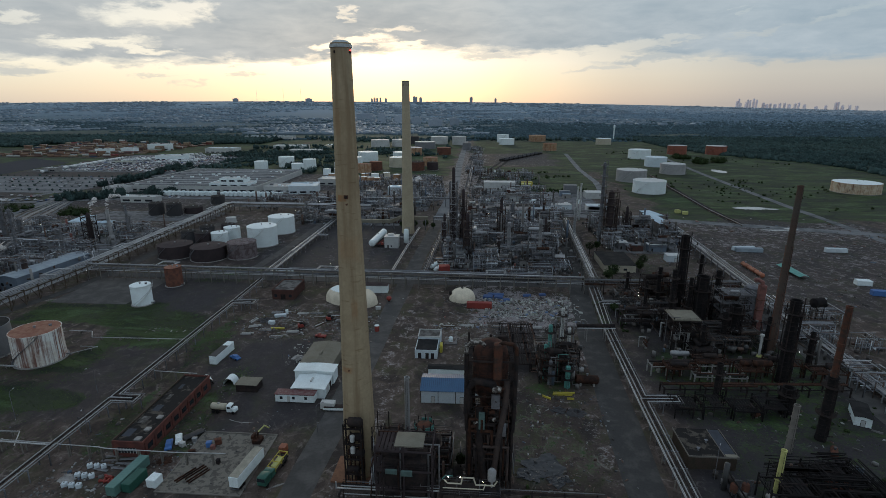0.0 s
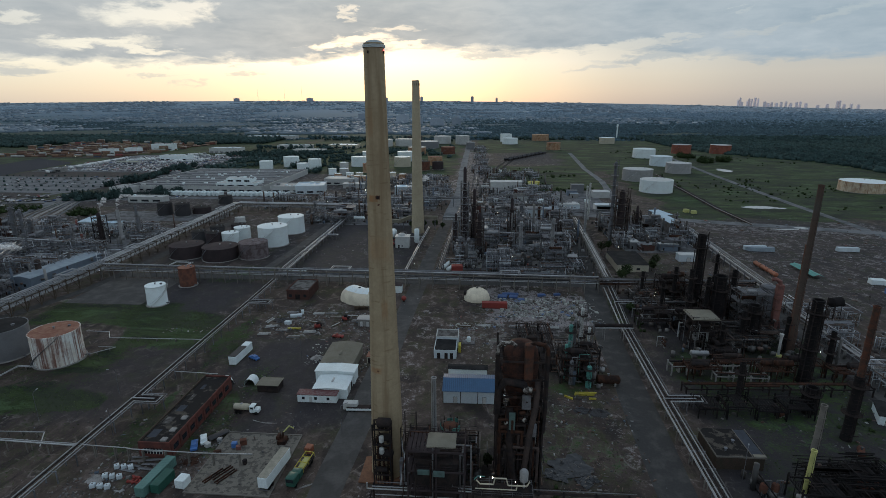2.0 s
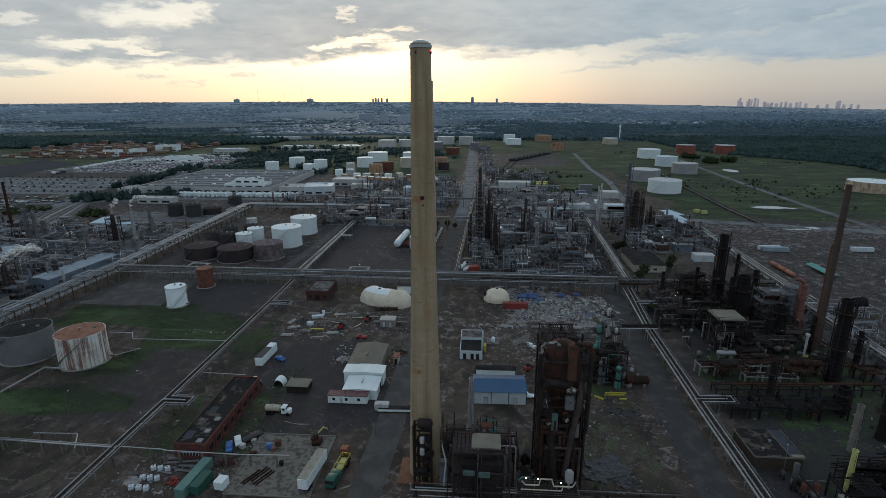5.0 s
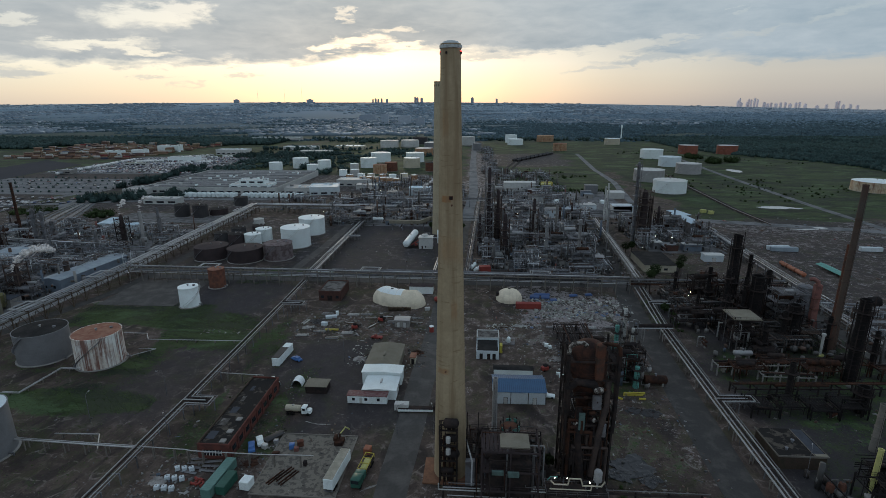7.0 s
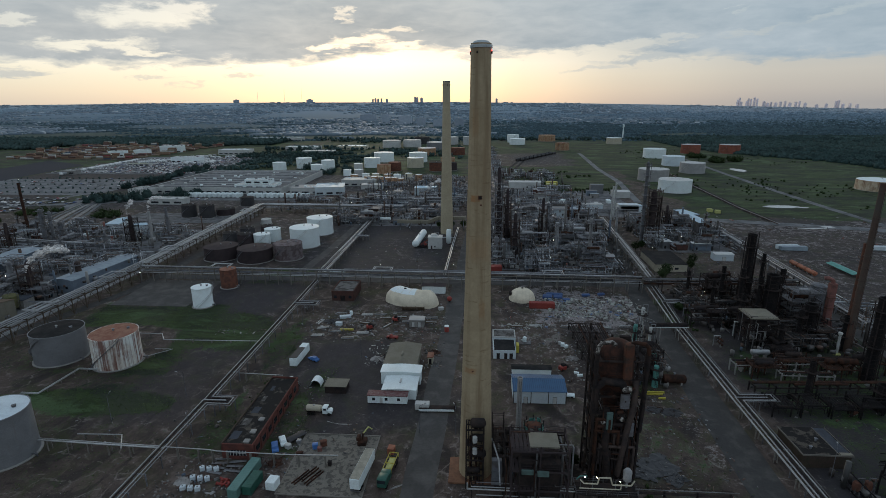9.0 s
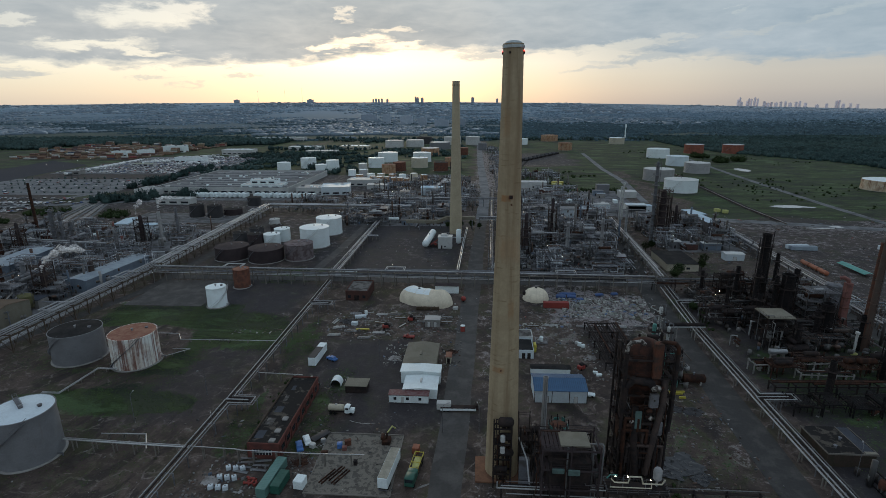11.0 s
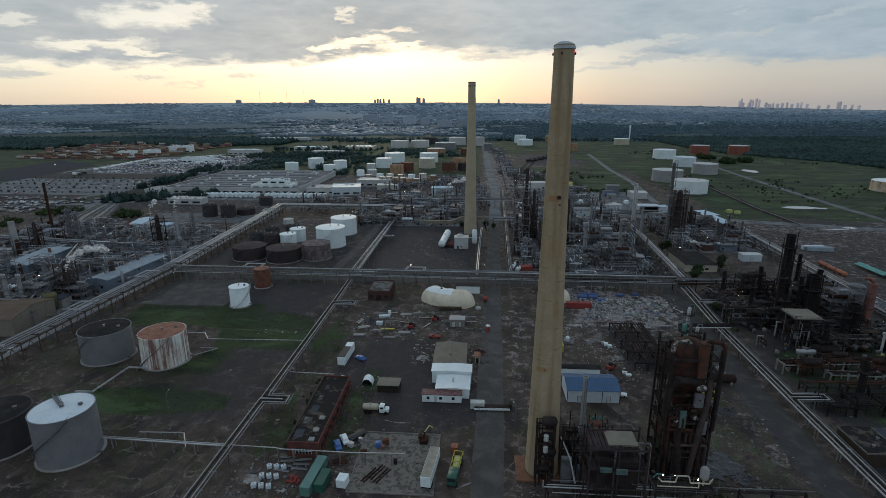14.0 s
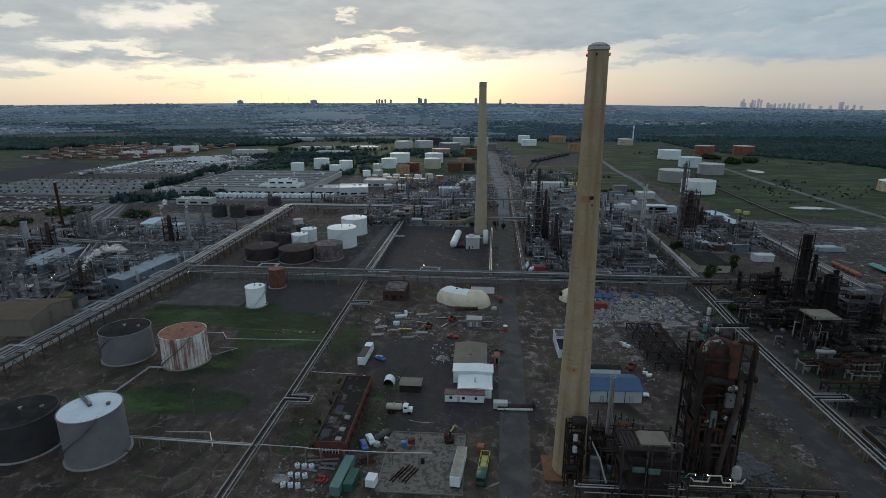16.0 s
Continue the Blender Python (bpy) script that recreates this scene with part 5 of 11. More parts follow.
pipeline([(-114.3, 40), (-113.8, 112), (-113.6, 134.3), (-106.5, 134.3), (-106.5, 137.2), (-113.4, 137.2), (-113.6, 216.5), (-104.5, 216.5), (-104.5, 219.5), (-113.6, 219.5), (-113.9, 250)], "pale pipes on low posts with square expansion loops", ((-1.35, 0.15), (-0.6, 0.2), (0.4, 0.16), (1.3, 0.12)), 3.6, 6.5, 1, STEEL_MID, mats=(PIPE, STEEL_DARK, PIPE, PIPE_DULL))
pipe_rack(-116.2, 264, -115.6, 434, 3.0, (3.4,), 8.0, 5, "low wide rack of dull pipes between two tank yards", STEEL_MID, (PIPE_DULL, PIPE, STEEL_MID, PIPE), seed=18)
pipeline([(-113.9, 262), (-114.1, 345), (-107, 345), (-107, 348), (-114.1, 348), (-114.4, 436)], "dull pipes on low posts beside the tank bunds", ((-0.9, 0.2), (-0.25, 0.24), (0.5, 0.2)), 3.2, 8, 2, mats=(PIPE_DULL, PIPE))
pipeline([(50.0, 40), (50.8, 105), (51.6, 146), (61.5, 146.6), (61.5, 149), (51.9, 148.6), (53.4, 200), (56, 228), (78, 229), (78, 232), (56.5, 231), (58, 250)], "bright pipes on low posts with square expansion loops", ((-1.3, 0.17), (-0.5, 0.22), (0.4, 0.18), (1.25, 0.14)), 3.4, 6.5, 3, STEEL_MID, (PIPE, STEEL_DARK, PIPE, PIPE_DULL))
pipeline([(49.3, 96), (50.2, 146), (51.8, 200), (55.4, 250)], "thin pale pipe on low posts", ((-0.6, 0.12), (-0.9, 0.12)), 3.0, 9, 4)
pipeline([(39.0, 195.8), (54.0, 196.6)], "thick dark pipe bridging the road on a steel portal", ((-0.9, 0.22), (0.1, 0.8), (1.3, 0.2)), 5.4, 7, 5, CONCRETE, (PIPE, STEEL_DARK, PIPE))
pipeline([(-114, 113.2), (-127, 113.6), (-151, 114.5)], "pale pipes on low posts leading to a tank", ((-0.4, 0.2), (0.3, 0.16)), 3.0, 5, 6)
pipeline([(-127, 113.8), (-131, 120), (-144, 119.5)], "bent pale pipe on low posts", ((0, 0.16),), 1.4, 4, 7)
pipeline([(-116.8, 182.5), (-156, 181.6), (-160, 187), (-170, 187)], "thin pale pipe crossing the grass", ((0, 0.14),), 1.0, 7, 8)
pipeline([(-154, 168), (-148, 174), (-155, 174)], "short bent pale pipe", ((0, 0.14),), 0.8, 4, 9)
pipeline([(-180, 140.3), (-174, 140.3), (-172.8, 157), (-166, 157)], "pale pipes between two tanks", ((-0.3, 0.14), (0.3, 0.14)), 0.9, 5, 10)
pipeline([(-112, 153.7), (-96.2, 153)], "thin pale pipe on posts", ((0, 0.12),), 3.0, 5, 11)
pipeline([(-113, 112.6), (-101, 112.2), (-99, 111.8), (-80, 111.5), (-66, 112)], "thin pale pipe on posts past the brick hall", ((0, 0.13),), 3.6, 6, 12)
pipeline([(-48, 262), (-46.5, 330), (-45, 372)], "pale pipes on posts beside the road", ((-0.4, 0.3), (0.5, 0.24)), 3.8, 8, 13)
pipeline([(-46, 345), (-58, 345)], "pale pipes to the white drums", ((-0.4, 0.2), (0.5, 0.2)), 3.0, 4, 14)
pipeline([(223, 708), (212, 595), (203, 475), (203, 408)], "long rusty pipes crossing the meadow on low posts", ((0, 0.3), (1.2, 0.22)), 0.8, 14, 20, mats=(PIPE_DULL, RUST_STEEL))


# ---- process plant ----
def railing(s, x0, y0, x1, y1, z):
    """Guard rail round a rectangle, added to s."""
    c = [(x0, y0), (x1, y0), (x1, y1), (x0, y1), (x0, y0)]
    for a, b in zip(c, c[1:]):
        for h in (0.55, 1.1):
            s.tube((*a, z + h), (*b, z + h), 0.035, 4)
        n = max(1, int(math.dist(a, b) / 2))
        for i in range(n):
            s.tube((a[0] + (b[0] - a[0]) * i / n, a[1] + (b[1] - a[1]) * i / n, z), (a[0] + (b[0] - a[0]) * i / n, a[1] + (b[1] - a[1]) * i / n, z + 1.1), 0.035, 4)


wk = Shape().box(-7.2, -0.5, 14.5, 0.6, 0.5, 14.6)
rl = Shape()
railing(rl, -7.2, -0.5, 0.6, 0.5, 14.6)
gangway = thing("roof_walkway", -158.4, 111.5, "grey steel walkway across a pale tank roof", "walkway", rz=-38)
part("deck", wk, STEEL_MID, gangway, smooth=False)
part("guard_rail", rl, STEEL_MID, gangway)
for wx in (-6.6, -3.6, -0.4):
    part("trestle", Shape().box(wx - 0.08, -0.5, 13.9, wx + 0.08, 0.5, 14.5), STEEL_MID, gangway, smooth=False)


def column(x, y, r, h, material, label, platforms=4, rz=0.0, steel=STEEL_MID, group="process columns"):
    t = thing("distillation_column", x, y, label, "column", group, rz)
    sooty = material is STEEL_DARK
    top_ = [(r * 0.94, h - 0.5), (r * 1.02, h - 0.5), (r * 1.02, h), (r * 0.8, h), (r * 0.8, h - 1.4)] if sooty else [(r * 0.94, h - r * 0.5), (r * 0.62, h - r * 0.15), (0.1, h)]
    part("shell", Shape().lathe([(r * 1.15, -0.2), (r * 1.1, 1.8), (r, 2.0), (r, h * 0.62), (r * 0.94, h * 0.64)] + top_, 18), SOOT if sooty else material, t)
    if sooty:
        cage = Shape()
        for k in range(int(h / 1.6)):
            z, n_ = 2.0 + 1.6 * k, 8
            q = r * 1.22
            for i in range(n_):
                a, b = 2 * math.pi * i / n_, 2 * math.pi * (i + 1) / n_
                if (i * 5 + k * 3) % 7:
                    cage.tube((q * math.cos(a), q * math.sin(a), z), (q * math.cos(b), q * math.sin(b), z + 0.3 * ((k + i) % 3)), 0.06, 4)
        part("cage", cage, STEEL_DARK, t, "sooty wire cage")
        part("side_pipe", Shape().run([(0, 0, h * 0.82), (r + 0.5, 0, h * 0.82), (r + 0.5, 0, 1.0), (r + 2.0, 0, 1.0)], max(0.16, r * 0.14), 7), STEEL_DARK, t)
        for k in range(4 if r > 1.5 else 0):
            a = math.pi / 4 + k * math.pi / 2
            part("guide_post", Shape().tube((1.35 * r * math.cos(a), 1.35 * r * math.sin(a), -0.1), (1.3 * r * math.cos(a), 1.3 * r * math.sin(a), h * (0.9 + 0.05 * k)), 0.18, 5), STEEL_DARK, t)
    else:
        part("overhead_pipe", Shape().run([(0, 0, h - 0.1), (0, 0, h + 1.0), (r + 0.9, 0, h + 1.0), (r + 0.9, 0, 1.0), (r + 3.0, 0, 1.0)], max(0.16, r * 0.16), 7), PIPE_DULL, t)
    lad = Shape()
    for s in (-0.25, 0.25):
        lad.tube((s, -r * 1.15 - 0.2, 0), (s, -r * 1.15 - 0.2, h - 1), 0.05, 4)
    for k in range(int(h / 0.9)):
        lad.tube((-0.25, -r * 1.15 - 0.2, 0.6 + 0.9 * k), (0.25, -r * 1.15 - 0.2, 0.6 + 0.9 * k), 0.04, 4)
    part("ladder", lad, steel, t)
    for k in range(platforms):
        z = h * (k + 1) / (platforms + 0.35)
        p = part("platform", Shape().lathe([(r * 0.9, z - 0.12), (r + 1.25, z - 0.12), (r + 1.25, z), (r * 0.9, z)], 14, closed=False), steel, t)
        g = Shape()
        for i in range(12):
            a, b = 2 * math.pi * i / 12, 2 * math.pi * (i + 1) / 12
            q, w = r + 1.2, r + 1.2
            g.tube((q * math.cos(a), q * math.sin(a), z), (q * math.cos(a), q * math.sin(a), z + 1.1), 0.04, 4)
            for hh in (0.55, 1.1):
                g.tube((q * math.cos(a), q * math.sin(a), z + hh), (w * math.cos(b), w * math.sin(b), z + hh), 0.04, 4)
        part("guard_rail", g, steel, p)
    return t


def steel_frame(x, y, w, d, h, floors, label, steel, seed, rz=0.0, vessel=None, group="steel process frames", pipe_mats=(PIPE_DULL, PIPE_DULL, PIPE, RUST_STEEL), busy=8, crowned=True, joined=False):
    """An open structure of posts, beams and gratings with vessels and pipes in it."""
    t = thing("process_frame", x, y, label, "steel frame", group, rz)
    rng = random.Random(seed)
    nx_, ny_ = max(1, round(w / 8)), max(1, round(d / 8))
    post = Shape().box(-0.16, -0.16, -0.2, 0.16, 0.16, h + 1.0).mesh("post", steel, False)
    for i in range(nx_ + 1):
        for j in range(ny_ + 1):
            part("post", post, None, t, at=(-w / 2 + w * i / nx_, -d / 2 + d * j / ny_, 0))
    for k in range(floors):
        z = h * (k + 1) / floors
        if joined:
            fb = Shape()
            for j in range(ny_ + 1):
                fb.box(-w / 2 - 0.1, -d / 2 + d * j / ny_ - 0.13, z - 0.42, w / 2 + 0.1, -d / 2 + d * j / ny_ + 0.13, z - 0.06)
            for i in range(nx_ + 1):
                fb.box(-w / 2 + w * i / nx_ - 0.13, -d / 2 - 0.1, z - 0.40, -w / 2 + w * i / nx_ + 0.13, d / 2 + 0.1, z - 0.08)
            tagged(part("floor_frame", fb, steel, t, smooth=False), kind="stuff")
        for j in range(0 if joined else ny_ + 1):
            part("beam", Shape().box(-w / 2 - 0.1, -0.13, z - 0.42, w / 2 + 0.1, 0.13, z - 0.06), steel, t, at=(0, -d / 2 + d * j / ny_, 0), smooth=False)
        for i in range(0 if joined else nx_ + 1):
            part("beam", Shape().box(-0.13, -d / 2 - 0.1, z - 0.40, 0.13, d / 2 + 0.1, z - 0.08), steel, t, at=(-w / 2 + w * i / nx_, 0, 0), smooth=False)
        g = Shape()
        a, b = sorted((rng.uniform(-w / 2, w / 2), rng.uniform(-w / 2, w / 2)))
        if b - a < w * 0.4:
            a, b = -w / 2, w * rng.uniform(0.0, 0.5)
        for s in range(int((b - a) / 0.9)):
            g.box(a + s * 0.9, -d / 2, z - 0.06, a + s * 0.9 + 0.72, d / 2, z)
        fl = part("grating", g, steel, t, smooth=False)
        rl = Shape()
        railing(rl, -w / 2, -d / 2, w / 2, d / 2, z)
        part("guard_rail", rl, steel, fl)
        for v in range(rng.randint(1, 2) if crowned or k < floors - 1 else 0):
            r = rng.uniform(0.6, 1.25)
            cx, cy = rng.uniform(-w * 0.3, w * 0.3), rng.uniform(-d * 0.3, d * 0.3)
            L = rng.uniform(1.5, w * 0.28)
            part("vessel", Shape().drum((cx - L, cy, z + r + 0.3), (cx + L, cy, z + r + 0.3), r, 12).box(cx - L * 0.7, cy - r * 0.7, z, cx - L * 0.7 + 0.3, cy + r * 0.7, z + r).box(cx + L * 0.6, cy - r * 0.7, z, cx + L * 0.6 + 0.3, cy + r * 0.7, z + r), vessel or rng.choice((STEEL_DARK, STEEL_DARK, RUST_STEEL) if steel in (STEEL_DARK, RUST_STEEL) else (PIPE_DULL, STEEL_PALE, RUST_STEEL, STEEL_MID)), t)
    for p in range(busy):
        r = rng.choice((0.09, 0.13, 0.18, 0.26))
        x0, y0, x1, y1 = rng.uniform(-w / 2, w / 2), rng.uniform(-d / 2, d / 2), rng.uniform(-w / 2, w / 2) * 1.25, rng.uniform(-d / 2, d / 2) * 1.25
        z0, z1 = rng.uniform(0.5, h * 0.5), rng.uniform(h * 0.4, h + 1.5)
        part("pipe", Shape().run([(x0, y0, 0.2), (x0, y0, z1), (x1, y0, z1), (x1, y1, z1), (x1, y1, z0)], r, 6), rng.choice(pipe_mats), t)
    return t


def lattice_tower(x, y, w, h, r, top, label, steel, seed):
    """Four legs with crossed bracing and gratings, wrapped round one process column."""
    t = thing("lattice_tower", x, y, label, "lattice tower", "lattice towers", random.Random(seed).choice((0, 0, 6, -5)))
    q = w / 2
    n = max(3, round(h / 4.5))
    for sx in (-1, 1):
        for sy in (-1, 1):
            part("leg", Shape().box(sx * q - 0.2, sy * q - 0.2, -0.2, sx * q + 0.2, sy * q + 0.2, h + 1.1), steel, t, smooth=False)
    for k in range(n):
        z0, z1 = h * k / n, h * (k + 1) / n
        b = Shape()
        for a in range(4):
            c, e = [((-q, -q), (q, -q)), ((q, -q), (q, q)), ((q, q), (-q, q)), ((-q, q), (-q, -q))][a]
            b.tube((*c, z0), (*e, z1), 0.11, 4)
            b.tube((*c, z1 - 0.2), (*e, z1 - 0.2), 0.16, 4)
            if (a + k) % 2:
                b.tube((*e, z0), (*c, z1), 0.11, 4)
        tagged(part("bracing", b, steel, t), kind="stuff")
        g = Shape()
        for i in range(max(2, int(w / 0.9))):
            xx = -q + i * 0.9
            if abs(xx + 0.35) > r * 0.8 or k % 3 == 2:
                g.box(xx, -q, z1 - 0.08, xx + 0.7, q, z1)
            else:
                g.box(xx, -q, z1 - 0.08, xx + 0.7, -r, z1).box(xx, r, z1 - 0.08, xx + 0.7, q, z1)
        p = part("platform", g, steel, t, smooth=False)
        rl = Shape()
        railing(rl, -q - 0.1, -q - 0.1, q + 0.1, q + 0.1, z1)
        part("guard_rail", rl, steel, p)
    part("column", Shape().lathe([(r * 1.1, -0.2), (r, 1.5), (r, top * 0.7), (r * 0.8, top * 0.74), (r * 0.8, top - r), (r * 0.4, top - 0.2), (0.1, top)], 16), BROWN_TANK, t, "dark brown column shell")
    rng = random.Random(seed)
    for k in range(10 if w > 6 else 6):
        a, b_ = rng.choice((-1, 1)) * rng.uniform(r + 0.2, q - 0.1), rng.uniform(-q, q)
        z1 = rng.uniform(0.4, 0.98) * h
        part("riser", Shape().run([(a, b_, 0.2), (a, b_, z1), (0, b_ * 0.3, z1)], rng.choice((0.14, 0.2, 0.3)), 6), rng.choice((PIPE_DULL, RUST_STEEL, PIPE, STEEL_DARK)), t)
    return t


def exchanger(x, y, L, r, material, label, rz=0.0, stack=2):
    t = thing("heat_exchanger", x, y, label, "heat exchanger", "heat exchangers", rz)
    for k in range(stack):
        z = 1.0 + r + k * (2 * r + 0.7)
        part("shell", Shape().drum((-L / 2, 0, z), (L / 2, 0, z), r, 12), material, t)
        part("flange", Shape().tube((L / 2 - 0.9, 0, z), (L / 2 - 0.65, 0, z), r * 1.22, 12), STEEL_MID, t)
    part("saddle", Shape().box(-L * 0.3 - 0.2, -r * 0.8, 0, -L * 0.3 + 0.2, r * 0.8, 1.0 + r * 0.7), CONCRETE, t)
    part("saddle", Shape().box(L * 0.3 - 0.2, -r * 0.8, 0, L * 0.3 + 0.2, r * 0.8, 1.0 + r * 0.7), CONCRETE, t)
    part("riser", Shape().run([(0, 0, 1.0 + r), (0, 0, 2.5 + 2 * r * stack), (0, 2.4, 2.5 + 2 * r * stack), (0, 2.4, 0)], 0.16, 6), PIPE, t)
    return t


def drum_vessel(x, y, z, L, r, material, label, rz=0.0, legs=True):
    t = thing("pressure_vessel", x, y, label, "pressure vessel", "lying pressure vessels", rz)
    part("shell", Shape().drum((-L / 2, 0, z), (L / 2, 0, z), r, 18), material, t)
    for s in (-0.32, 0.32):
        part("saddle", Shape().box(s * L - 0.3, -r * 0.85, -0.1, s * L + 0.3, r * 0.85, z - r * 0.45), CONCRETE, t)
    part("top_nozzle", Shape().lathe([(0.28, z + r - 0.1), (0.28, z + r + 0.6), (0.42, z + r + 0.6), (0.42, z + r + 0.72)], 8), STEEL_MID, t)
    return t


def standing_vessel(x, y, r, h, material, label, group="upright vessels"):
    t = thing("upright_vessel", x, y, label, "pressure vessel", group)
    part("shell", Shape().lathe([(r * 0.3, 1.0), (r * 0.8, 1.25), (r, 1.8), (r, h - 0.8), (r * 0.8, h - 0.25), (r * 0.25, h)], 18), material, t)
    for a in (45, 135, 225, 315):
        part("leg", Shape().box(-0.12, -0.12, -0.1, 0.12, 0.12, 2.2), STEEL_MID, t, at=(r * 0.85 * math.cos(radians(a)), r * 0.85 * math.sin(radians(a)), 0))
    part("top_nozzle", Shape().run([(0, 0, h - 0.1), (0, 0, h + 0.8), (r + 0.6, 0, h + 0.8), (r + 0.6, 0, 0.3)], 0.13, 6), PIPE_DULL, t)
    return t


def flue(x, y, r, h, material, label, base=1.0, rz=0.0, taper=0.85, rings=3):
    t = thing("flue_stack", x, y, label, "stack", "metal stacks", rz)
    part("shaft", Shape().lathe([(r * base, -0.2), (r * base, h * 0.18), (r, h * 0.2), (r * taper, h - 0.4), (r * taper + 0.1, h - 0.4), (r * taper + 0.1, h), (r * taper * 0.85, h), (r * taper * 0.85, h - 2)], 18), material, t)
    for k in range(rings):
        z = h * (0.3 + 0.65 * k / max(1, rings))
        q = r + (r * taper - r) * (z - h * 0.2) / (h * 0.8)
        part("ring", Shape().lathe([(q - 0.05, z), (q + 0.18, z), (q + 0.18, z + 0.25), (q - 0.05, z + 0.25)], 18, closed=False), material, t)
    part("ladder", Shape().box(-0.25, -r * base - 0.25, 0, -0.2, -r * base - 0.2, h - 0.5).box(0.2, -r * base - 0.25, 0, 0.25, -r * base - 0.2, h - 0.5), STEEL_DARK, t)
    return t


def floodlight(x, y, h, base=0.0):
    t = thing("floodlight", x, y, "lit floodlight on a thin steel pole", "lamp", "floodlights", z=base)
    part("pole", Shape().tube((0, 0, -0.1), (0, 0, h), 0.08, 6, 0.05), STEEL_MID, t)
    part("arm", Shape().tube((0, 0, h - 0.1), (0.6, -0.4, h + 0.1), 0.04, 5), STEEL_MID, t)
    part("lens", Shape().ball((0.7, -0.5, h + 0.05), 0.12, 8, 5), LAMP, t)
    return t


def cabin(x, y, w, d, h, wall, roof, label, rz=0.0, doors=1, windows=2):
    """A plain flat-roofed hut."""
    t = thing("hut", x, y, label, "hut", "huts", rz)
    part("wall", Shape().box(-w / 2, -d / 2, -0.1, w / 2, d / 2, h), wall, t, smooth=False)
    part("roof", Shape().box(-w / 2 - 0.25, -d / 2 - 0.25, h, w / 2 + 0.25, d / 2 + 0.25, h + 0.25), roof, t, smooth=False)
    for k in range(doors):
        part("door", Shape().box(-w * 0.3 + k * w * 0.4, -d / 2 - 0.05, 0, -w * 0.3 + k * w * 0.4 + 1.0, -d / 2 + 0.02, 2.1), STEEL_DARK, t, smooth=False)
    for k in range(windows):
        part("window", Shape().box(-w * 0.05 + k * w * 0.28, -d / 2 - 0.04, 1.0, -w * 0.05 + k * w * 0.28 + 0.9, -d / 2 + 0.02, 1.9), DARK_GLASS, t, smooth=False)
    return t


def unit(seed, x0, x1, y0, y1, frames, columns, drums, exchangers, tall, steel, gap=2.0):
    """A block of process plant, filled on a loose grid from a few built pieces that are repeated."""
    rng = random.Random(seed)
    protos = []
    for k in range(min(4, frames)):
        w, d, h = rng.choice((10, 12, 16)), rng.choice((6, 8, 10)), rng.uniform(0.35, 0.75) * tall
        protos.append(steel_frame(0, 0, w, d, h, 2 if h < 9 else 3, "open steel process structure crowded with pipes", steel, seed * 10 + k, busy=6, joined=y0 > 260 or x1 < -200))
    cells = [(x0 + (i + 0.5) * 13, y0 + (j + 0.5) * 12) for i in range(max(1, int((x1 - x0) / 13))) for j in range(max(1, int((y1 - y0) / 12)))]
    rng.shuffle(cells)
    n = 0
    for k in range(frames):
        if n >= len(cells):
            break
        cx, cy = cells[n]
        n += 1
        m = pose(cx + rng.uniform(-1, 1), cy + rng.uniform(-1, 1), 0, 0, 0, rng.choice((0, 90, 180, 270)))
        if k < len(protos):
            protos[k].matrix_basis = m
        else:
            copy_thing(rng.choice(protos), m)
    for k in range(columns):
        cx, cy = cells[(n + k) % len(cells)]
        column(cx + rng.uniform(-4, 4), cy + rng.uniform(-4, 4), rng.uniform(0.6, 1.5), rng.uniform(0.55, 1.0) * tall, rng.choice((STEEL_MID, PIPE_DULL, BROWN_STEEL, RUST_STEEL, GREY_TANK)), "slim process column with ring platforms", rng.randint(2, 4), rng.uniform(0, 360), steel)
    for k in range(drums):
        cx, cy = rng.uniform(x0, x1), rng.uniform(y0, y1)
        drum_vessel(cx, cy, rng.uniform(2, 4.5), rng.uniform(5, 9), rng.uniform(0.9, 1.5), rng.choice((STEEL_DARK, RUST_STEEL) if steel is STEEL_DARK else (PALE_GREY, STEEL_PALE, PIPE_DULL, WHITE)), "lying pressure vessel on concrete saddles", rng.choice((0, 90)))
    for k in range(exchangers):
        exchanger(rng.uniform(x0, x1), rng.uniform(y0, y1), rng.uniform(4, 6), rng.uniform(0.4, 0.6), rng.choice((STEEL_DARK, RUST_STEEL) if steel is STEEL_DARK else (STEEL_PALE, PIPE_DULL, PIPE)), "stacked shell heat exchangers", rng.choice((0, 90)))
    for k in range(max(2, frames // 4)):
        floodlight(rng.uniform(x0, x1), rng.uniform(y0, y1), rng.uniform(6, 12))


unit(11, -22, 52, 285, 335, 9, 6, 5, 3, 19, STEEL_MID)
unit(12, -22, 60, 345, 420, 10, 7, 5, 3, 22, STEEL_MID)
unit(13, 84, 136, 330, 405, 6, 4, 4, 2, 17, STEEL_MID)
unit(14, -150, -58, 392, 436, 5, 4, 3, 2, 15, STEEL_MID)
unit(15, -150, -40, 450, 560, 3, 4, 2, 0, 18, STEEL_MID)
unit(16, -385, -236, 285, 372, 9, 8, 6, 1, 17, STEEL_MID)
unit(17, -330, -232, 195, 285, 7, 6, 4, 1, 16, STEEL_MID)
unit(19, 62, 122, 205, 246, 6, 2, 2, 2, 13, STEEL_DARK)
unit(20, 64, 120, 168, 204, 3, 0, 2, 1, 7, STEEL_DARK)
unit(21, -10, 60, 560, 700, 1, 3, 3, 1, 14, STEEL_MID)

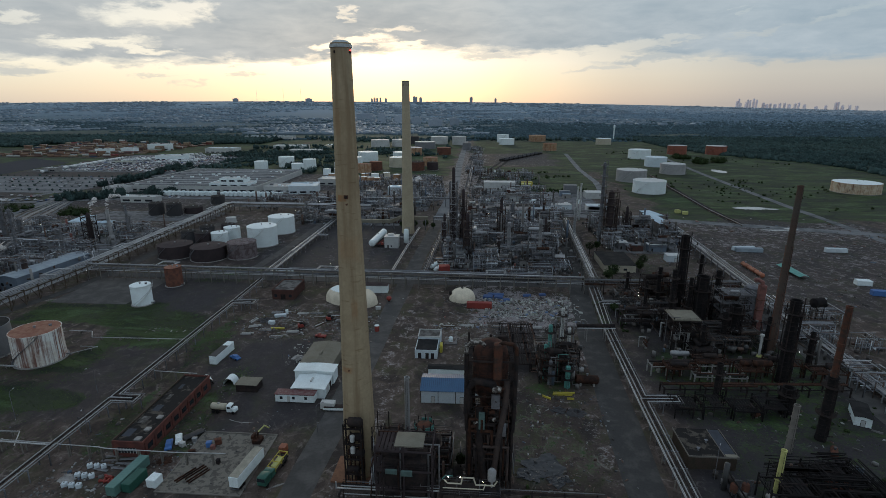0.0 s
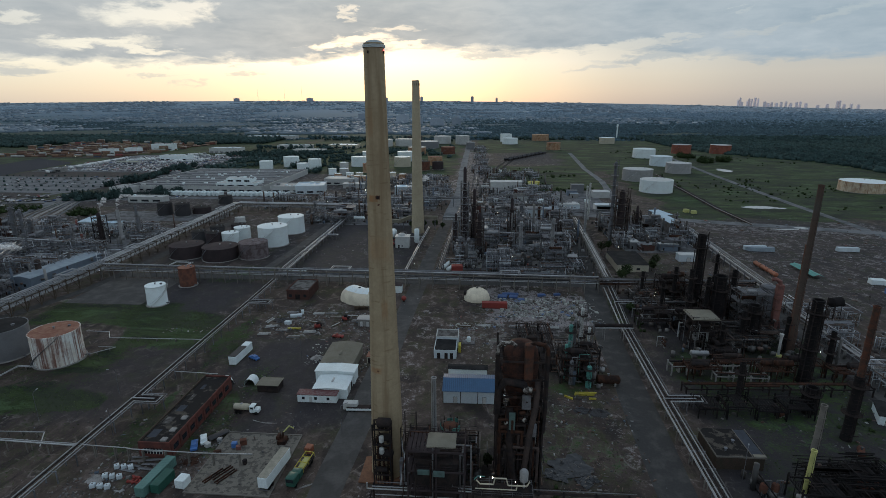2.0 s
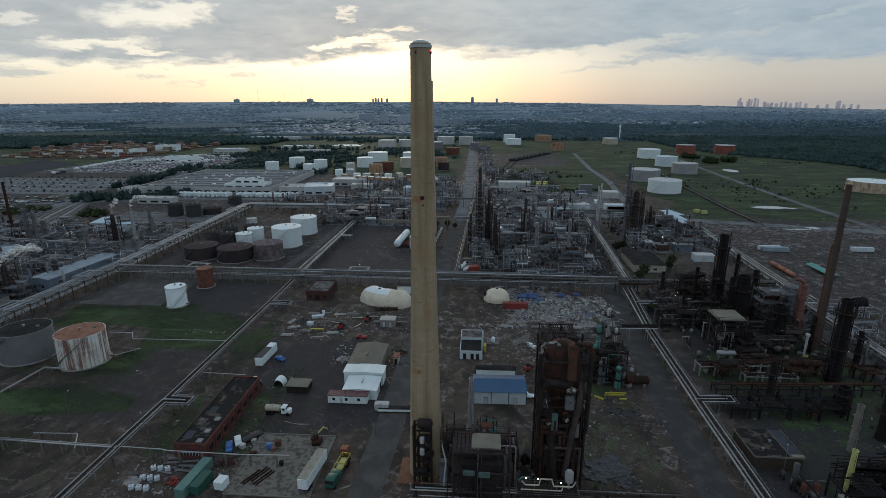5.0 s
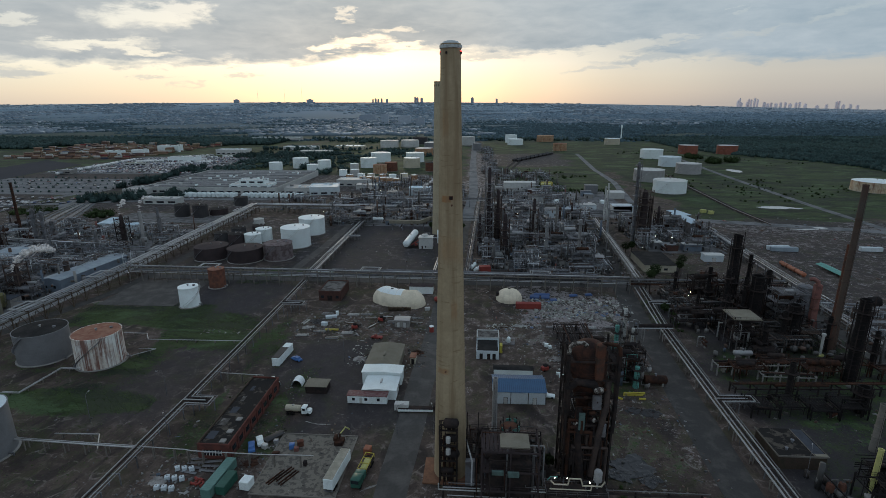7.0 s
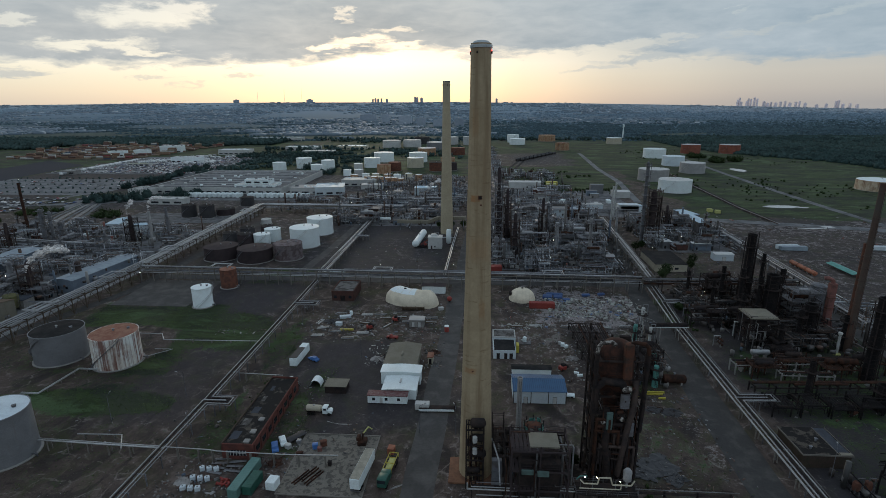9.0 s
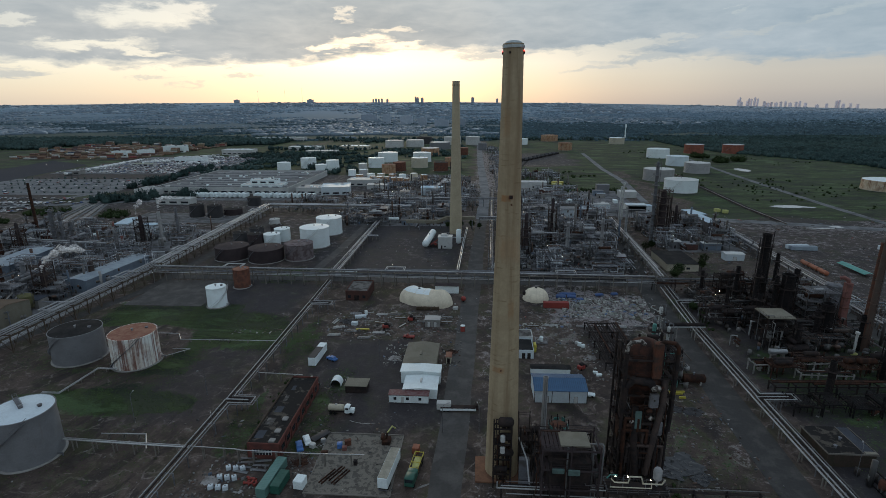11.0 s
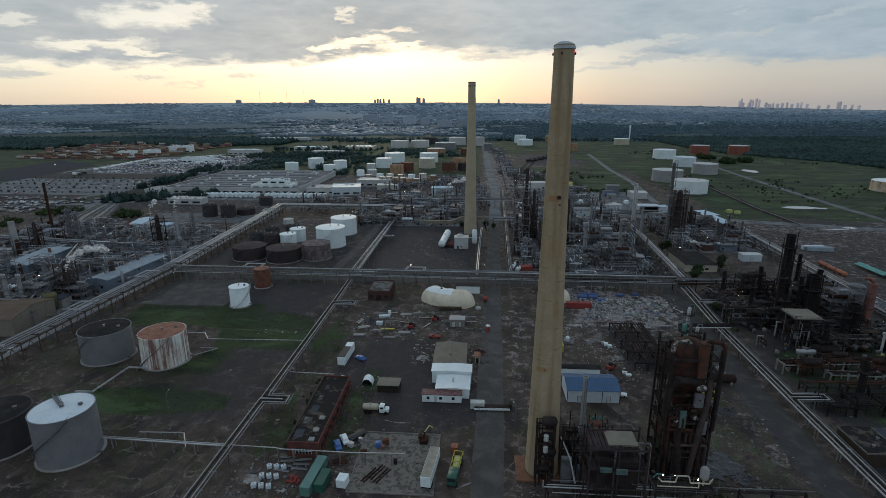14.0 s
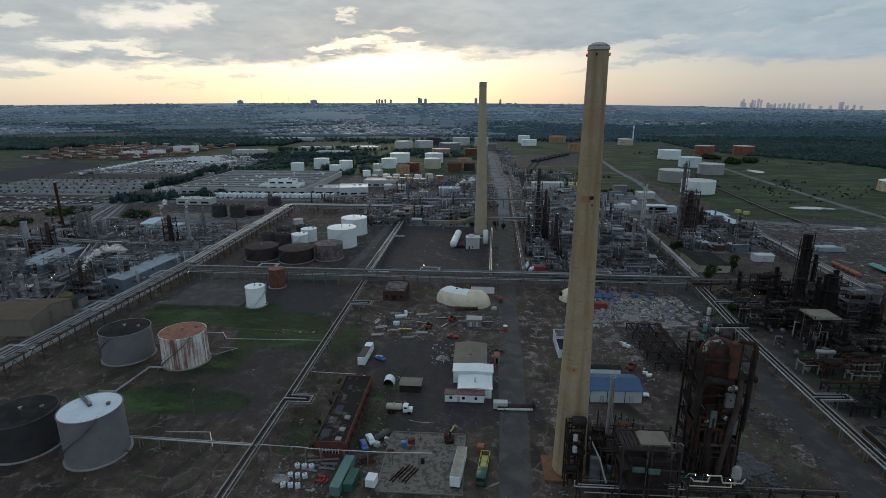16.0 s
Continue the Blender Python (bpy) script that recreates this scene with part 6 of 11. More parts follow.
# single columns and stacks that stand out
lattice_tower(86.6, 350, 8.6, 36, 2.4, 36.6, "broad rusty lattice tower round a thick process column", BROWN_STEEL, 401)
column(80.4, 349, 1.15, 55, STEEL_MID, "tall slim grey column with many ring platforms beside a rusty tower", 8)
lattice_tower(92, 363, 6.4, 27, 1.8, 28, "rusty lattice tower behind a broader one", BROWN_STEEL, 412)
lattice_tower(-17.5, 324, 4.6, 44, 1.3, 54, "tall slim rusty lattice tower beside the road", STEEL_MID, 402)
lattice_tower(-11.5, 333, 4.4, 33, 1.2, 39, "slim rusty lattice tower beside the road", BROWN_STEEL, 403)
lattice_tower(-23, 322, 3.6, 20, 1.0, 25, "low lattice tower beside the road", STEEL_MID, 404)
lattice_tower(-8, 305, 5.0, 24, 1.4, 29, "rusty lattice tower crowded with pipes", BROWN_STEEL, 405)
lattice_tower(14, 352, 5.4, 22, 1.3, 30, "rusty lattice tower crowded with pipes", BROWN_STEEL, 406)
lattice_tower(40, 318, 5.0, 20, 1.2, 24, "dark lattice tower in the process unit", STEEL_DARK, 407)
lattice_tower(104, 372, 5.0, 17, 1.2, 22, "dark lattice tower in the process unit", STEEL_DARK, 408)
lattice_tower(-330, 300, 5.0, 17, 1.3, 21, "rusty lattice tower in the western unit", BROWN_STEEL, 409)
lattice_tower(-262, 322, 6.0, 19, 1.6, 22, "dark lattice tower in the western unit", STEEL_DARK, 410)
lattice_tower(-250, 226, 6.4, 17, 1.5, 19, "rusty lattice tower under a steam plume", BROWN_STEEL, 411)
column(28.5, 328, 0.9, 19, STEEL_PALE, "slim pale process column", 2)
column(34, 292, 1.0, 29, STEEL_PALE, "slim pale process column", 3)
column(17, 305, 1.2, 24, STEEL_PALE, "slim pale process column", 3)
flue(77.5, 420, 0.8, 28, PALE_GREY, "slim pale grey metal stack")
flue(80.5, 424, 0.8, 30, PALE_GREY, "slim pale grey metal stack")
flue(64, 352, 0.9, 24, STEEL_PALE, "slim pale metal stack")
flue(-254, 330, 1.2, 22.5, MID_TANK, "pale grey metal stack on a wide base", 1.8)
flue(-246.5, 338, 1.0, 24, STEEL_MID, "slim pale metal stack", 1.4)
flue(-362, 350, 1.0, 38.5, RUST_STEEL, "tall thin dark metal stack")
flue(-354, 309, 2.2, 19, MID_TANK, "short wide grey stack")
column(-331, 329, 1.4, 24, STEEL_MID, "tall process column in the western unit", 5)
column(-326.5, 331, 1.1, 22, STEEL_MID, "tall slim process column in the western unit", 5)
column(-312, 322, 1.5, 17, STEEL_MID, "dark process column in the western unit", 4)
column(-262, 205, 1.0, 19, STEEL_PALE, "slim pale process column", 3)
column(-258, 208, 1.0, 18, STEEL_PALE, "slim pale process column", 3)
standing_vessel(-247, 210, 3.4, 8.0, MOSS_YELLOW, "squat faded yellow vessel among pipes")
# dark burnt unit on the east
column(88.5, 225, 1.9, 37, STEEL_DARK, "thick soot-black column beside the pale rack", 2, steel=STEEL_DARK)
column(92.4, 211.5, 2.6, 23, STEEL_DARK, "fat soot-black tower", 1, steel=STEEL_DARK)
column(103.3, 167, 1.8, 30, STEEL_DARK, "tall soot-black tower over green weeds", 2, steel=STEEL_DARK)
column(98.6, 194.5, 2.2, 17, STEEL_DARK, "soot-black tower", 2, steel=STEEL_DARK)
column(82.5, 216, 1.0, 24, STEEL_DARK, "thin soot-black column", 2, steel=STEEL_DARK)
column(78, 204, 0.9, 17, STEEL_DARK, "thin soot-black column", 2, steel=STEEL_DARK)
column(76, 154, 0.9, 13, STEEL_DARK, "thin soot-black column", 1, steel=STEEL_DARK)
flue(110.6, 188.6, 1.15, 64.5, WEATHERED_STACK, "tall thin weathered metal stack, rust below and grey above", 1.2, rings=9)
flue(113.8, 194.0, 1.5, 41.4, STACK_RUST, "rust-red metal stack with a ragged top", 1.15, rings=5)
flue(97, 135, 0.95, 40.5, STACK_RUST, "rust-red metal stack rising from a sooty tower", 1.0, rings=6)
column(97, 135, 1.3, 20, STEEL_DARK, "sooty tower round the foot of a stack", 2, steel=STEEL_DARK)
steel_frame(108, 216, 13, 9, 15, 4, "weathered lattice structure among burnt columns", STEEL_MID, 72, busy=12, pipe_mats=(PIPE_DULL, STEEL_DARK, RUST_STEEL))
steel_frame(84, 240, 14, 8, 12, 3, "dark steel structure carrying pipes", STEEL_DARK, 73, busy=12, pipe_mats=(PIPE_DULL, STEEL_DARK, RUST_STEEL))
hop = thing("soot_hopper", 140.7, 213, "soot-black drum on thin dark legs", "hopper", rz=20)
part("drum", Shape().drum((-2.6, 0, 12.2), (2.2, 0, 12.2), 2.0, 16), SOOT, hop)
part("spout", Shape().tube((1.6, 0, 12.6), (4.4, 0, 10.4), 0.9, 10), SOOT, hop)
for lx in (-2.2, 2.0):
    for ly in (-1.5, 1.5):
        part("leg", Shape().tube((lx, ly, -0.1), (lx, ly * 0.8, 11.6), 0.14, 5), STEEL_DARK, hop)
for z in (4.0, 8.0):
    part("brace", Shape().run([(-2.2, -1.5, z), (2.0, -1.5, z), (2.0, 1.5, z), (-2.2, 1.5, z), (-2.2, -1.5, z)], 0.08, 4), STEEL_DARK, hop)
flue(84.9, 128.8, 0.9, 14.4, CONCRETE_POST, "short dull metal stack", 1.1)
flue(73.1, 112.3, 0.68, 12.1, PALE_YELLOW, "short yellow pipe stack", 1.0, rings=1)
standing_vessel(118, 222, 3.2, 16, STEEL_MID, "large dull banded reactor vessel")
steel_frame(78.3, 192.6, 10, 10, 13, 3, "dark steel structure with a pale flat roof", STEEL_DARK, 71, busy=10, crowned=False)
cab = thing("roof_slab", 78.3, 192.6, "pale concrete roof slab on a dark steel structure", "roof slab", z=13.0)
part("slab", Shape().chamfered(-5.2, -5.2, 0.05, 5.2, 5.2, 0.4, 0.06), TAN_ROOF, cab)
drum_vessel(73, 178, 4.2, 6, 1.0, STEEL_PALE, "small bright lying drum on a dark stand")
for k in range(5):
    steel_frame(70 + 12 * k, 168 + (k % 2) * 5, 11, 5, 4.6, 1, "low rusted steel frame standing in weeds", RUST_STEEL, 90 + k, busy=6, pipe_mats=(RUST_STEEL, STEEL_DARK))
for k in range(3):
    steel_frame(73 + 13 * k, 108 + (k % 2) * 6, 11, 6, 5.5, 1, "low sooty steel frame carrying pipes", SOOT, 110 + k, busy=5, crowned=False, pipe_mats=(SOOT, STEEL_DARK, SOOT))
for k in range(4):
    steel_frame(63.5 + 8.6 * k, 146 + (k % 2), 8.4, 7, 3.4 + 0.5 * (k % 2), 1, "low sooty steel frame in dark weeds", SOOT, 130 + k, busy=7, crowned=False, pipe_mats=(SOOT, STEEL_DARK, STEEL_DARK))
column(94.5, 148.5, 1.7, 8.5, STEEL_DARK, "short soot-black tower among low frames", 1, steel=STEEL_DARK)
for cx, cy, cr, ch in ((88, 212, 0.8, 22), (82, 232, 0.9, 20), (108, 232, 1.2, 19), (72, 218, 0.7, 18), (94, 192, 1.0, 15), (110, 190, 1.4, 14), (84, 186, 0.7, 12), (103, 240, 0.8, 24), (118, 178, 0.8, 14), (70, 240, 0.8, 15)):
    column(cx, cy, cr, ch, STEEL_DARK, "thin soot-black column in the burnt unit", 2, steel=STEEL_DARK)


# ---- plant beside the main chimney ----
def reactor_unit(x, y):
    """Burnt catalytic reactor: a bulbous rusty vessel packed in a tall sooty frame."""
    t = thing("reactor_tower", x, y, "tall burnt reactor tower, rusty vessel in a sooty frame", "reactor tower")
    W, D = 5.3, 4.8
    part("vessel", Shape().lathe([(1.2, 18.5), (1.8, 20), (2.3, 23), (3.4, 26), (4.1, 28.5), (4.25, 31), (4.25, 34.5), (3.9, 36.6), (2.8, 38.2), (1.4, 38.9), (0.2, 39.1)], 28), VESSEL_RUST, t, "bulbous rusted vessel")
    for z in (28.6, 34.6):
        part("seam", Shape().lathe([(4.2, z), (4.36, z + 0.04), (4.36, z + 0.24), (4.2, z + 0.28)], 28, closed=False), RUST_STEEL, t)
    part("regenerator", Shape().lathe([(0.6, 2.5), (2.6, 4.5), (3.6, 7), (3.6, 16), (2.8, 18.5), (1.2, 19.8), (0.5, 20)], 22, 0.4, -0.6), STEEL_DARK, t, "soot-black lower vessel")
    part("hot_duct", Shape().chamfered(0.5, -5.3, 31.5, 2.5, -3.4, 40.2, 0.25), STACK_RUST, t, "rust-red square duct")
    part("hot_duct", Shape().chamfered(0.7, -5.1, 25.0, 2.2, -3.5, 31.5, 0.25), RUST_STEEL, t)
    part("transfer_line", Shape().run([(-5.4, -4.4, 22.0), (-5.2, -4.8, 29.0), (-3.6, -5.2, 31.0), (0.4, -5.4, 30.4), (1.4, -5.2, 28.4)], 0.85, 12), STEEL_DARK, t, "fat sooty pipe")
    part("transfer_line", Shape().run([(3.8, -4.2, 31), (3.4, -5.4, 25), (2.2, -5.6, 17), (1.2, -5.2, 6)], 0.75, 10), BROWN_STEEL, t)
    part("transfer_line", Shape().run([(-2.6, -4.8, 24), (-2.4, -5.4, 15), (-1.2, -5.4, 5)], 0.9, 10), STEEL_DARK, t)
    part("valve", Shape().drum((0.6, -5.9, 29.4), (2.2, -5.9, 29.4), 0.75, 12), SCORCHED, t, "scorched pale valve body")
    part("hopper", Shape().chamfered(0.2, -6.3, 24.6, 2.2, -5.4, 28.0, 0.12), STEEL_MID, t, "grey steel casing")
    part("teal_panel", Shape().chamfered(-2.6, -6.2, 19.0, -1.2, -5.7, 23.4, 0.08), TEAL_DULL, t, "dull verdigris panel")
    part("teal_panel", Shape().chamfered(2.7, -6.0, 17.2, 3.8, -5.5, 20.6, 0.08), STEEL_MID, t)
    for px, py, ph in ((-W, -D, 38.5), (W, -D, 38.5), (-W, D, 38.5), (W, D, 38.5), (-W, 0, 38), (W, 0, 38), (0, D, 38), (-2.4, -5.6, 17), (2.8, -5.6, 17)):
        part("post", Shape().chamfered(px - 0.24, py - 0.24, -0.2, px + 0.24, py + 0.24, ph, 0.05), STEEL_DARK, t, smooth=False)
    for z in (4.5, 9, 13.5, 18, 22.5, 27, 31.5, 36):
        for yy in (-D, D):
            part("beam", Shape().box(-W - 0.1, yy - 0.16, z - 0.45, W + 0.1, yy + 0.16, z - 0.05), STEEL_DARK, t, smooth=False)
        for xx in (-W, W):
            part("beam", Shape().box(xx - 0.16, -D - 0.1, z - 0.4, xx + 0.16, D + 0.1, z - 0.1), STEEL_DARK, t, smooth=False)
        g = Shape()
        for i in range(12):
            a = -W + i * 0.9
            g.box(a, 3.6, z - 0.05, a + 0.72, D, z)
            if z < 24:
                g.box(a, -D, z - 0.05, a + 0.72, -3.7, z)
        for i in range(10):
            b = -D + 0.2 + i * 0.95
            g.box(-W, b, z - 0.04, -4.3, b + 0.8, z).box(4.3, b, z - 0.04, W, b + 0.8, z)
        gr = part("grating", g, STEEL_DARK, t, smooth=False)
        rl = Shape()
        railing(rl, -W - 0.2, -D - 0.2, W + 0.2, D + 0.2, z)
        part("guard_rail", rl, STEEL_DARK, gr)
    # dark sheets added to make the lower frame look filled and dark inside
    rng = random.Random(5)
    for side, xx in ((-1, -W - 0.12), (1, W + 0.06)):
        for k in range(7):
            z = 1.5 + 3.1 * k
            y0 = rng.uniform(-4.6, -1.0)
            part("cladding", Shape().box(xx, y0, z, xx + 0.06, y0 + rng.uniform(2.0, 4.4), z + rng.uniform(2.0, 3.3)), rng.choice((STEEL_DARK, RUST_STEEL)), t, smooth=False)
    for k in range(9):
        xx, z = rng.uniform(-4.8, 3.0), 2.0 + 2.0 * k
        part("cladding", Shape().box(xx, 4.9, z, xx + rng.uniform(1.6, 3.6), 4.96, z + rng.uniform(1.6, 3.0)), STEEL_DARK, t, smooth=False)
    # two outer risers with pale gooseneck heads
    for s in (-1, 1):
        rz_ = part("riser", Shape().run([(s * 5.4, -5.2, 18.0), (s * 5.6, -5.2, 24.0), (s * 5.7, -5.2, 38.0)], 0.42, 10), STEEL_DARK, t)
        part("gooseneck", Shape().run([(s * 5.7, -5.2, 37.8), (s * 5.5, -5.2, 39.4), (s * 4.8, -5.1, 40.3), (s * 2.6, -4.8, 40.5), (s * 1.6, -4.2, 39.6)], 0.46, 10), SCORCHED if s < 0 else RUST_STEEL, rz_, "scorched gooseneck")
    # dark boxes added as a core that blocks the view through the frame
    for k in range(26):
        z = 2.5 + 1.35 * k
        back = z > 24
        xx, yy = rng.uniform(-5.0, 2.6), rng.choice((2.2, 3.4)) if back else rng.choice((-5.0, -4.3, -4.3, 2.4))
        part("casing", Shape().chamfered(xx, yy, z, xx + rng.uniform(1.2, 2.6), yy + rng.uniform(0.7, 1.3), z + rng.uniform(1.4, 3.0), 0.12), rng.choice((STEEL_DARK, STEEL_DARK, RUST_STEEL)), t)
    for k in range(40):
        a, b = rng.uniform(-5, 5), rng.choice((-5.6, -5.2, -4.9, 3.0, 4.2))
        z0 = rng.uniform(1, 16) if b < 0 else rng.uniform(1, 20)
        z1 = rng.uniform(10, 25) if b < 0 else rng.uniform(18, 37)
        c, d = rng.uniform(-5, 5), b + rng.uniform(-0.5, 0.5)
        part("pipe", Shape().run([(a, b, z0), (a, b, z1), (c, b, z1), (c, d, z1), (c, d, max(1, z1 - rng.uniform(3, 10)))], rng.choice((0.12, 0.18, 0.26, 0.36)), 6), rng.choice((STEEL_DARK, STEEL_DARK, STEEL_DARK, RUST_STEEL, BROWN_STEEL)), t)
    for k in range(8):
        a, z = rng.uniform(-4.6, 3.2), rng.uniform(18, 30)
        part("small_drum", Shape().drum((a, -5.9, z), (a + rng.uniform(0.5, 1.2), -5.7, z + 0.2), rng.uniform(0.3, 0.55), 10), rng.choice((RUST_STEEL, RUST_STEEL, SCORCHED)), t)
    return t


reactor_unit(2.5, 111.4)
near = steel_frame(-16.2, 98.6, 12.4, 7.4, 20, 4, "sooty steel boiler structure with a tan roof panel", BROWN_TANK, 201, busy=22, crowned=False, vessel=STEEL_DARK, pipe_mats=(STEEL_DARK, RUST_STEEL, STEEL_DARK, PIPE_DULL))
part("roof_panel", Shape().chamfered(-2.2, -2.6, 20.05, 4.2, 2.6, 20.4, 0.08), TAN_ROOF, near, "tan flat roof panel")
part("teal_casing", Shape().chamfered(-4.0, -4.3, 14.4, -1.4, -3.8, 15.5, 0.1), TEAL_DULL, near, "verdigris casing")
part("teal_casing", Shape().chamfered(-0.6, -4.4, 14.1, 1.9, -3.9, 15.4, 0.1), TEAL_DULL, near, "verdigris casing")
part("boiler", Shape().chamfered(-4.6, -2.8, 0, 4.8, 2.8, 16.5, 0.4), STEEL_DARK, near)
tower = steel_frame(-30.4, 107.4, 4.2, 2.2, 17.0, 4, "narrow sooty steel tower against the chimney", STEEL_DARK, 202, busy=6, vessel=STEEL_DARK, pipe_mats=(STEEL_DARK, RUST_STEEL))
for z in (9.6, 12.8):
    part("white_drum", Shape().drum((0, -1.0, z + 0.6), (0, -1.0, z + 2.0), 0.6, 12), PALE_GREY, tower, "pale grey drum")
stairs = thing("stair_tower", -24.6, 112.0, "sooty zigzag stair tower with corrugated chute", "stair tower")
s = Shape()
for fl in range(4):
    for k in range(14):
        u = k / 14
        yy = -3 + 6 * (u if fl % 2 == 0 else 1 - u)
        s.box(-1.2 + 1.3 * (fl % 2), yy, fl * 3.6 + 3.6 * u, 0.0 + 1.3 * (fl % 2), yy + 0.4, fl * 3.6 + 3.6 * u + 0.08)
part("treads", s, STEEL_DARK, stairs, smooth=False)
for px in (-1.4, 1.5):
    for py in (-3.4, 3.6):
        part("post", Shape().box(px - 0.12, py - 0.12, -0.1, px + 0.12, py + 0.12, 16), STEEL_DARK, stairs, smooth=False)
rl = Shape()
for z in (3.6, 7.2, 10.8, 14.4):
    railing(rl, -1.4, -3.4, 1.5, 3.6, z)
part("guard_rail", rl, STEEL_DARK, stairs)
part("chute", Shape().add([(-1.6, -5.5, 1), (0.9, -5.5, 1), (0.9, -3.9, 1), (-1.6, -3.9, 1), (-1.6, -5.3, 8), (0.9, -5.3, 8), (0.9, -3.9, 8), (-1.6, -3.9, 8)], [(0, 1, 5, 4), (1, 2, 6, 5), (2, 3, 7, 6), (3, 0, 4, 7), (4, 5, 6, 7)]).box(-1.7, -5.6, 3, 1.0, -5.5, 3.2).box(-1.7, -5.6, 5, 1.0, -5.5, 5.2), STEEL_MID, stairs)
flue(-18.9, 120.0, 0.75, 23.5, MID_TANK, "dull grey metal vent stack", 1.0, rings=1)
furnace = thing("furnace", -14.6, 121.5, "rusty furnace with a peeling verdigris crown", "furnace")
part("casing", Shape().lathe([(2.3, -0.2), (2.3, 7.6), (2.6, 8.0)], 16), STACK_RUST, furnace)
part("crown", Shape().lathe([(2.45, 7.4), (2.55, 7.9), (2.2, 8.4), (1.2, 8.8), (0.1, 8.9)], 16), STACK_RUST, furnace, "rusted crown")
rng_f = random.Random(8)
for k in range(9):
    a0_, a1_ = 0.7 * k, 0.7 * k + rng_f.uniform(0.4, 0.66)
    z0_, z1_, lift = 8.0 - rng_f.uniform(0.0, 1.0), rng_f.uniform(8.7, 9.4), rng_f.uniform(0.05, 0.4)
    ring_ = [(q * math.cos(a), q * math.sin(a), z) for q, z in ((2.7, z0_), (2.4 + lift, z1_), (2.3 + lift, z1_), (2.6, z0_)) for a in (a0_, a1_)]
    part("peeling_plate", Shape().add(ring_, [(0, 1, 3, 2), (2, 3, 5, 4), (4, 5, 7, 6), (6, 7, 1, 0), (0, 2, 4, 6), (1, 7, 5, 3)]), TEAL if k % 3 else SCORCHED, furnace, "peeling verdigris plate")
for k in range(8):
    a = 2 * math.pi * k / 8
    part("stay", Shape().box(-0.12, -0.12, 0, 0.12, 0.12, 10), STEEL_DARK, furnace, at=(2.55 * math.cos(a), 2.55 * math.sin(a), 0))
steel_frame(-10.5, 113.5, 7, 7, 9, 2, "low sooty frame crowded with pipes", STEEL_DARK, 203, busy=10, pipe_mats=(STEEL_DARK, RUST_STEEL, PIPE_DULL))
steel_frame(-23, 119, 5, 6, 7, 2, "low sooty frame crowded with pipes", STEEL_DARK, 204, busy=8, pipe_mats=(STEEL_DARK, RUST_STEEL, PIPE_DULL))
# high pipe bridge in front
bridge = thing("pipe_bridge", 0, 96.0, "pale pipes on a dark bridge with bent loops and lamps", "pipe bridge")
for k, (zz, yy, rr) in enumerate(((8.2, 0.6, 0.16), (8.2, 1.4, 0.13), (7.6, -0.4, 0.12), (8.9, 2.0, 0.1))):
    part("pipe", Shape().run([(-32 + k, yy, zz + 1.6 * (k == 0)), (-32 + k, yy, zz), (-18, yy, zz), (-14, yy, zz + 0.5), (-6, yy, zz + 0.5)] if k < 2 else [(-30, yy, zz), (28, yy, zz)], rr, 8), PIPE if k < 3 else PIPE_DULL, bridge)
part("loop_pipe", Shape().run([(-7.4, -1, 13.2), (-6.6, -1, 12.3), (-3.7, -1, 12.3), (-3.4, -1, 13.9), (-1.0, -1, 13.9), (-0.5, -1, 12.2), (3.5, -1, 12.2), (4.1, -1, 13.4)], 0.16, 8), BEIGE_TANK, bridge, "cream insulated pipe with a loop")
part("loop_pipe", Shape().run([(-7.6, -1.4, 11.4), (1.2, -1.4, 11.4), (1.6, -0.4, 12.0)], 0.12, 8), BEIGE_TANK, bridge)
part("loop_pipe", Shape().run([(-7.9, 0.6, 12.0), (-7.2, 0.6, 12.9), (-5.6, 0.6, 12.9)], 0.12, 8), TEAL, bridge, "verdigris pipe")
deck_ = part("platform", Shape().box(-8.4, -2.4, 10.36, 4.8, 1.6, 10.5), STEEL_DARK, bridge, smooth=False)
rl = Shape()
railing(rl, -8.4, -2.4, 4.8, 1.6, 10.5)
part("guard_rail", rl, STEEL_MID, deck_)
for px_ in (-8.0, -1.8, 4.4):
    part("post", Shape().box(px_ - 0.15, -2.2, -0.1, px_ + 0.15, -1.9, 10.4).box(px_ - 0.15, 1.1, -0.1, px_ + 0.15, 1.4, 10.4), STEEL_DARK, bridge, smooth=False)
part("pot", Shape().lathe([(0.9, 12.4), (0.95, 12.6), (0.95, 14.6), (0.6, 15.1), (0.1, 15.2)], 12, 3.0, 0.6).tube((3.0, 0.6, 10.5), (3.0, 0.6, 12.4), 0.25, 6), MID_TANK, bridge, "pale grey pot")
part("loop_pipe", Shape().run([(-24.6, 2.0, 8.4), (-24.6, 9.0, 9.5), (-26.2, 14, 12.0)], 0.2, 8), PIPE, bridge)
for k in range(9):
    px = -31 + k * 7.2
    part("trestle", Shape().box(px - 0.15, -0.9, -0.2, px + 0.15, -0.6, 8.0).box(px - 0.15, 2.6, -0.2, px + 0.15, 2.9, 8.0).box(px - 0.14, -1.1, 7.2, px + 0.14, 3.1, 7.45), STEEL_DARK, bridge, smooth=False)
part("walkway", Shape().box(-31, 2.2, 7.46, 27, 3.0, 7.54).box(-31, 2.98, 8.45, 27, 3.04, 8.53).box(-31, 2.98, 7.95, 27, 3.04, 8.0), STEEL_DARK, bridge, smooth=False)
for lx, lz in ((-7.2, 3.4), (-4.6, 3.4), (0.3, 2.6)):
    floodlight(lx, 95.5, lz, 10.5)

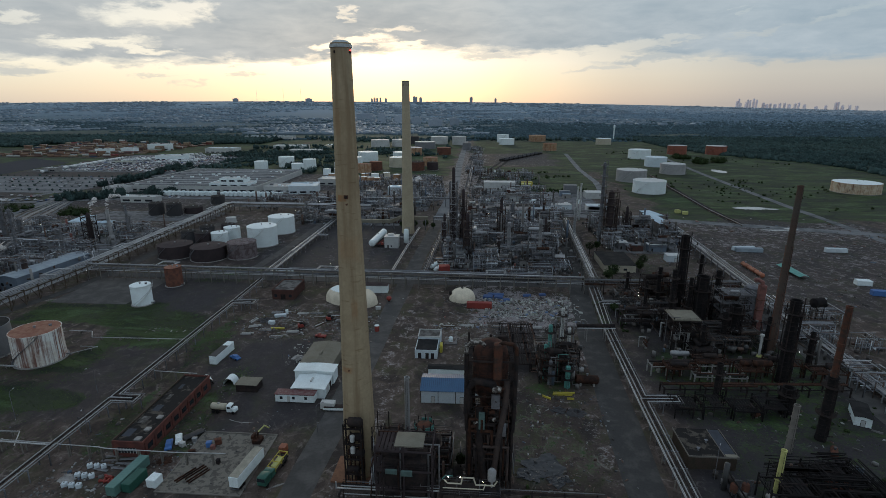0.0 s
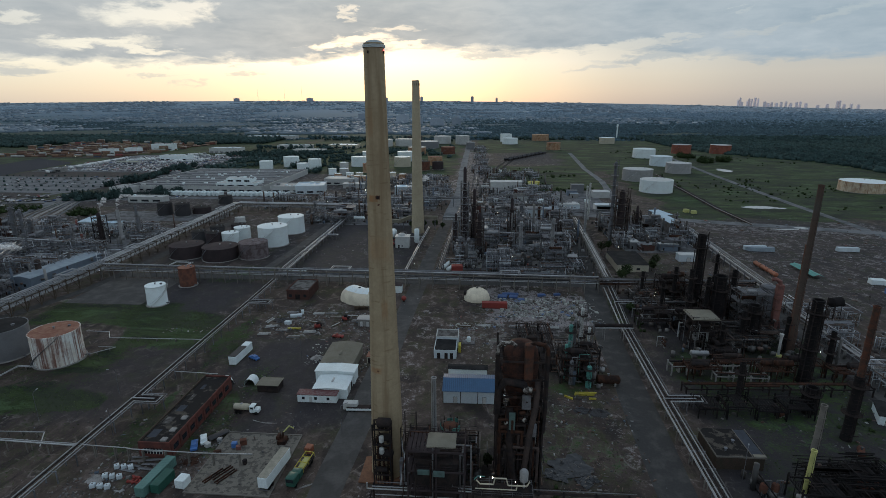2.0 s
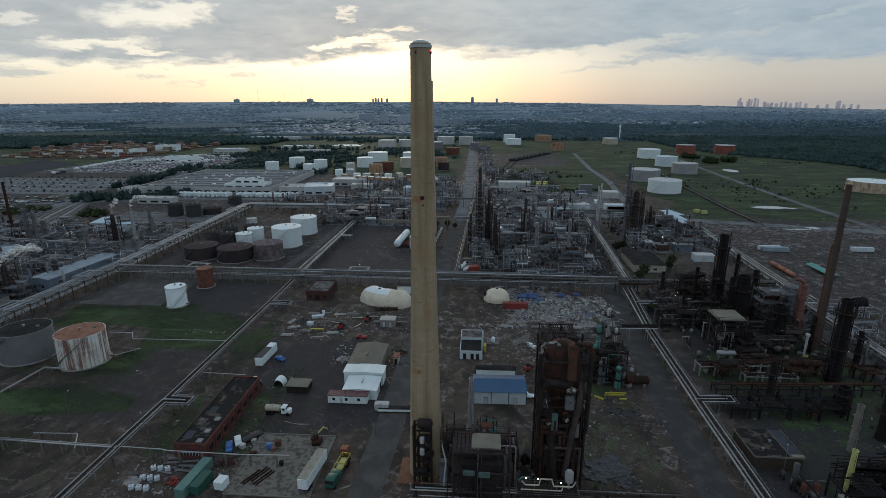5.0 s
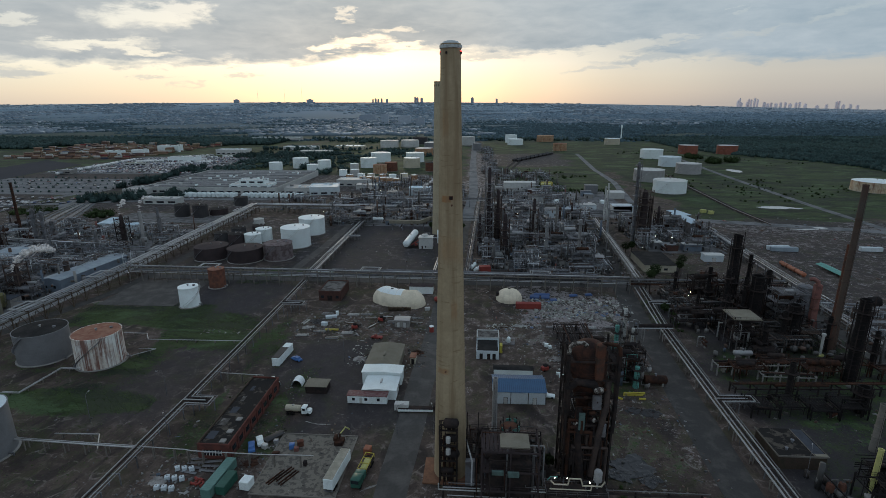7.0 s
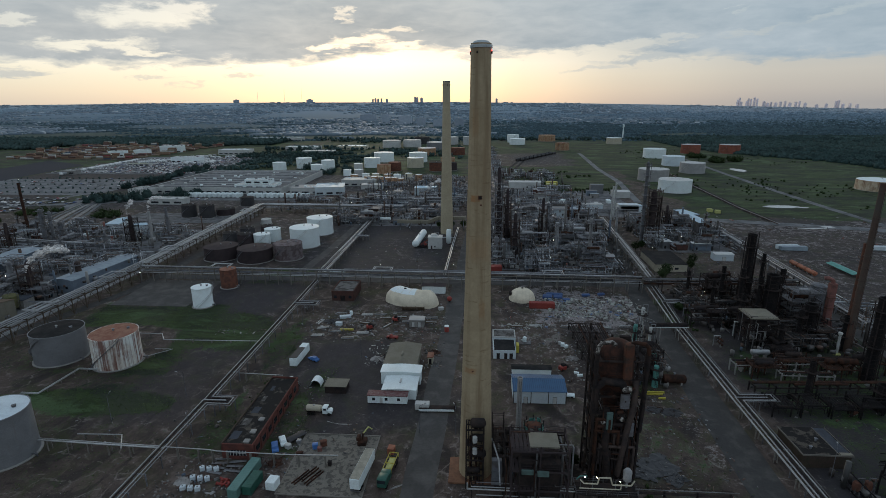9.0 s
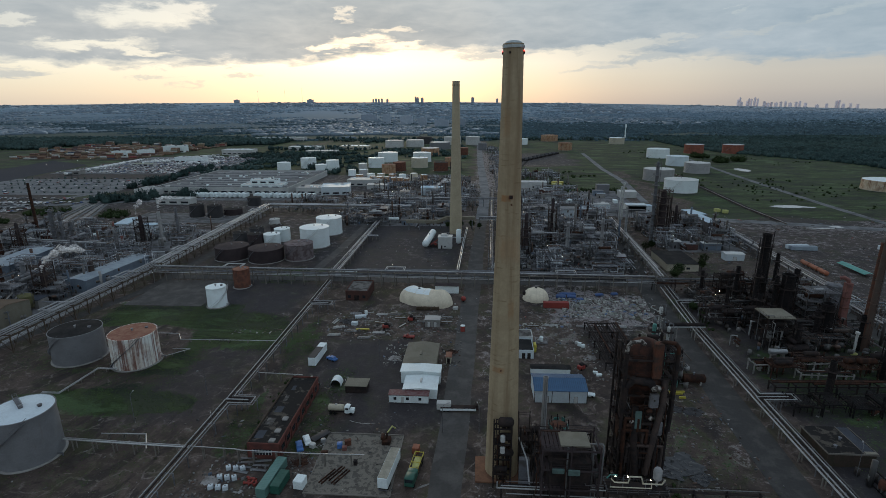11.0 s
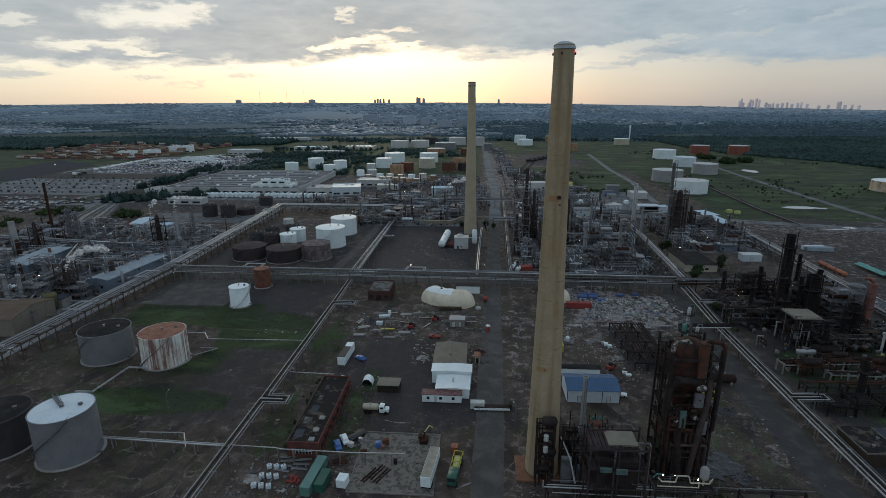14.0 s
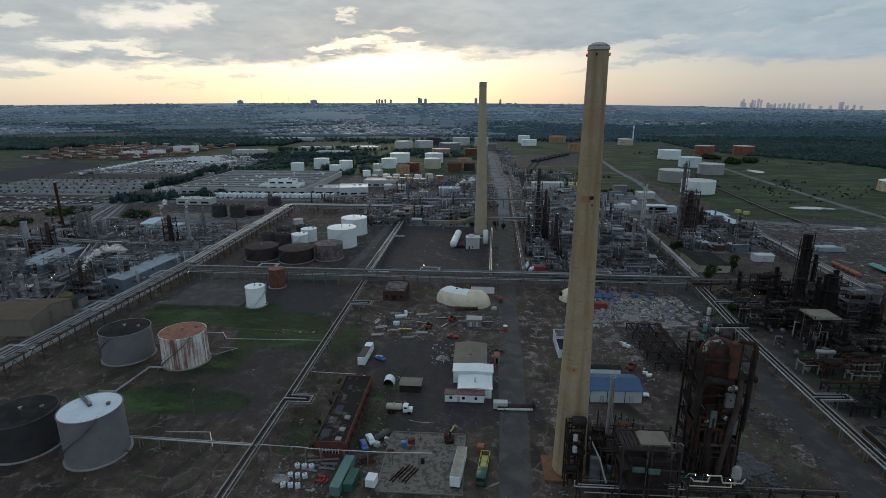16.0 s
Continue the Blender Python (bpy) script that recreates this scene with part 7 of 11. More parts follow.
# ---- turquoise unit ----
for cx, cy, cr, ch, cm in ((24.5, 168, 0.75, 18.5, TEAL), (22.6, 164, 0.6, 13, TEAL), (27.4, 176, 0.6, 17, PIPE_DULL), (30.5, 180, 0.7, 20, PALE_GREY), (32.5, 176, 0.6, 14, PALE_GREY), (29.6, 158.5, 0.9, 8, TEAL), (24.0, 160, 0.7, 9, STEEL_MID)):
    column(cx, cy, cr, ch, cm, "verdigris process column" if cm is TEAL else "slim dull process column", 2, steel=STEEL_DARK)
steel_frame(25.5, 164, 10, 8, 10, 3, "dark frame crowded with verdigris pipes", STEEL_DARK, 211, busy=16, pipe_mats=(TEAL, STEEL_DARK, RUST_STEEL, TEAL))
steel_frame(31, 172, 8, 8, 8, 2, "dark frame crowded with pipes", STEEL_DARK, 212, busy=12, pipe_mats=(PIPE_DULL, STEEL_DARK, RUST_STEEL))
drum_vessel(36.5, 160.5, 2.0, 7, 1.5, RUST_STEEL, "rusty lying drum on saddles")
for k in range(3):
    pipe_rack(10.4 + 4.7 * k, 203, 11.2 + 4.7 * k, 168, 4.2, (3.0,), 9.0, 7, "dark low rack of rusted pipes", STEEL_DARK, (STEEL_DARK, RUST_STEEL, STEEL_DARK), seed=40 + k)


# ---- buildings and huts of the yard ----
def shed(x, y, w, d, h, rise, wall, roof, label, along="y", rz=0.0, doors=(), windows=(), ribs=0, name="shed", group="sheds"):
    t = thing(name, x, y, label, "shed", group, rz)
    part("wall", Shape().gable_wall(-w / 2, -d / 2, w / 2, d / 2, -0.1, h, rise, along), wall, t, smooth=False)
    part("roof", Shape().gable(-w / 2, -d / 2, w / 2, d / 2, h + 0.14, rise, along), roof, t, smooth=False)
    if ribs:
        rb = Shape()
        for k in range(ribs + 1):
            if along == "x":
                xx = -w / 2 + w * k / ribs
                for sgn in (-1, 1):
                    rb.add([(xx - 0.05, sgn * (d / 2 + 0.25), h + 0.17), (xx + 0.05, sgn * (d / 2 + 0.25), h + 0.17), (xx + 0.05, 0, h + rise + 0.21), (xx - 0.05, 0, h + rise + 0.21)], [(0, 1, 2, 3) if sgn < 0 else (3, 2, 1, 0)])
            else:
                yy = -d / 2 + d * k / ribs
                for sgn in (-1, 1):
                    rb.add([(sgn * (w / 2 + 0.25), yy - 0.05, h + 0.17), (sgn * (w / 2 + 0.25), yy + 0.05, h + 0.17), (0, yy + 0.05, h + rise + 0.21), (0, yy - 0.05, h + rise + 0.21)], [(0, 1, 2, 3) if sgn > 0 else (3, 2, 1, 0)])
        part("seam", rb, SEAM_BLUE if roof is BLUE_ROOF else roof, t, smooth=False)
    for (dx, dw, dh) in doors:
        dr = part("door", Shape().chamfered(dx - dw / 2, -d / 2 - 0.08, 0, dx + dw / 2, -d / 2 + 0.05, dh, 0.02), PALE_GREY, t, smooth=False)
        part("door_frame", Shape().box(dx - dw / 2 - 0.1, -d / 2 - 0.05, 0, dx - dw / 2, -d / 2 + 0.05, dh + 0.1).box(dx + dw / 2, -d / 2 - 0.05, 0, dx + dw / 2 + 0.1, -d / 2 + 0.05, dh + 0.1).box(dx - dw / 2, -d / 2 - 0.05, dh, dx + dw / 2, -d / 2 + 0.05, dh + 0.1), STEEL_DARK, dr, smooth=False)
    for (wx, wz, ww, wh) in windows:
        part("window", Shape().box(wx - ww / 2, -d / 2 - 0.06, wz, wx + ww / 2, -d / 2 + 0.05, wz + wh), DARK_GLASS, t, smooth=False)
    return t


wf = shed(-55.1, 149.9, 10.8, 8.6, 3.3, 0.5, WHITE, WHITE, "white metal shed with a shallow roof", doors=((-3.5, 3.2, 3.2),), ribs=8)
part("roof_vent", Shape().chamfered(-0.3, -1.0, 3.8, 0.3, 1.6, 4.3, 0.08), PALE_GREY, wf)
part("side_door", Shape().box(5.36, -2, 0, 5.47, 0.6, 2.8), PALE_GREY, wf, smooth=False)
part("side_door", Shape().box(5.36, 1.6, 0, 5.47, 3.4, 2.4), STEEL_DARK, wf, smooth=False)
shed(-55.9, 157.5, 13.4, 5.2, 4.4, 0.4, WHITE, WHITE, "taller white metal shed", ribs=8)
bs = shed(-57.0, 168.8, 11.4, 16.4, 4.2, 0.8, TAN_ROOF, TAN_ROOF, "long tan metal shed with a ridge vent", ribs=12)
part("ridge_vent", Shape().chamfered(-0.4, -3, 4.8, 0.4, -0.4, 5.6, 0.1), TAN_ROOF, bs)
off = thing("site_office", -58.4, 143.9, "white site office cabin with a dark red roof edge", "office cabin")
part("wall", Shape().box(-6.3, -1.5, 0.3, 6.3, 1.5, 2.9), WHITE, off, smooth=False)
part("roof", Shape().box(-6.5, -1.7, 2.9, 6.5, 1.7, 3.12), surface("dark_red_sheet", (0.12, 0.04, 0.04), (0.2, 0.15, 0.15), 0.7, amt=0.7, big=1.2), off, smooth=False)
part("skid", Shape().box(-6.2, -1.3, -0.1, 6.2, 1.3, 0.32), STEEL_DARK, off, smooth=False)
for k in range(3):
    w_ = part("window", Shape().box(-4.8 + 4.0 * k, -1.56, 1.3, -3.9 + 4.0 * k, -1.44, 2.3), DARK_GLASS, off, smooth=False)
    part("window_frame", Shape().box(-4.9 + 4.0 * k, -1.6, 1.2, -3.8 + 4.0 * k, -1.5, 1.3).box(-4.9 + 4.0 * k, -1.6, 2.3, -3.8 + 4.0 * k, -1.5, 2.4), WHITE, w_, smooth=False)
part("door", Shape().box(-2.4, -1.57, 0.35, -1.5, -1.45, 2.35), PALE_GREY, off, smooth=False)
bl = shed(-10.2, 151.0, 16.4, 10.5, 4.2, 1.7, PALE_WALL, BLUE_ROOF, "pale blue metal shed with a blue ribbed roof", "x", doors=((-4.4, 1.1, 2.2), (4.8, 1.1, 2.2)), ribs=26, rz=1.0)
for k in range(4):
    part("pilaster", Shape().box(-8.25 + k * 5.5 - 0.1, -5.34, 0, -8.25 + k * 5.5 + 0.1, -5.2, 4.2), STEEL_DARK, bl, smooth=False)
shed(-11, 164.5, 13.5, 3.0, 2.6, 0.2, WHITE, DARK_ROOF, "long white cabin with a dark flat roof", "x")
ds = thing("control_hut", -19.8, 183.5, "dark-roofed hut with white parapets and doors", "hut")
part("wall", Shape().box(-4.2, -8.2, -0.1, 4.2, 1.0, 3.4).box(-4.2, 1.0, -0.1, 4.6, 8.0, 4.3), PALE_WALL, ds, smooth=False)
part("roof", Shape().box(-3.9, -7.9, 3.4, 3.9, 0.99, 3.55), DARK_ROOF, ds, smooth=False)
part("rear_roof", Shape().box(-3.8, 1.3, 4.3, 4.2, 7.7, 4.4), PATCHED_ROOF, ds, smooth=False)
part("parapet", Shape().box(-4.2, 7.7, 4.3, 4.6, 8.0, 4.7).box(-4.2, 1.0, 4.3, -3.9, 7.7, 4.7).box(4.3, 1.0, 4.3, 4.6, 7.7, 4.7).box(-3.9, 1.0, 4.3, 4.3, 1.25, 4.7), PALE_GREY, ds, smooth=False)
for k in (-2.4, 0.4, 2.4):
    part("door", Shape().box(k - 0.6, -8.28, 0, k + 0.6, -8.15, 2.3), STEEL_DARK, ds, smooth=False)
part("yellow_cabinet", Shape().chamfered(4.7, -3.0, 0, 5.7, 0, 3.0, 0.08), YELLOW_PAINT, ds, "yellow cabinet")
br = thing("brick_house", -95.5, 239, "small square red-brick building with a dark flat roof", "brick building")
part("wall", Shape().box(-5.4, -8, -0.1, 5.4, 8, 4.4), BRICK, br, smooth=False)
part("parapet", Shape().box(-5.5, -8.1, 4.4, 5.5, -7.7, 5.0).box(-5.5, 7.7, 4.4, 5.5, 8.1, 5.0).box(-5.5, -7.7, 4.4, -5.1, 7.7, 5.0).box(5.1, -7.7, 4.4, 5.5, 7.7, 5.0), BRICK, br, smooth=False)
part("roof", Shape().box(-5.1, -7.7, 4.4, 5.1, 7.7, 4.55), PATCHED_ROOF, br, smooth=False)
part("door", Shape().box(-1.2, -8.06, 0, 1.2, -7.9, 2.6), STEEL_DARK, br, smooth=False)
for k in (-3.6, 3.6):
    part("window", Shape().box(k - 0.7, -8.05, 1.2, k + 0.7, -7.9, 2.6), DARK_GLASS, br, smooth=False)
hall = thing("brick_hall", -93.9, 131.3, "long low brick hall with a dark patched flat roof", "brick hall")
part("wall", Shape().box(-4.4, -17.8, -0.1, 4.4, 17.8, 4.2), BRICK_RED, hall, smooth=False)
part("roof", Shape().box(-4.1, -17.5, 4.2, 4.1, 17.5, 4.34), TORN_ROOF, hall, smooth=False)
for name_, x0, y0, x1, y1 in (("parapet", -4.5, -17.9, -4.1, 17.9), ("parapet", 4.1, -17.9, 4.5, 17.9), ("parapet", -4.1, -17.9, 4.1, -17.5), ("parapet", -4.1, 17.5, 4.1, 17.9)):
    part(name_, Shape().chamfered(x0, y0, 4.2, x1, y1, 4.85, 0.05), COPING if x0 < -4.2 else BRICK_RED, hall, smooth=False)
for k, yy in enumerate((-15.9, -11.6, -5.8)):
    sk = part("skylight", Shape().chamfered(1.1, yy - 0.8, 4.34, 2.7, yy + 0.8, 4.75, 0.12), CONCRETE, hall, "grey roof light")
for k in range(5):
    part("roof_patch", Shape().box(-3.6 + 0.4 * k, -15 + 6.2 * k, 4.34, -1.2 + 0.3 * (k % 3), -11.5 + 6.0 * k, 4.38 + 0.01 * (k % 2)), PATCHED_ROOF if k % 2 else SLATE, hall, smooth=False)
win = part("end_window", Shape().box(-2.9, -17.92, 1.3, 2.4, -17.75, 2.9), DARK_GLASS, hall)
for k in range(7):
    part("glazing_bar", Shape().box(-2.9 + k * 0.86, -17.98, 1.3, -2.76 + k * 0.86, -17.92, 2.9), PALE_GREY, win, smooth=False)
part("glazing_bar", Shape().box(-2.9, -17.99, 2.05, 2.4, -17.93, 2.17), PALE_GREY, win, smooth=False)
for k in range(8):
    part("side_window", Shape().box(4.35, -16 + 4.2 * k, 1.4, 4.46, -13.8 + 4.2 * k, 2.9), DARK_GLASS, hall, smooth=False)
    part("pier", Shape().box(4.38, -17.2 + 4.2 * k, 0, 4.6, -16.7 + 4.2 * k, 4.2), BRICK_RED, hall, smooth=False)
flat = thing("flat_building", 60.8, 124.0, "low building with a black flat roof and pale edge", "building")
part("wall", Shape().box(-6.0, -4.4, -0.1, 6.0, 7.4, 3.8), COPING, flat, smooth=False)
part("roof", Shape().box(-6.2, -4.6, 3.8, 6.2, 7.6, 4.05), TORN_ROOF, flat, smooth=False)
part("roof_strip", Shape().box(3.0, -3.4, 4.05, 5.9, 7.3, 4.1), SLATE, flat, "slate-blue roof strip", smooth=False)
part("roof_corner", Shape().box(3.2, -4.5, 4.05, 6.1, -3.5, 4.25), TAN_ROOF, flat, smooth=False)
part("edge_trim", Shape().box(-6.3, -4.75, 3.75, 6.3, -4.6, 4.2).box(-6.35, -4.6, 3.75, -6.2, 7.6, 4.18).box(6.2, -4.6, 3.75, 6.35, 7.6, 4.18).box(2.8, -4.5, 4.05, 2.95, 7.5, 4.2), CONCRETE_POST, flat, smooth=False)
part("roof_vent", Shape().lathe([(0.3, 4.05), (0.3, 4.7), (0.5, 4.8), (0.1, 5.0)], 8, 0.4, 1.5), STEEL_MID, flat)
part("roof_vent", Shape().lathe([(0.3, 4.05), (0.3, 4.7), (0.5, 4.8), (0.1, 5.0)], 8, -3.0, -2), STEEL_MID, flat)
shed(115.2, 146.5, 4.2, 9.5, 2.8, 0.4, WHITE, DARK_ROOF, "small white hut with a dark roof in weeds", rz=-25, doors=((0, 1.0, 2.0),))
shed(-56, 204, 6.2, 4.2, 3.2, 0.1, CONCRETE, MID_TANK, "small grey concrete hut with open dark doors", "x", doors=((-1.5, 1.2, 2.3), (1.2, 1.2, 2.3)))
shed(-52.3, 245.5, 11.8, 4.6, 3.8, 0.1, WHITE, BROWN_TANK, "long white flat cabin beside the pipe rack", "x")
shed(-76.6, 150.0, 7.0, 4.8, 2.6, 0.1, STEEL_DARK, TAN_ROOF, "open carport with a grey corrugated roof", "x", ribs=12)
cabin(-47.2, 171.5, 1.8, 3.6, 2.6, BEIGE_TANK, RUST_ROOF, "tiny pale hut with a rusty roof", 0, 1, 0)
shed(78.7, 299.5, 17.5, 28, 4.2, 0.2, BEIGE_TANK, DARK_ROOF, "low beige building with a dark flat roof", "x", windows=((-4, 1.2, 2, 1.2), (3, 1.2, 2, 1.2)))
shed(117.5, 311, 11, 6, 4, 0.3, PALE_WALL, PALE_GREY, "pale box building on open ground", "x", doors=((0, 2, 2.4),))
shed(24.5, 433, 40, 16, 7, 0.4, PALE_WALL, GREY_TANK, "long pale works building with a grey flat roof", "x", doors=((-10, 3, 3.5), (8, 3, 3.5)), windows=((0, 3, 3, 1.5),))
shed(20, 452, 62, 12, 6, 0.3, BRICK, DARK_ROOF, "long brown brick works building", "x")
shed(101, 460, 17, 9, 6, 0.4, PALE_GREY, PALE_WALL, "pale blue works building on pale ground", "x")
shed(113, 532, 16, 14, 6, 0.6, PALE_GREY, PALE_GREY, "white works building on pale ground", "x")
shed(50, 583, 10, 8, 6, 0.3, PALE_YELLOW, PALE_YELLOW, "faded yellow box building", "x")
shed(20, 575, 34, 14, 9, 0.4, PALE_GREY, PALE_GREY, "grey process building with roof plant", "x")
shed(94, 556, 13, 8, 9, 0.2, GREY_TANK, GREY_TANK, "grey square building on pale ground", "x")
shed(132.8, 396, 8.5, 37, 8, 0.6, STEEL_MID, SKYBLUE_ROOF, "long open shelter with a pale blue roof", rz=3)
shed(-86, 540, 22, 14, 8, 0.5, PALE_WALL, SKYBLUE_ROOF, "pale blue-roofed process hall", "x")
shed(-150, 577, 24, 14, 5, 0.4, PALE_GREY, PALE_GREY, "grey flat works building", "x")
shed(-239, 257, 12, 46, 6.5, 1.0, HALL_WALL, HALL_ROOF, "long pale blue-grey hall beside the pipe rack", rz=-5, ribs=20, windows=((-3, 2, 1.4, 1.4), (2, 2, 1.4, 1.4)))
shed(-308, 372, 10, 23, 6, 0.6, PALE_WALL, SKYBLUE_ROOF, "hall with a bright pale blue roof", rz=12)
shed(-286, 368, 11, 8, 5, 0.4, PALE_WALL, SKYBLUE_ROOF, "small hall with a pale blue roof", "x")
shed(-309, 275, 16, 38, 6, 0.6, HALL_WALL, HALL_ROOF, "pale roofed hall among process pipes", rz=6)
shed(-252, 192, 26, 24, 7.5, 2.2, TAN_ROOF, surface("brown_sheet", (0.17, 0.125, 0.09), (0.13, 0.10, 0.075), 0.8), "broad brown metal shed with a shallow roof", "x", rz=4, ribs=16)


rngh = random.Random(63)
for x0, x1, y0, y1, count in ((-20, 50, 286, 334, 9), (-18, 52, 348, 420, 11), (88, 132, 328, 400, 6), (-146, -60, 394, 430, 7), (-144, -50, 454, 556, 10), (-380, -240, 290, 370, 9), (-326, -236, 198, 280, 6), (6, 105, 470, 560, 9)):
    for k in range(count):
        w_, d_, h_ = rngh.uniform(5, 13), rngh.uniform(4, 8), rngh.uniform(3, 6.5)
        cabin(rngh.uniform(x0 + 4, x1 - 4), rngh.uniform(y0 + 3, y1 - 3), w_, d_, h_, rngh.choice((CONCRETE, GREY_TANK, BRICK, PALE_GREY, HALL_WALL)), rngh.choice((PATCHED_ROOF, MID_TANK, GREY_TANK, HALL_ROOF, SLATE, PALE_GREY)), "low plant housing with a flat roof among pipes", rngh.uniform(-3, 3), 1, 0)
cabin(37, 441, 44, 13, 5.6, RUST_RED, HALL_ROOF, "long dark red hall with a flat grey roof", 0, 3, 3)
cabin(24, 458, 26, 9, 4.0, PALE_WALL, SKYBLUE_ROOF, "low pale-roofed shed behind the units", 0, 2, 2)
cabin(72, 470, 18, 9, 4.2, PALE_WALL, PALE_GREY, "low pale shed on the grey yard", 4, 2, 2)
cabin(106, 460, 24, 9, 5.0, PALE_WALL, SKYBLUE_ROOF, "long pale shed beside two slim stacks", 0, 2, 3)
cabin(51.5, 588, 12, 6, 7, YELLOW_PAINT, YELLOW_PAINT, "yellow steel plant housing on the field edge", 8, 1, 2)
cabin(137.5, 424, 9, 20, 6.5, STEEL_MID, SKYBLUE_ROOF, "open shed with a pale blue steel roof over pipework", 14, 1, 0)
for k in range(9):
    cabin(-8 + 14.5 * k, 484 + 17 * math.sin(2.1 * k), 5 + 2 * (k % 3), 3.2, 2.7, (PALE_WALL, WHITE, MID_TANK)[k % 3], (PALE_GREY, WHITE, HALL_ROOF)[k % 3], "small site hut on the grey yard", 13 * k, 1, 1)
cabin(7, 372, 11, 20, 4.2, PALE_WALL, HALL_ROOF, "pale plant housing beside the road", 0, 2, 2)
cabin(12, 405, 12, 8, 6, PALE_WALL, MID_TANK, "pale plant housing beside the road", 0, 2, 1)


def foam_dome(pts, r, h, label, cover_to=0.0):
    """A long inflated building: a swept half-round with closed, rounded ends."""
    t = thing("inflated_dome", pts[0][0], pts[0][1], label, "dome", "inflated domes")
    o = Vector(pts[0])
    path = [Vector(p) - o for p in pts]
    rows = []
    dense = []
    for a, b in zip(path, path[1:]):
        dense += [a.lerp(b, k / 6) for k in range(6)]
    dense.append(path[-1])
    sm = [sum((dense[min(max(i + j, 0), len(dense) - 1)] for j in (-2, -1, 0, 1, 2)), Vector((0, 0))) / 5 for i in range(len(dense))]
    n = len(sm)
    total = sum((b - a).length for a, b in zip(sm, sm[1:]))
    run_, m = 0.0, 14
    for i, p in enumerate(sm):
        if i:
            run_ += (p - sm[i - 1]).length
        d = (sm[min(n - 1, i + 1)] - sm[max(0, i - 1)]).normalized()
        side = Vector((d.y, -d.x))
        e = min(run_, total - run_)
        q = math.sqrt(max(0.02, 1 - max(0, 1 - e / (r * 0.9)) ** 2)) * (1 + 0.02 * math.sin(i * 1.3))
        rows.append([(p.x + side.x * r * q * math.cos(math.pi * k / m), p.y + side.y * r * q * math.cos(math.pi * k / m), h * q * max(0, math.sin(math.pi * k / m)) ** 0.85 - 0.05) for k in range(m + 1)])
    v = [c for row in rows for c in row]
    w = m + 1
    f = [(i * w + k, i * w + k + 1, (i + 1) * w + k + 1, (i + 1) * w + k) for i in range(n - 1) for k in range(m)]
    f += [tuple(range(w)), tuple(range((n - 1) * w + m, (n - 1) * w - 1, -1))]
    part("skin", Shape().add(v, f), CREAM, t)
    part("kerb", Shape().lathe([(0.5, -0.1), (0.5, 0.3)], 8, path[-1].x, path[-1].y), CONCRETE, t)
    part("hatch", Shape().lathe([(0.6, h - 0.3), (0.6, h + 0.25), (0.2, h + 0.35)], 10, sm[n // 2].x, sm[n // 2].y), DARK_ROOF, t)
    for i in range(3, n - 3, 3):
        part("rib", Shape().run([(c[0], c[1], c[2] + 0.03) for c in rows[i]], 0.07, 4), CREAM, t)
    if cover_to:
        c = Shape()
        last = int(n * cover_to)
        vv = [(x_ * 1.0, y_, z_ + 0.06) for i in range(last) for (x_, y_, z_) in rows[i][4:10]]
        c.add(vv, [(i * 6 + k, i * 6 + k + 1, (i + 1) * 6 + k + 1, (i + 1) * 6 + k) for i in range(last - 1) for k in range(5)])
        part("cover_sheet", c, WHITE, t, "white top cover sheet")
        part("doorway", Shape().chamfered(*(sm[5].x - 0.4, sm[5].y - r * 1.02, 0, sm[5].x + 1.0, sm[5].y - r * 0.8, 2.3, 0.05)), STEEL_DARK, t)
    else:
        part("doorway", Shape().chamfered(sm[1].x - 0.8, sm[1].y - 2.0, 2.4, sm[1].x + 0.5, sm[1].y + 0.6, 4.0, 0.2), STEEL_DARK, t)
    return t


foam_dome([(-71.5, 239), (-69.5, 234.5), (-65, 231), (-58, 229), (-47.5, 228.5)], 6.3, 6.8, "long bent cream foam dome with a white cover", 0.75)
foam_dome([(-15.5, 238), (-8.5, 238), (-1.5, 237.5)], 6.0, 5.6, "small cream foam dome")


# ---- vehicles and loose things in the yard ----
def wheel(t, x, y, r, w):
    wh = part("wheel", Shape().lathe([(r * 0.7, -w / 2), (r * 0.96, -w / 2), (r, -w / 3), (r, w / 3), (r * 0.96, w / 2), (r * 0.7, w / 2)], 14), RUBBER, t, at=pose(x, y, r, 90, 0, 90))
    part("rim", Shape().lathe([(r * 0.68, -w * 0.4), (r * 0.68, w * 0.4)], 12), STEEL_PALE, wh)


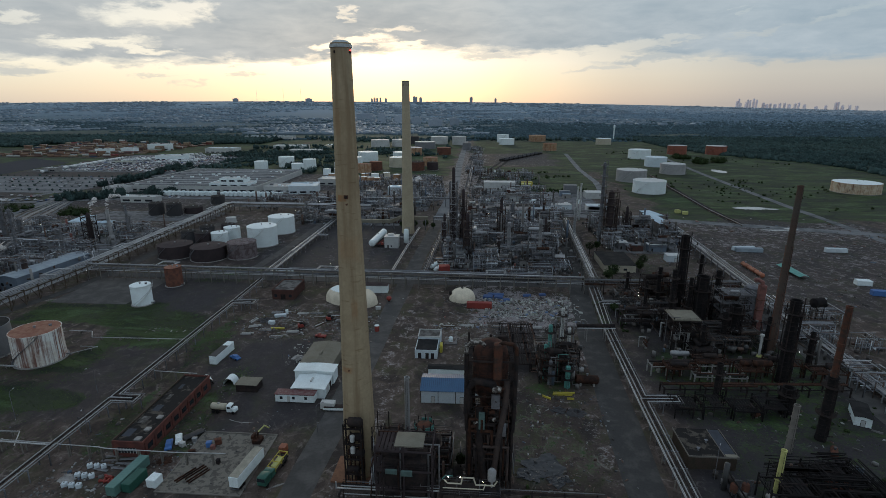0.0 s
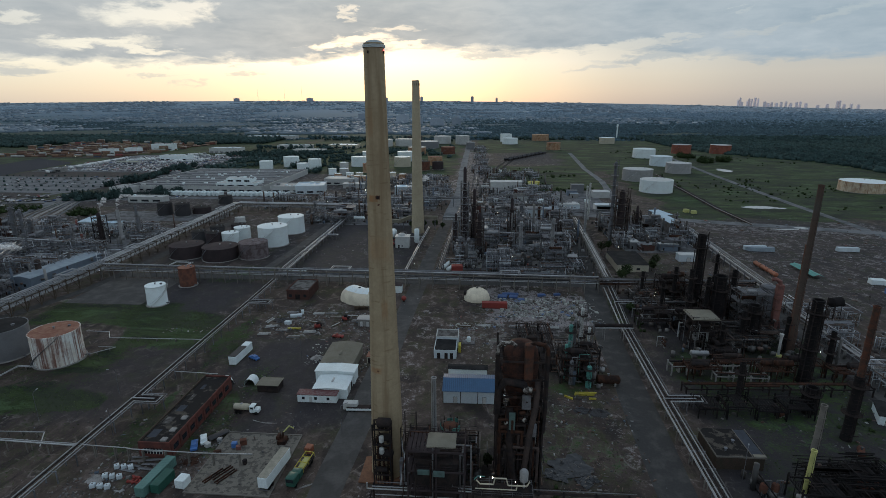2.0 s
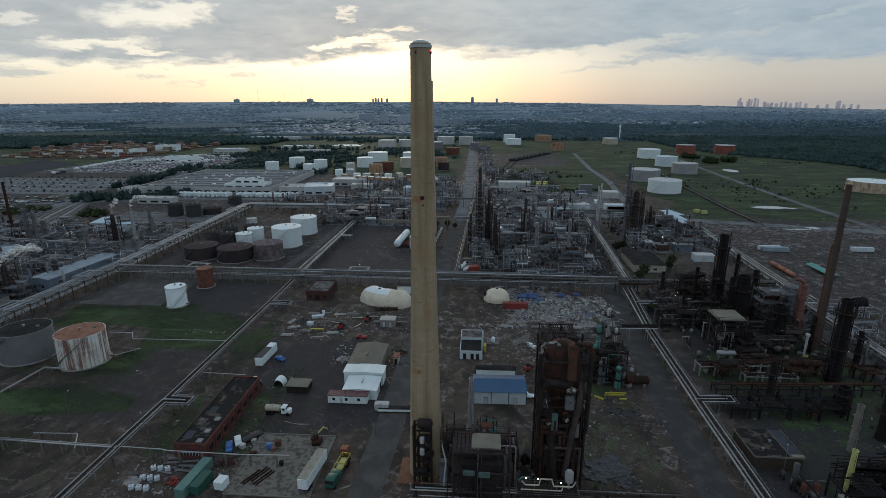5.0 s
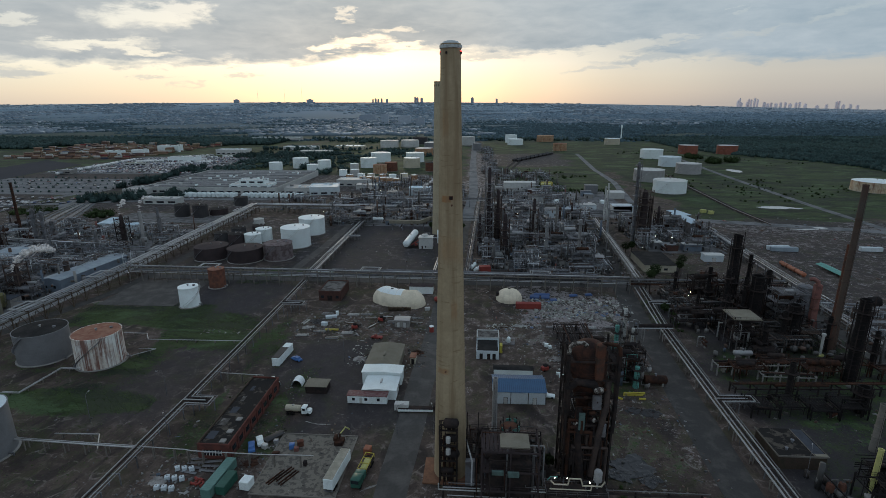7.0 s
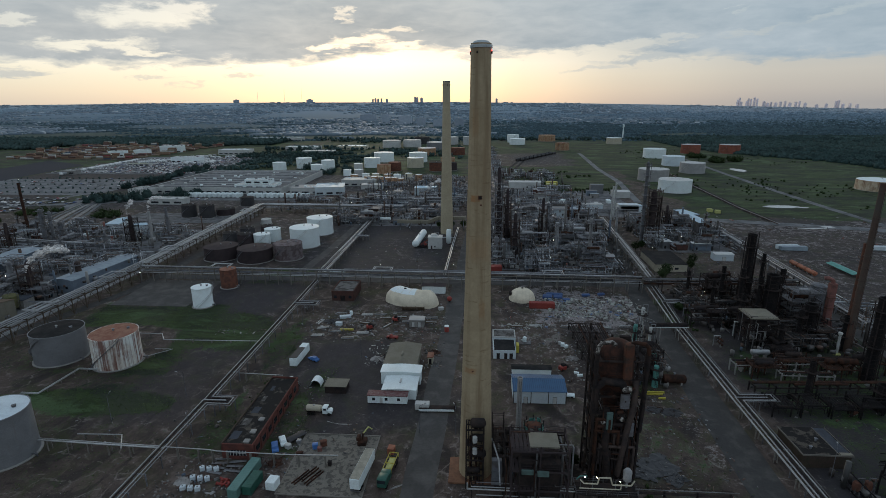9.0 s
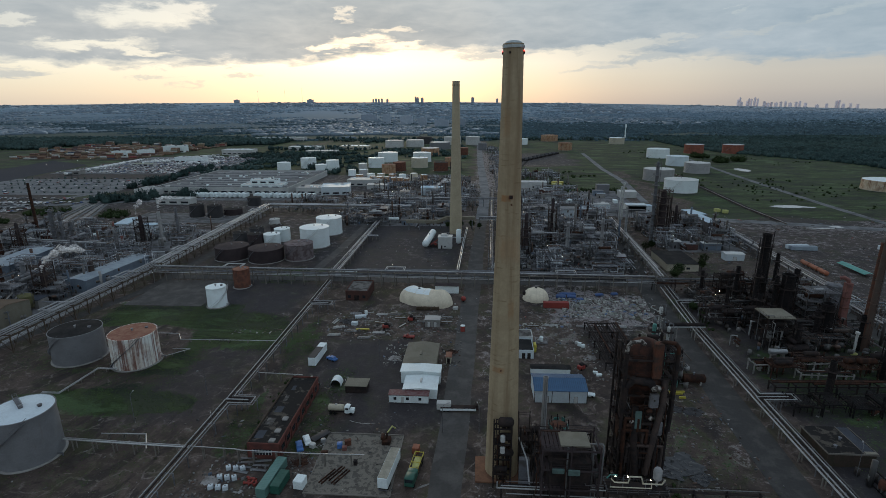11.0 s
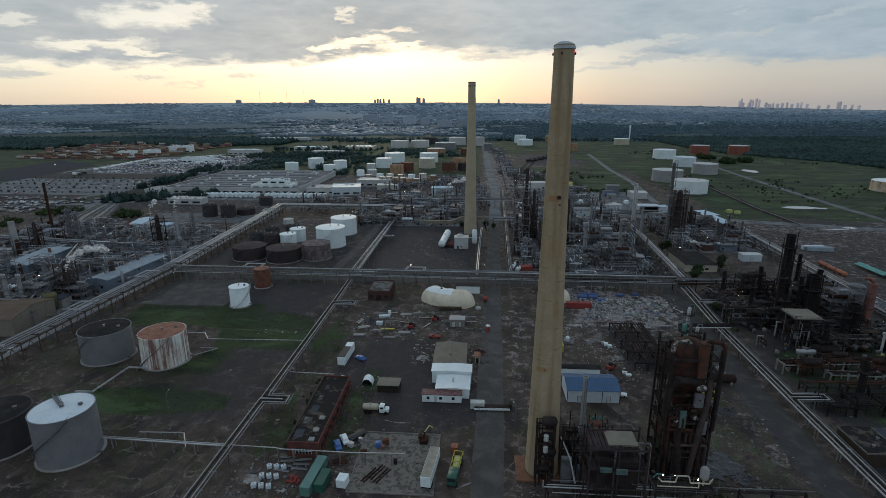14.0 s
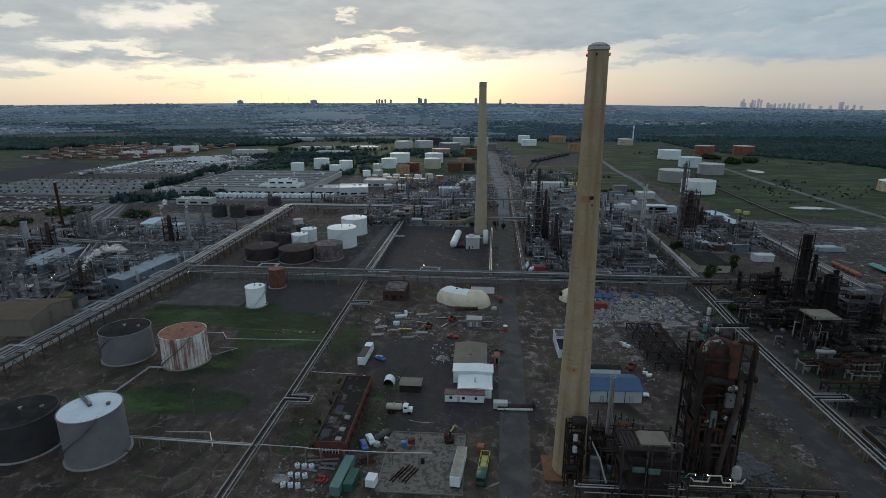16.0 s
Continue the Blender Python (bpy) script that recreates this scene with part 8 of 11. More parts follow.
def semi_trailer(x, y, rz):
    t = thing("semi_trailer", x, y, "dirty white box semi-trailer parked on the slab", "trailer", rz=rz)
    part("box", Shape().chamfered(-1.27, -6.1, 1.15, 1.27, 6.1, 4.05, 0.06), WHITE, t)
    part("roof_sheet", Shape().box(-1.2, -6.0, 4.05, 1.2, 6.0, 4.09), surface("dirty_roof", (0.36, 0.34, 0.28), (0.26, 0.245, 0.2), 0.8, amt=0.8, big=0.5), t, smooth=False)
    part("chassis", Shape().box(-0.5, -5.9, 0.85, -0.35, 5.5, 1.15).box(0.35, -5.9, 0.85, 0.5, 5.5, 1.15), STEEL_DARK, t, smooth=False)
    for s_ in (-1, 1):
        part("door", Shape().box(0.03 if s_ > 0 else -1.2, -6.16, 1.25, 1.2 if s_ > 0 else -0.03, -6.1, 3.95), WHITE, t, smooth=False)
        part("landing_leg", Shape().box(s_ * 0.9 - 0.08, 4.0, 0, s_ * 0.9 + 0.08, 4.2, 1.15), STEEL_DARK, t, smooth=False)
        for yy in (-4.9, -3.6):
            wheel(t, s_ * 1.0, yy, 0.52, 0.5)
    part("rear_bumper", Shape().box(-1.2, -6.15, 0.55, 1.2, -6.0, 0.75), STEEL_MID, t, smooth=False)


def flatbed_truck(x, y, rz):
    t = thing("boom_truck", x, y, "dark green truck with a yellow-framed bed", "truck", rz=rz)
    part("cab", Shape().chamfered(-1.2, -5.8, 0.9, 1.2, -3.0, 3.2, 0.18), GREEN_PAINT, t)
    part("windscreen", Shape().box(-1.0, -5.86, 2.0, 1.0, -5.78, 2.9), DARK_GLASS, t, smooth=False)
    part("tool_box", Shape().chamfered(-1.25, -2.9, 0.9, 1.25, -0.9, 2.6, 0.08), GREEN_PAINT, t)
    part("chassis", Shape().box(-0.5, -5.6, 0.7, 0.5, 5.8, 0.95), STEEL_DARK, t, smooth=False)
    part("bed", Shape().box(-1.25, -0.8, 0.95, 1.25, 5.9, 1.2), STEEL_DARK, t, smooth=False)
    for xx in (-1.2, 1.1):
        part("side_rail", Shape().box(xx, -0.8, 2.3, xx + 0.12, 5.9, 2.55).box(xx, -0.8, 1.2, xx + 0.12, -0.65, 2.5).box(xx, 5.75, 1.2, xx + 0.12, 5.9, 2.5).box(xx, 2.4, 1.2, xx + 0.12, 2.55, 2.5), YELLOW_PAINT, t, smooth=False)
    for yy in (-0.8, 1.5, 3.7, 5.7):
        part("cross_rail", Shape().box(-1.08, yy, 2.32, 1.1, yy + 0.14, 2.5), YELLOW_PAINT, t, smooth=False)
    part("load", Shape().chamfered(-0.8, 0.2, 1.2, 0.8, 4.4, 2.0, 0.15), PALE_YELLOW, t)
    for s_ in (-1, 1):
        for yy in (-4.8, 3.2, 4.5):
            wheel(t, s_ * 1.0, yy, 0.5, 0.45)


def tank_truck(x, y, rz):
    t = thing("tank_truck", x, y, "white tank truck with a cream tank", "truck", rz=rz)
    part("tank", Shape().drum((-3.6, 0, 1.95), (0.8, 0, 1.95), 1.0, 16), BEIGE_TANK, t, "cream steel tank")
    part("chassis", Shape().box(-3.8, -0.5, 0.6, 3.6, 0.5, 0.95), STEEL_DARK, t, smooth=False)
    c = part("cab", Shape().chamfered(1.4, -1.1, 0.7, 3.0, 1.1, 2.9, 0.2), WHITE, t)
    part("bonnet", Shape().chamfered(3.0, -0.95, 0.7, 4.3, 0.95, 1.9, 0.2), WHITE, t)
    part("windscreen", Shape().box(2.95, -0.9, 1.95, 3.03, 0.9, 2.6), DARK_GLASS, c, smooth=False)
    part("side_window", Shape().box(1.8, -1.13, 1.9, 2.7, -1.06, 2.5), DARK_GLASS, c, smooth=False)
    part("manhole", Shape().lathe([(0.4, 2.8), (0.4, 3.1), (0.1, 3.15)], 10, -1.4, 0), STEEL_PALE, t)
    for s_ in (-1, 1):
        for xx in (-2.9, -1.6, 3.5):
            wh = part("wheel", Shape().lathe([(0.3, -0.2), (0.48, -0.2), (0.5, -0.1), (0.5, 0.1), (0.48, 0.2), (0.3, 0.2)], 14), RUBBER, t, at=pose(xx, s_ * 0.95, 0.5, 90, 0, 0))
            part("rim", Shape().lathe([(0.29, -0.15), (0.29, 0.15)], 12), STEEL_PALE, wh)


def car(x, y, rz, paint, label, pickup=False):
    t = thing("pickup" if pickup else "car", x, y, label, "pickup" if pickup else "car", "parked cars", rz)
    part("body", Shape().chamfered(-0.9, -2.3, 0.35, 0.9, 2.3, 0.95, 0.12), paint, t)
    y0, y1 = (0.0, 1.4) if pickup else (-1.5, 1.1)
    part("cabin", Shape().add([(-0.82, y0, 0.95), (0.82, y0, 0.95), (0.82, y1, 0.95), (-0.82, y1, 0.95), (-0.68, y0 + 0.3, 1.55), (0.68, y0 + 0.3, 1.55), (0.68, y1 - 0.5, 1.55), (-0.68, y1 - 0.5, 1.55)], [(4, 5, 6, 7), (0, 1, 5, 4), (1, 2, 6, 5), (2, 3, 7, 6), (3, 0, 4, 7)]), paint, t)
    part("windscreen", Shape().add([(-0.7, y1 + 0.0, 0.99), (0.7, y1 + 0.0, 0.99), (0.62, y1 - 0.42, 1.5), (-0.62, y1 - 0.42, 1.5)], [(0, 1, 2, 3)]), DARK_GLASS, t)
    for s_ in (-1, 1):
        for yy in (-1.45, 1.45):
            wheel(t, s_ * 0.82, yy, 0.34, 0.24)


def skip_box(x, y, w, d, h, paint, label, rz=0.0, name="shipping_container", group="containers", plain=False):
    t = thing(name, x, y, label, "container", group, rz)
    part("body", Shape().chamfered(-w / 2, -d / 2, 0.12, w / 2, d / 2, h, 0.04), paint, t, smooth=False)
    rb = Shape()
    k = 0
    while -d / 2 + 0.3 + k * 0.6 < d / 2 - 0.2:
        yy = -d / 2 + 0.3 + k * 0.6
        rb.box(-w / 2 - 0.04, yy, 0.25, -w / 2, yy + 0.25, h - 0.2).box(w / 2, yy, 0.25, w / 2 + 0.04, yy + 0.25, h - 0.2).box(-w / 2 + 0.15, yy, h, w / 2 - 0.15, yy + 0.25, h + 0.03)
        k += 1
    part("corrugation", rb, paint, t, smooth=False)
    if plain:
        return t
    part("end_door", Shape().box(-w / 2 + 0.1, -d / 2 - 0.05, 0.2, -0.02, -d / 2, h - 0.1).box(0.02, -d / 2 - 0.05, 0.2, w / 2 - 0.1, -d / 2, h - 0.1), paint, t, smooth=False)
    part("skid", Shape().box(-w / 2 + 0.1, -d / 2 + 0.1, -0.05, w / 2 - 0.1, d / 2 - 0.1, 0.13), STEEL_DARK, t, smooth=False)
    return t


semi_trailer(-58.9, 109.0, -7)
flatbed_truck(-52.6, 110.0, -7)
skip_box(-53.2, 118.8, 1.8, 2.0, 1.9, ORANGE, "small orange steel box on the ground", -7)
tank_truck(-78.6, 136.0, -2)
skip_box(-88.3, 105.2, 2.5, 12.2, 2.7, TEAL_BOX, "long turquoise shipping container", -5)
skip_box(-85.6, 103.6, 2.4, 6.1, 2.5, GREEN_PAINT, "short dark green shipping container", -5)
skip_box(-80.6, 103.9, 2.5, 2.8, 2.4, WHITE, "small white box unit on the slab edge", -8)
skip_box(-0.2, 227, 11.6, 2.6, 2.8, RED, "dull red shipping container", 0)
wt_ = skip_box(-96.6, 171.4, 2.7, 13, 3.2, WHITE, "white box trailer with a dark roof", -3)
part("roof_sheet", Shape().box(-1.36, -6.3, 3.24, 1.36, 2.6, 3.32), DARK_TANK, wt_, "dark roof sheet", smooth=False)
skip_box(-47.0, 140.6, 4.4, 2.2, 2.2, PALE_GREY, "grey steel box beside the office", 0)
for cx, cy, cw, cd, cm in ((172.4, 335, 16, 3, HALL_ROOF), (170.5, 338.5, 14, 2.6, PALE_WALL), (227.5, 338, 13, 2.8, PALE_WALL), (198, 257.5, 7, 3, BLUE), (201, 273.5, 7, 4, WHITE), (171.3, 459, 4, 4, PALE_YELLOW), (175.5, 453, 4, 3.4, PALE_YELLOW)):
    skip_box(cx, cy, cw, cd, 2.7, cm, "loose site cabin on the open yard", random.Random(int(cx)).uniform(-8, 8))
car(-0.6, 150.5, 80, WHITE, "white pickup parked beside the blue shed", True)
car(-90.9, 170.0, 60, BLUE, "blue car parked on dark ground")
car(-228.5, 168, 20, WHITE, "white car on the narrow road")
car(-242.5, 158, 10, STEEL_PALE, "silver car beside the narrow road")
car(-84.5, 121.3, 30, WHITE, "white car at the slab edge")
car(-85.8, 118.6, 25, BLUE, "blue car at the slab edge")
fl = thing("flat_trailer", -42.5, 139.8, "long low flatbed trailer with a white side", "trailer", rz=92)
part("deck", Shape().chamfered(-1.2, -5.5, 0.9, 1.2, 5.5, 1.15, 0.04), STEEL_DARK, fl)
part("side_panel", Shape().box(-1.28, -5.5, 0.5, -1.2, 5.5, 1.2), WHITE, fl, smooth=False)
part("headboard", Shape().chamfered(-1.2, -6.2, 0.9, 1.2, -5.4, 2.4, 0.1), STEEL_DARK, fl)
for s_ in (-1, 1):
    for yy in (3.0, 4.3):
        wheel(fl, s_ * 0.95, yy, 0.48, 0.4)
tent = thing("shelter_tent", -84.6, 153.2, "small white arched fabric shelter", "tent")
tv = [(1.9 * math.cos(math.pi * k / 10), yy, 2.4 * math.sin(math.pi * k / 10)) for yy in (-1.8, 1.8) for k in range(11)]
part("fabric", Shape().add(tv, [(k, k + 1, k + 12, k + 11) for k in range(10)]), WHITE, tent)
part("end_wall", Shape().add(tv[11:], [tuple(range(10, -1, -1))]), PALE_GREY, tent)
tent2 = thing("shelter_tent", -92.6, 152.2, "small white torn fabric shelter", "tent", rz=40)
part("fabric", Shape().add(tv, [(k, k + 1, k + 12, k + 11) for k in range(6)]), WHITE, tent2)
part("end_wall", Shape().add(tv[11:], [tuple(range(10, -1, -1))]), PALE_GREY, tent2)
crane = thing("loader_crane", -62.0, 122.4, "rusty yellow loader crane standing at the slab corner", "crane")
part("base", Shape().chamfered(-1.2, -1.4, 0, 1.2, 1.4, 1.3, 0.12), RUST_STEEL, crane)
part("mast", Shape().tube((0, 0, 1.2), (0.2, 0.3, 3.1), 0.28, 8), RUST_STEEL, crane)
part("boom", Shape().run([(0.2, 0.3, 3.0), (1.4, 2.0, 4.0), (2.2, 3.0, 2.6)], 0.2, 6), PALE_YELLOW, crane)
part("counterweight", Shape().chamfered(-1.5, -1.0, 1.4, -0.6, 1.0, 2.4, 0.1), RUST_STEEL, crane)
digger = thing("red_crane", -66.5, 330.5, "small red crane with a raised boom", "crane")
part("carrier", Shape().chamfered(-2.6, -1.2, 0.4, 2.6, 1.2, 1.6, 0.15), STEEL_DARK, digger)
part("boom", Shape().tube((-1.8, 0, 1.8), (5.2, 2.0, 6.4), 0.4, 6, 0.25), RED, digger)
part("cabin", Shape().chamfered(0.4, -1.0, 1.6, 2.2, 0.4, 3.0, 0.12), RED, digger)
for bx, by, ba, bl_ in ((28, 154.2, 3, 7.0), (27.4, 153.2, 1, 6.4), (22.0, 151.2, -35, 3.0), (29.6, 150.8, 0, 2.2)):
    bm_ = thing("yellow_beam", bx, by, "yellow steel beam lying on the ground", "beam", "loose beams", ba)
    part("web", Shape().box(-bl_ / 2, -0.05, 0, bl_ / 2, 0.05, 0.5), YELLOW_PAINT, bm_, smooth=False)
    part("flange", Shape().box(-bl_ / 2, -0.22, 0.5, bl_ / 2, 0.22, 0.56), YELLOW_PAINT, bm_, smooth=False)
    part("flange", Shape().box(-bl_ / 2, -0.22, -0.04, bl_ / 2, 0.22, 0.02), YELLOW_PAINT, bm_, smooth=False)
for k in range(9):
    sk_ = thing("chemical_tote", -102.6 + (k % 3) * 1.7 + 0.2 * k, 101.5 + (k // 3) * 3.6, "white caged plastic tote on a pallet", "tote", "stored totes", 10 + 4 * k)
    part("tank", Shape().chamfered(-0.6, -0.55, 0.15, 0.6, 0.55, 1.2, 0.08), PALE_WALL, sk_)
    part("pallet", Shape().box(-0.65, -0.6, 0, 0.65, 0.6, 0.14), STEEL_MID, sk_, smooth=False)
    part("cap", Shape().lathe([(0.14, 1.2), (0.14, 1.3)], 8), STEEL_DARK, sk_)
for k in range(5):
    rd = thing("pipe_fitting", -94.4 + (k % 3) * 1.2, 103.8 + (k // 3) * 1.6, "red painted pipe fitting on the ground", "pipe fitting", "red fittings", 37 * k)
    part("body", Shape().run([(-0.7, 0, 0.35), (0.2, 0, 0.35), (0.6, 0.5, 0.5)], 0.3, 8), RED, rd)
    part("flange", Shape().tube((-0.75, 0, 0.35), (-0.62, 0, 0.35), 0.45, 10), RED, rd)
for k in range(7):
    pl = thing("pipe_stack", -98 + (k % 2) * 4.5, 107.6 + k * 0.9, "bundle of grey pipes lying on bearers", "pipe stack", "pipe stacks", 4 * k - 10)
    for j in range(4):
        part("pipe", Shape().tube((-2.2, j * 0.22, 0.24), (2.2, j * 0.22, 0.24), 0.1, 6), PIPE_DULL, pl)
    part("bearer", Shape().box(-1.5, -0.1, -0.02, -1.3, 0.8, 0.14), STEEL_DARK, pl, smooth=False)
    part("bearer", Shape().box(1.3, -0.1, -0.02, 1.5, 0.8, 0.14), STEEL_DARK, pl, smooth=False)
for k in range(3):
    sc = thing("scrap_frame", -74.5 + k * 1.6, 107.5 + (k % 2) * 1.2, "rusty steel ladder frame lying on the slab", "steel frame", "scrap frames", 62)
    part("rail", Shape().box(-3, -0.5, 0.1, 3, -0.35, 0.5), RUST_STEEL, sc, smooth=False)
    part("rail", Shape().box(-3, 0.35, 0.1, 3, 0.5, 0.5), RUST_STEEL, sc, smooth=False)
    part("rung", Shape().box(-2.4, -0.35, 0.2, -2.25, 0.35, 0.35).box(-0.8, -0.35, 0.2, -0.65, 0.35, 0.35).box(0.8, -0.35, 0.2, 0.95, 0.35, 0.35), RUST_STEEL, sc, smooth=False)
drum_vessel(-70.5, 344, 3.0, 32, 2.3, WHITE, "long white lying gas vessel", rz=86)
standing_vessel(-50, 337, 1.7, 11, WHITE, "small white upright vessel")
standing_vessel(-59.5, 332, 2.4, 9, PALE_GREY, "grey upright vessel in a skid")
cabin(-58.6, 330.5, 9, 7, 7.5, PALE_GREY, PALE_GREY, "grey plant housing beside the vessels", 0, 1, 1)
skip_box(-110, 268.5, 12.0, 2.6, 3.2, WHITE, "long white cabin beside the pipe rack", 0)
for k, (cx, cy) in enumerate(((-27, 286), (-25.4, 291), (-24.4, 281))):
    drum_vessel(cx, cy, 1.6, 5, 1.2, WHITE, "short white lying tank", 70)
skip_box(-20, 276, 6, 4, 5, RED, "dark red steel box among white tanks", 8)
for k in range(3):
    drum_vessel(154.2, 301 - 8.0 * k, 1.4, 7.0, 1.25, ORANGE, "orange steel drum section lying on the yard", 89)
gc = thing("tarpaulin_cover", 174.8, 290.6, "bright turquoise tarpaulin over a low frame", "tarpaulin", rz=0)
part("sheet", Shape().gable(-2.5, -11, 2.5, 11, 1.8, 0.9), TEAL, gc, smooth=False)
for k in range(6):
    part("post", Shape().tube((-2.4 if k % 2 else 2.4, -10 + k * 4, -0.1), (-2.4 if k % 2 else 2.4, -10 + k * 4, 1.8), 0.08, 5), STEEL_MID, gc)
for px, py in ((-125.4, 143.6), (-72.8, 170.2), (-140, 128), (-112, 122), (-46.5, 128), (96, 190), (140, 200), (-36, 128), (-105, 200), (-62, 262), (60, 116)):
    pl = thing("lamp_post", px, py, "thin grey steel lamp post", "lamp post", "lamp posts", (px * 7) % 360)
    part("pole", Shape().tube((0, 0, -0.1), (0, 0, 8.5), 0.1, 6, 0.06), STEEL_MID, pl)
    part("arm", Shape().run([(0, 0, 8.4), (0.4, 0, 9.0), (1.8, 0, 9.1)], 0.05, 5), STEEL_MID, pl)
    part("lamp_head", Shape().chamfered(1.6, -0.14, 9.02, 2.3, 0.14, 9.2, 0.04), STEEL_PALE, pl)


# ---- factory and lots to the west ----
def works(x, y, w, d, h, wall, roof, label, vents=6, bands=1, rz=0.0, name="factory"):
    t = thing(name, x, y, label, "factory", "factory blocks", rz)
    part("wall", Shape().box(-w / 2, -d / 2, -0.2, w / 2, d / 2, h), wall, t, smooth=False)
    part("roof", Shape().box(-w / 2 + 0.4, -d / 2 + 0.4, h, w / 2 - 0.4, d / 2 - 0.4, h + 0.15), roof, t, smooth=False)
    part("parapet", Shape().box(-w / 2 - 0.1, -d / 2 - 0.1, h, w / 2 + 0.1, -d / 2 + 0.4, h + 0.7).box(-w / 2 - 0.1, d / 2 - 0.4, h, w / 2 + 0.1, d / 2 + 0.1, h + 0.7).box(-w / 2 - 0.1, -d / 2 + 0.4, h, -w / 2 + 0.4, d / 2 - 0.4, h + 0.7).box(w / 2 - 0.4, -d / 2 + 0.4, h, w / 2 + 0.1, d / 2 - 0.4, h + 0.7), wall, t, smooth=False)
    for b in range(bands):
        z = 1.2 + b * (h / bands)
        nwin = max(2, int(w / 9))
        for i in range(nwin):
            xx = -w / 2 + w * (i + 0.18) / nwin
            part("window", Shape().box(xx, -d / 2 - 0.12, z, xx + w / nwin * 0.64, -d / 2 + 0.1, z + min(1.8, h / bands * 0.5)), DARK_GLASS, t, smooth=False)
    rng = random.Random(int(x * 3 + y))
    for k in range(vents):
        vx, vy = rng.uniform(-w * 0.45, w * 0.42), rng.uniform(-d * 0.42, d * 0.42)
        a, b, c = rng.uniform(1, 4), rng.uniform(1, 3), rng.uniform(0.8, 2.2)
        part("roof_unit", Shape().chamfered(vx, vy, h + 0.15, vx + a, vy + b, h + c, 0.15), rng.choice((PALE_GREY, WHITE, GREY_TANK)), t)
    return t


# roof greys lean slightly blue: a little haze in the colour
big = works(-315, 610, 150, 150, 6.2, PALE_GREY, surface("grey_membrane", (0.155, 0.16, 0.165), (0.085, 0.09, 0.095), 0.9, amt=0.85, big=0.06, fine=0.4), "very wide factory with a grey flat roof and pale walls", 60)
for k in range(9):
    part("roof_monitor", Shape().gable_wall(-70 + 9 * (k % 3), -62 + k * 15, 70 - 14 * (k % 2), -60 + k * 15, 6.3, 6.9, 0.6, "x"), MID_TANK, big, smooth=False)
works(-272, 552, 44, 22, 8.4, WHITE, PALE_GREY, "white terraced office storey with window bands", 2, 2, name="office_block")
works(-272, 556, 28, 14, 12.6, WHITE, PALE_GREY, "three-storey white office block with window bands", 4, 3, name="office_block")
works(-214, 548, 34, 26, 6.5, PALE_GREY, MID_TANK, "white factory wing with a flat roof", 5)
works(-190, 546, 30, 30, 8, PALE_WALL, SKYBLUE_ROOF, "pale blue factory wing", 3, rz=12)
works(-390, 535, 26, 24, 5.5, PALE_GREY, MID_TANK, "low white factory annex", 3)
works(-170, 605, 40, 24, 7, PALE_GREY, PALE_GREY, "grey low works building", 4)
works(-330, 478, 34, 12, 5, PALE_GREY, PALE_GREY, "low grey office by the works fence", 3)
works(-520, 850, 46, 22, 8, WHITE, PALE_GREY, "white warehouse beside the car lot", 4)
works(-500, 990, 60, 26, 9, PALE_GREY, WHITE, "pale warehouse behind the car lot", 4)
works(-400, 1090, 70, 26, 7, PALE_GREY, WHITE, "long pale warehouse near the woods", 4)
works(-300, 1110, 60, 40, 7, BEIGE_TANK, WHITE, "long beige warehouse near the woods", 4)
works(-560, 1370, 130, 30, 9, PALE_GREY, SKYBLUE_ROOF, "long pale-roofed warehouse before the woods", 3)
works(-340, 1000, 60, 24, 6, PALE_GREY, PALE_GREY, "grey warehouse near the woods", 3)
rngc = random.Random(77)
for k in range(26):
    lorry = skip_box(-338 + k * 5.0, 517 + (k % 3) * 0.8, 2.6, 11, 3.7, WHITE, "white lorry trailer backed against the factory", rngc.uniform(-3, 3), "lorry_trailer", "lorry trailers", True) if k == 0 else copy_thing(lorry, pose(-338 + k * 5.0 + (6 if k > 12 else 0), 517 + (k % 3) * 0.8, 0, 0, 0, rngc.uniform(-3, 3)))
# container paints are dulled to carry the haze of their distance
BOX_MIX = speckle_material("container_paints", [(0, (0.22, 0.125, 0.085)), (0.26, (0.15, 0.085, 0.068)), (0.44, (0.26, 0.17, 0.11)), (0.60, (0.11, 0.068, 0.06)), (0.72, (0.26, 0.215, 0.15)), (0.84, (0.5, 0.51, 0.5)), (0.93, (0.06, 0.09, 0.14)), (0.97, (0.22, 0.04, 0.04))])


def container_depot():
    """Long blocks of stacked boxes with lanes between them."""
    rng = np.random.default_rng(71)
    s = Shape().chamfered(-6.1, -1.25, 0, 6.1, 1.25, 2.6, 0.05)
    P3 = []
    for row in range(11):
        y = 890 + row * 29
        x = -935 + 5 * (row % 3) + max(0, 5 - row) * 12
        while x < -640 + row * 2:
            deep, high = rng.integers(2, 6), rng.choice((1, 2, 3, 4), p=(0.3, 0.35, 0.25, 0.1))
            for j in range(deep):
                for k in range(max(1, high - (rng.random() < 0.3))):
                    P3.append((x + rng.uniform(-0.2, 0.2), y + j * 2.7, k * 2.62 - 0.02))
            x += 13.2 if rng.random() < 0.82 else 26
    P3 = np.array(P3)
    v, f = scatter(s, P3, np.ones((len(P3), 3)), rng.uniform(-0.01, 0.01, len(P3)) + 0.04, rng)
    tagged(new("stacked_containers", fast_mesh("stacked_containers", v, f, BOX_MIX)), "long blocks of stacked orange and rusty shipping containers", "containers", kind="stuff")


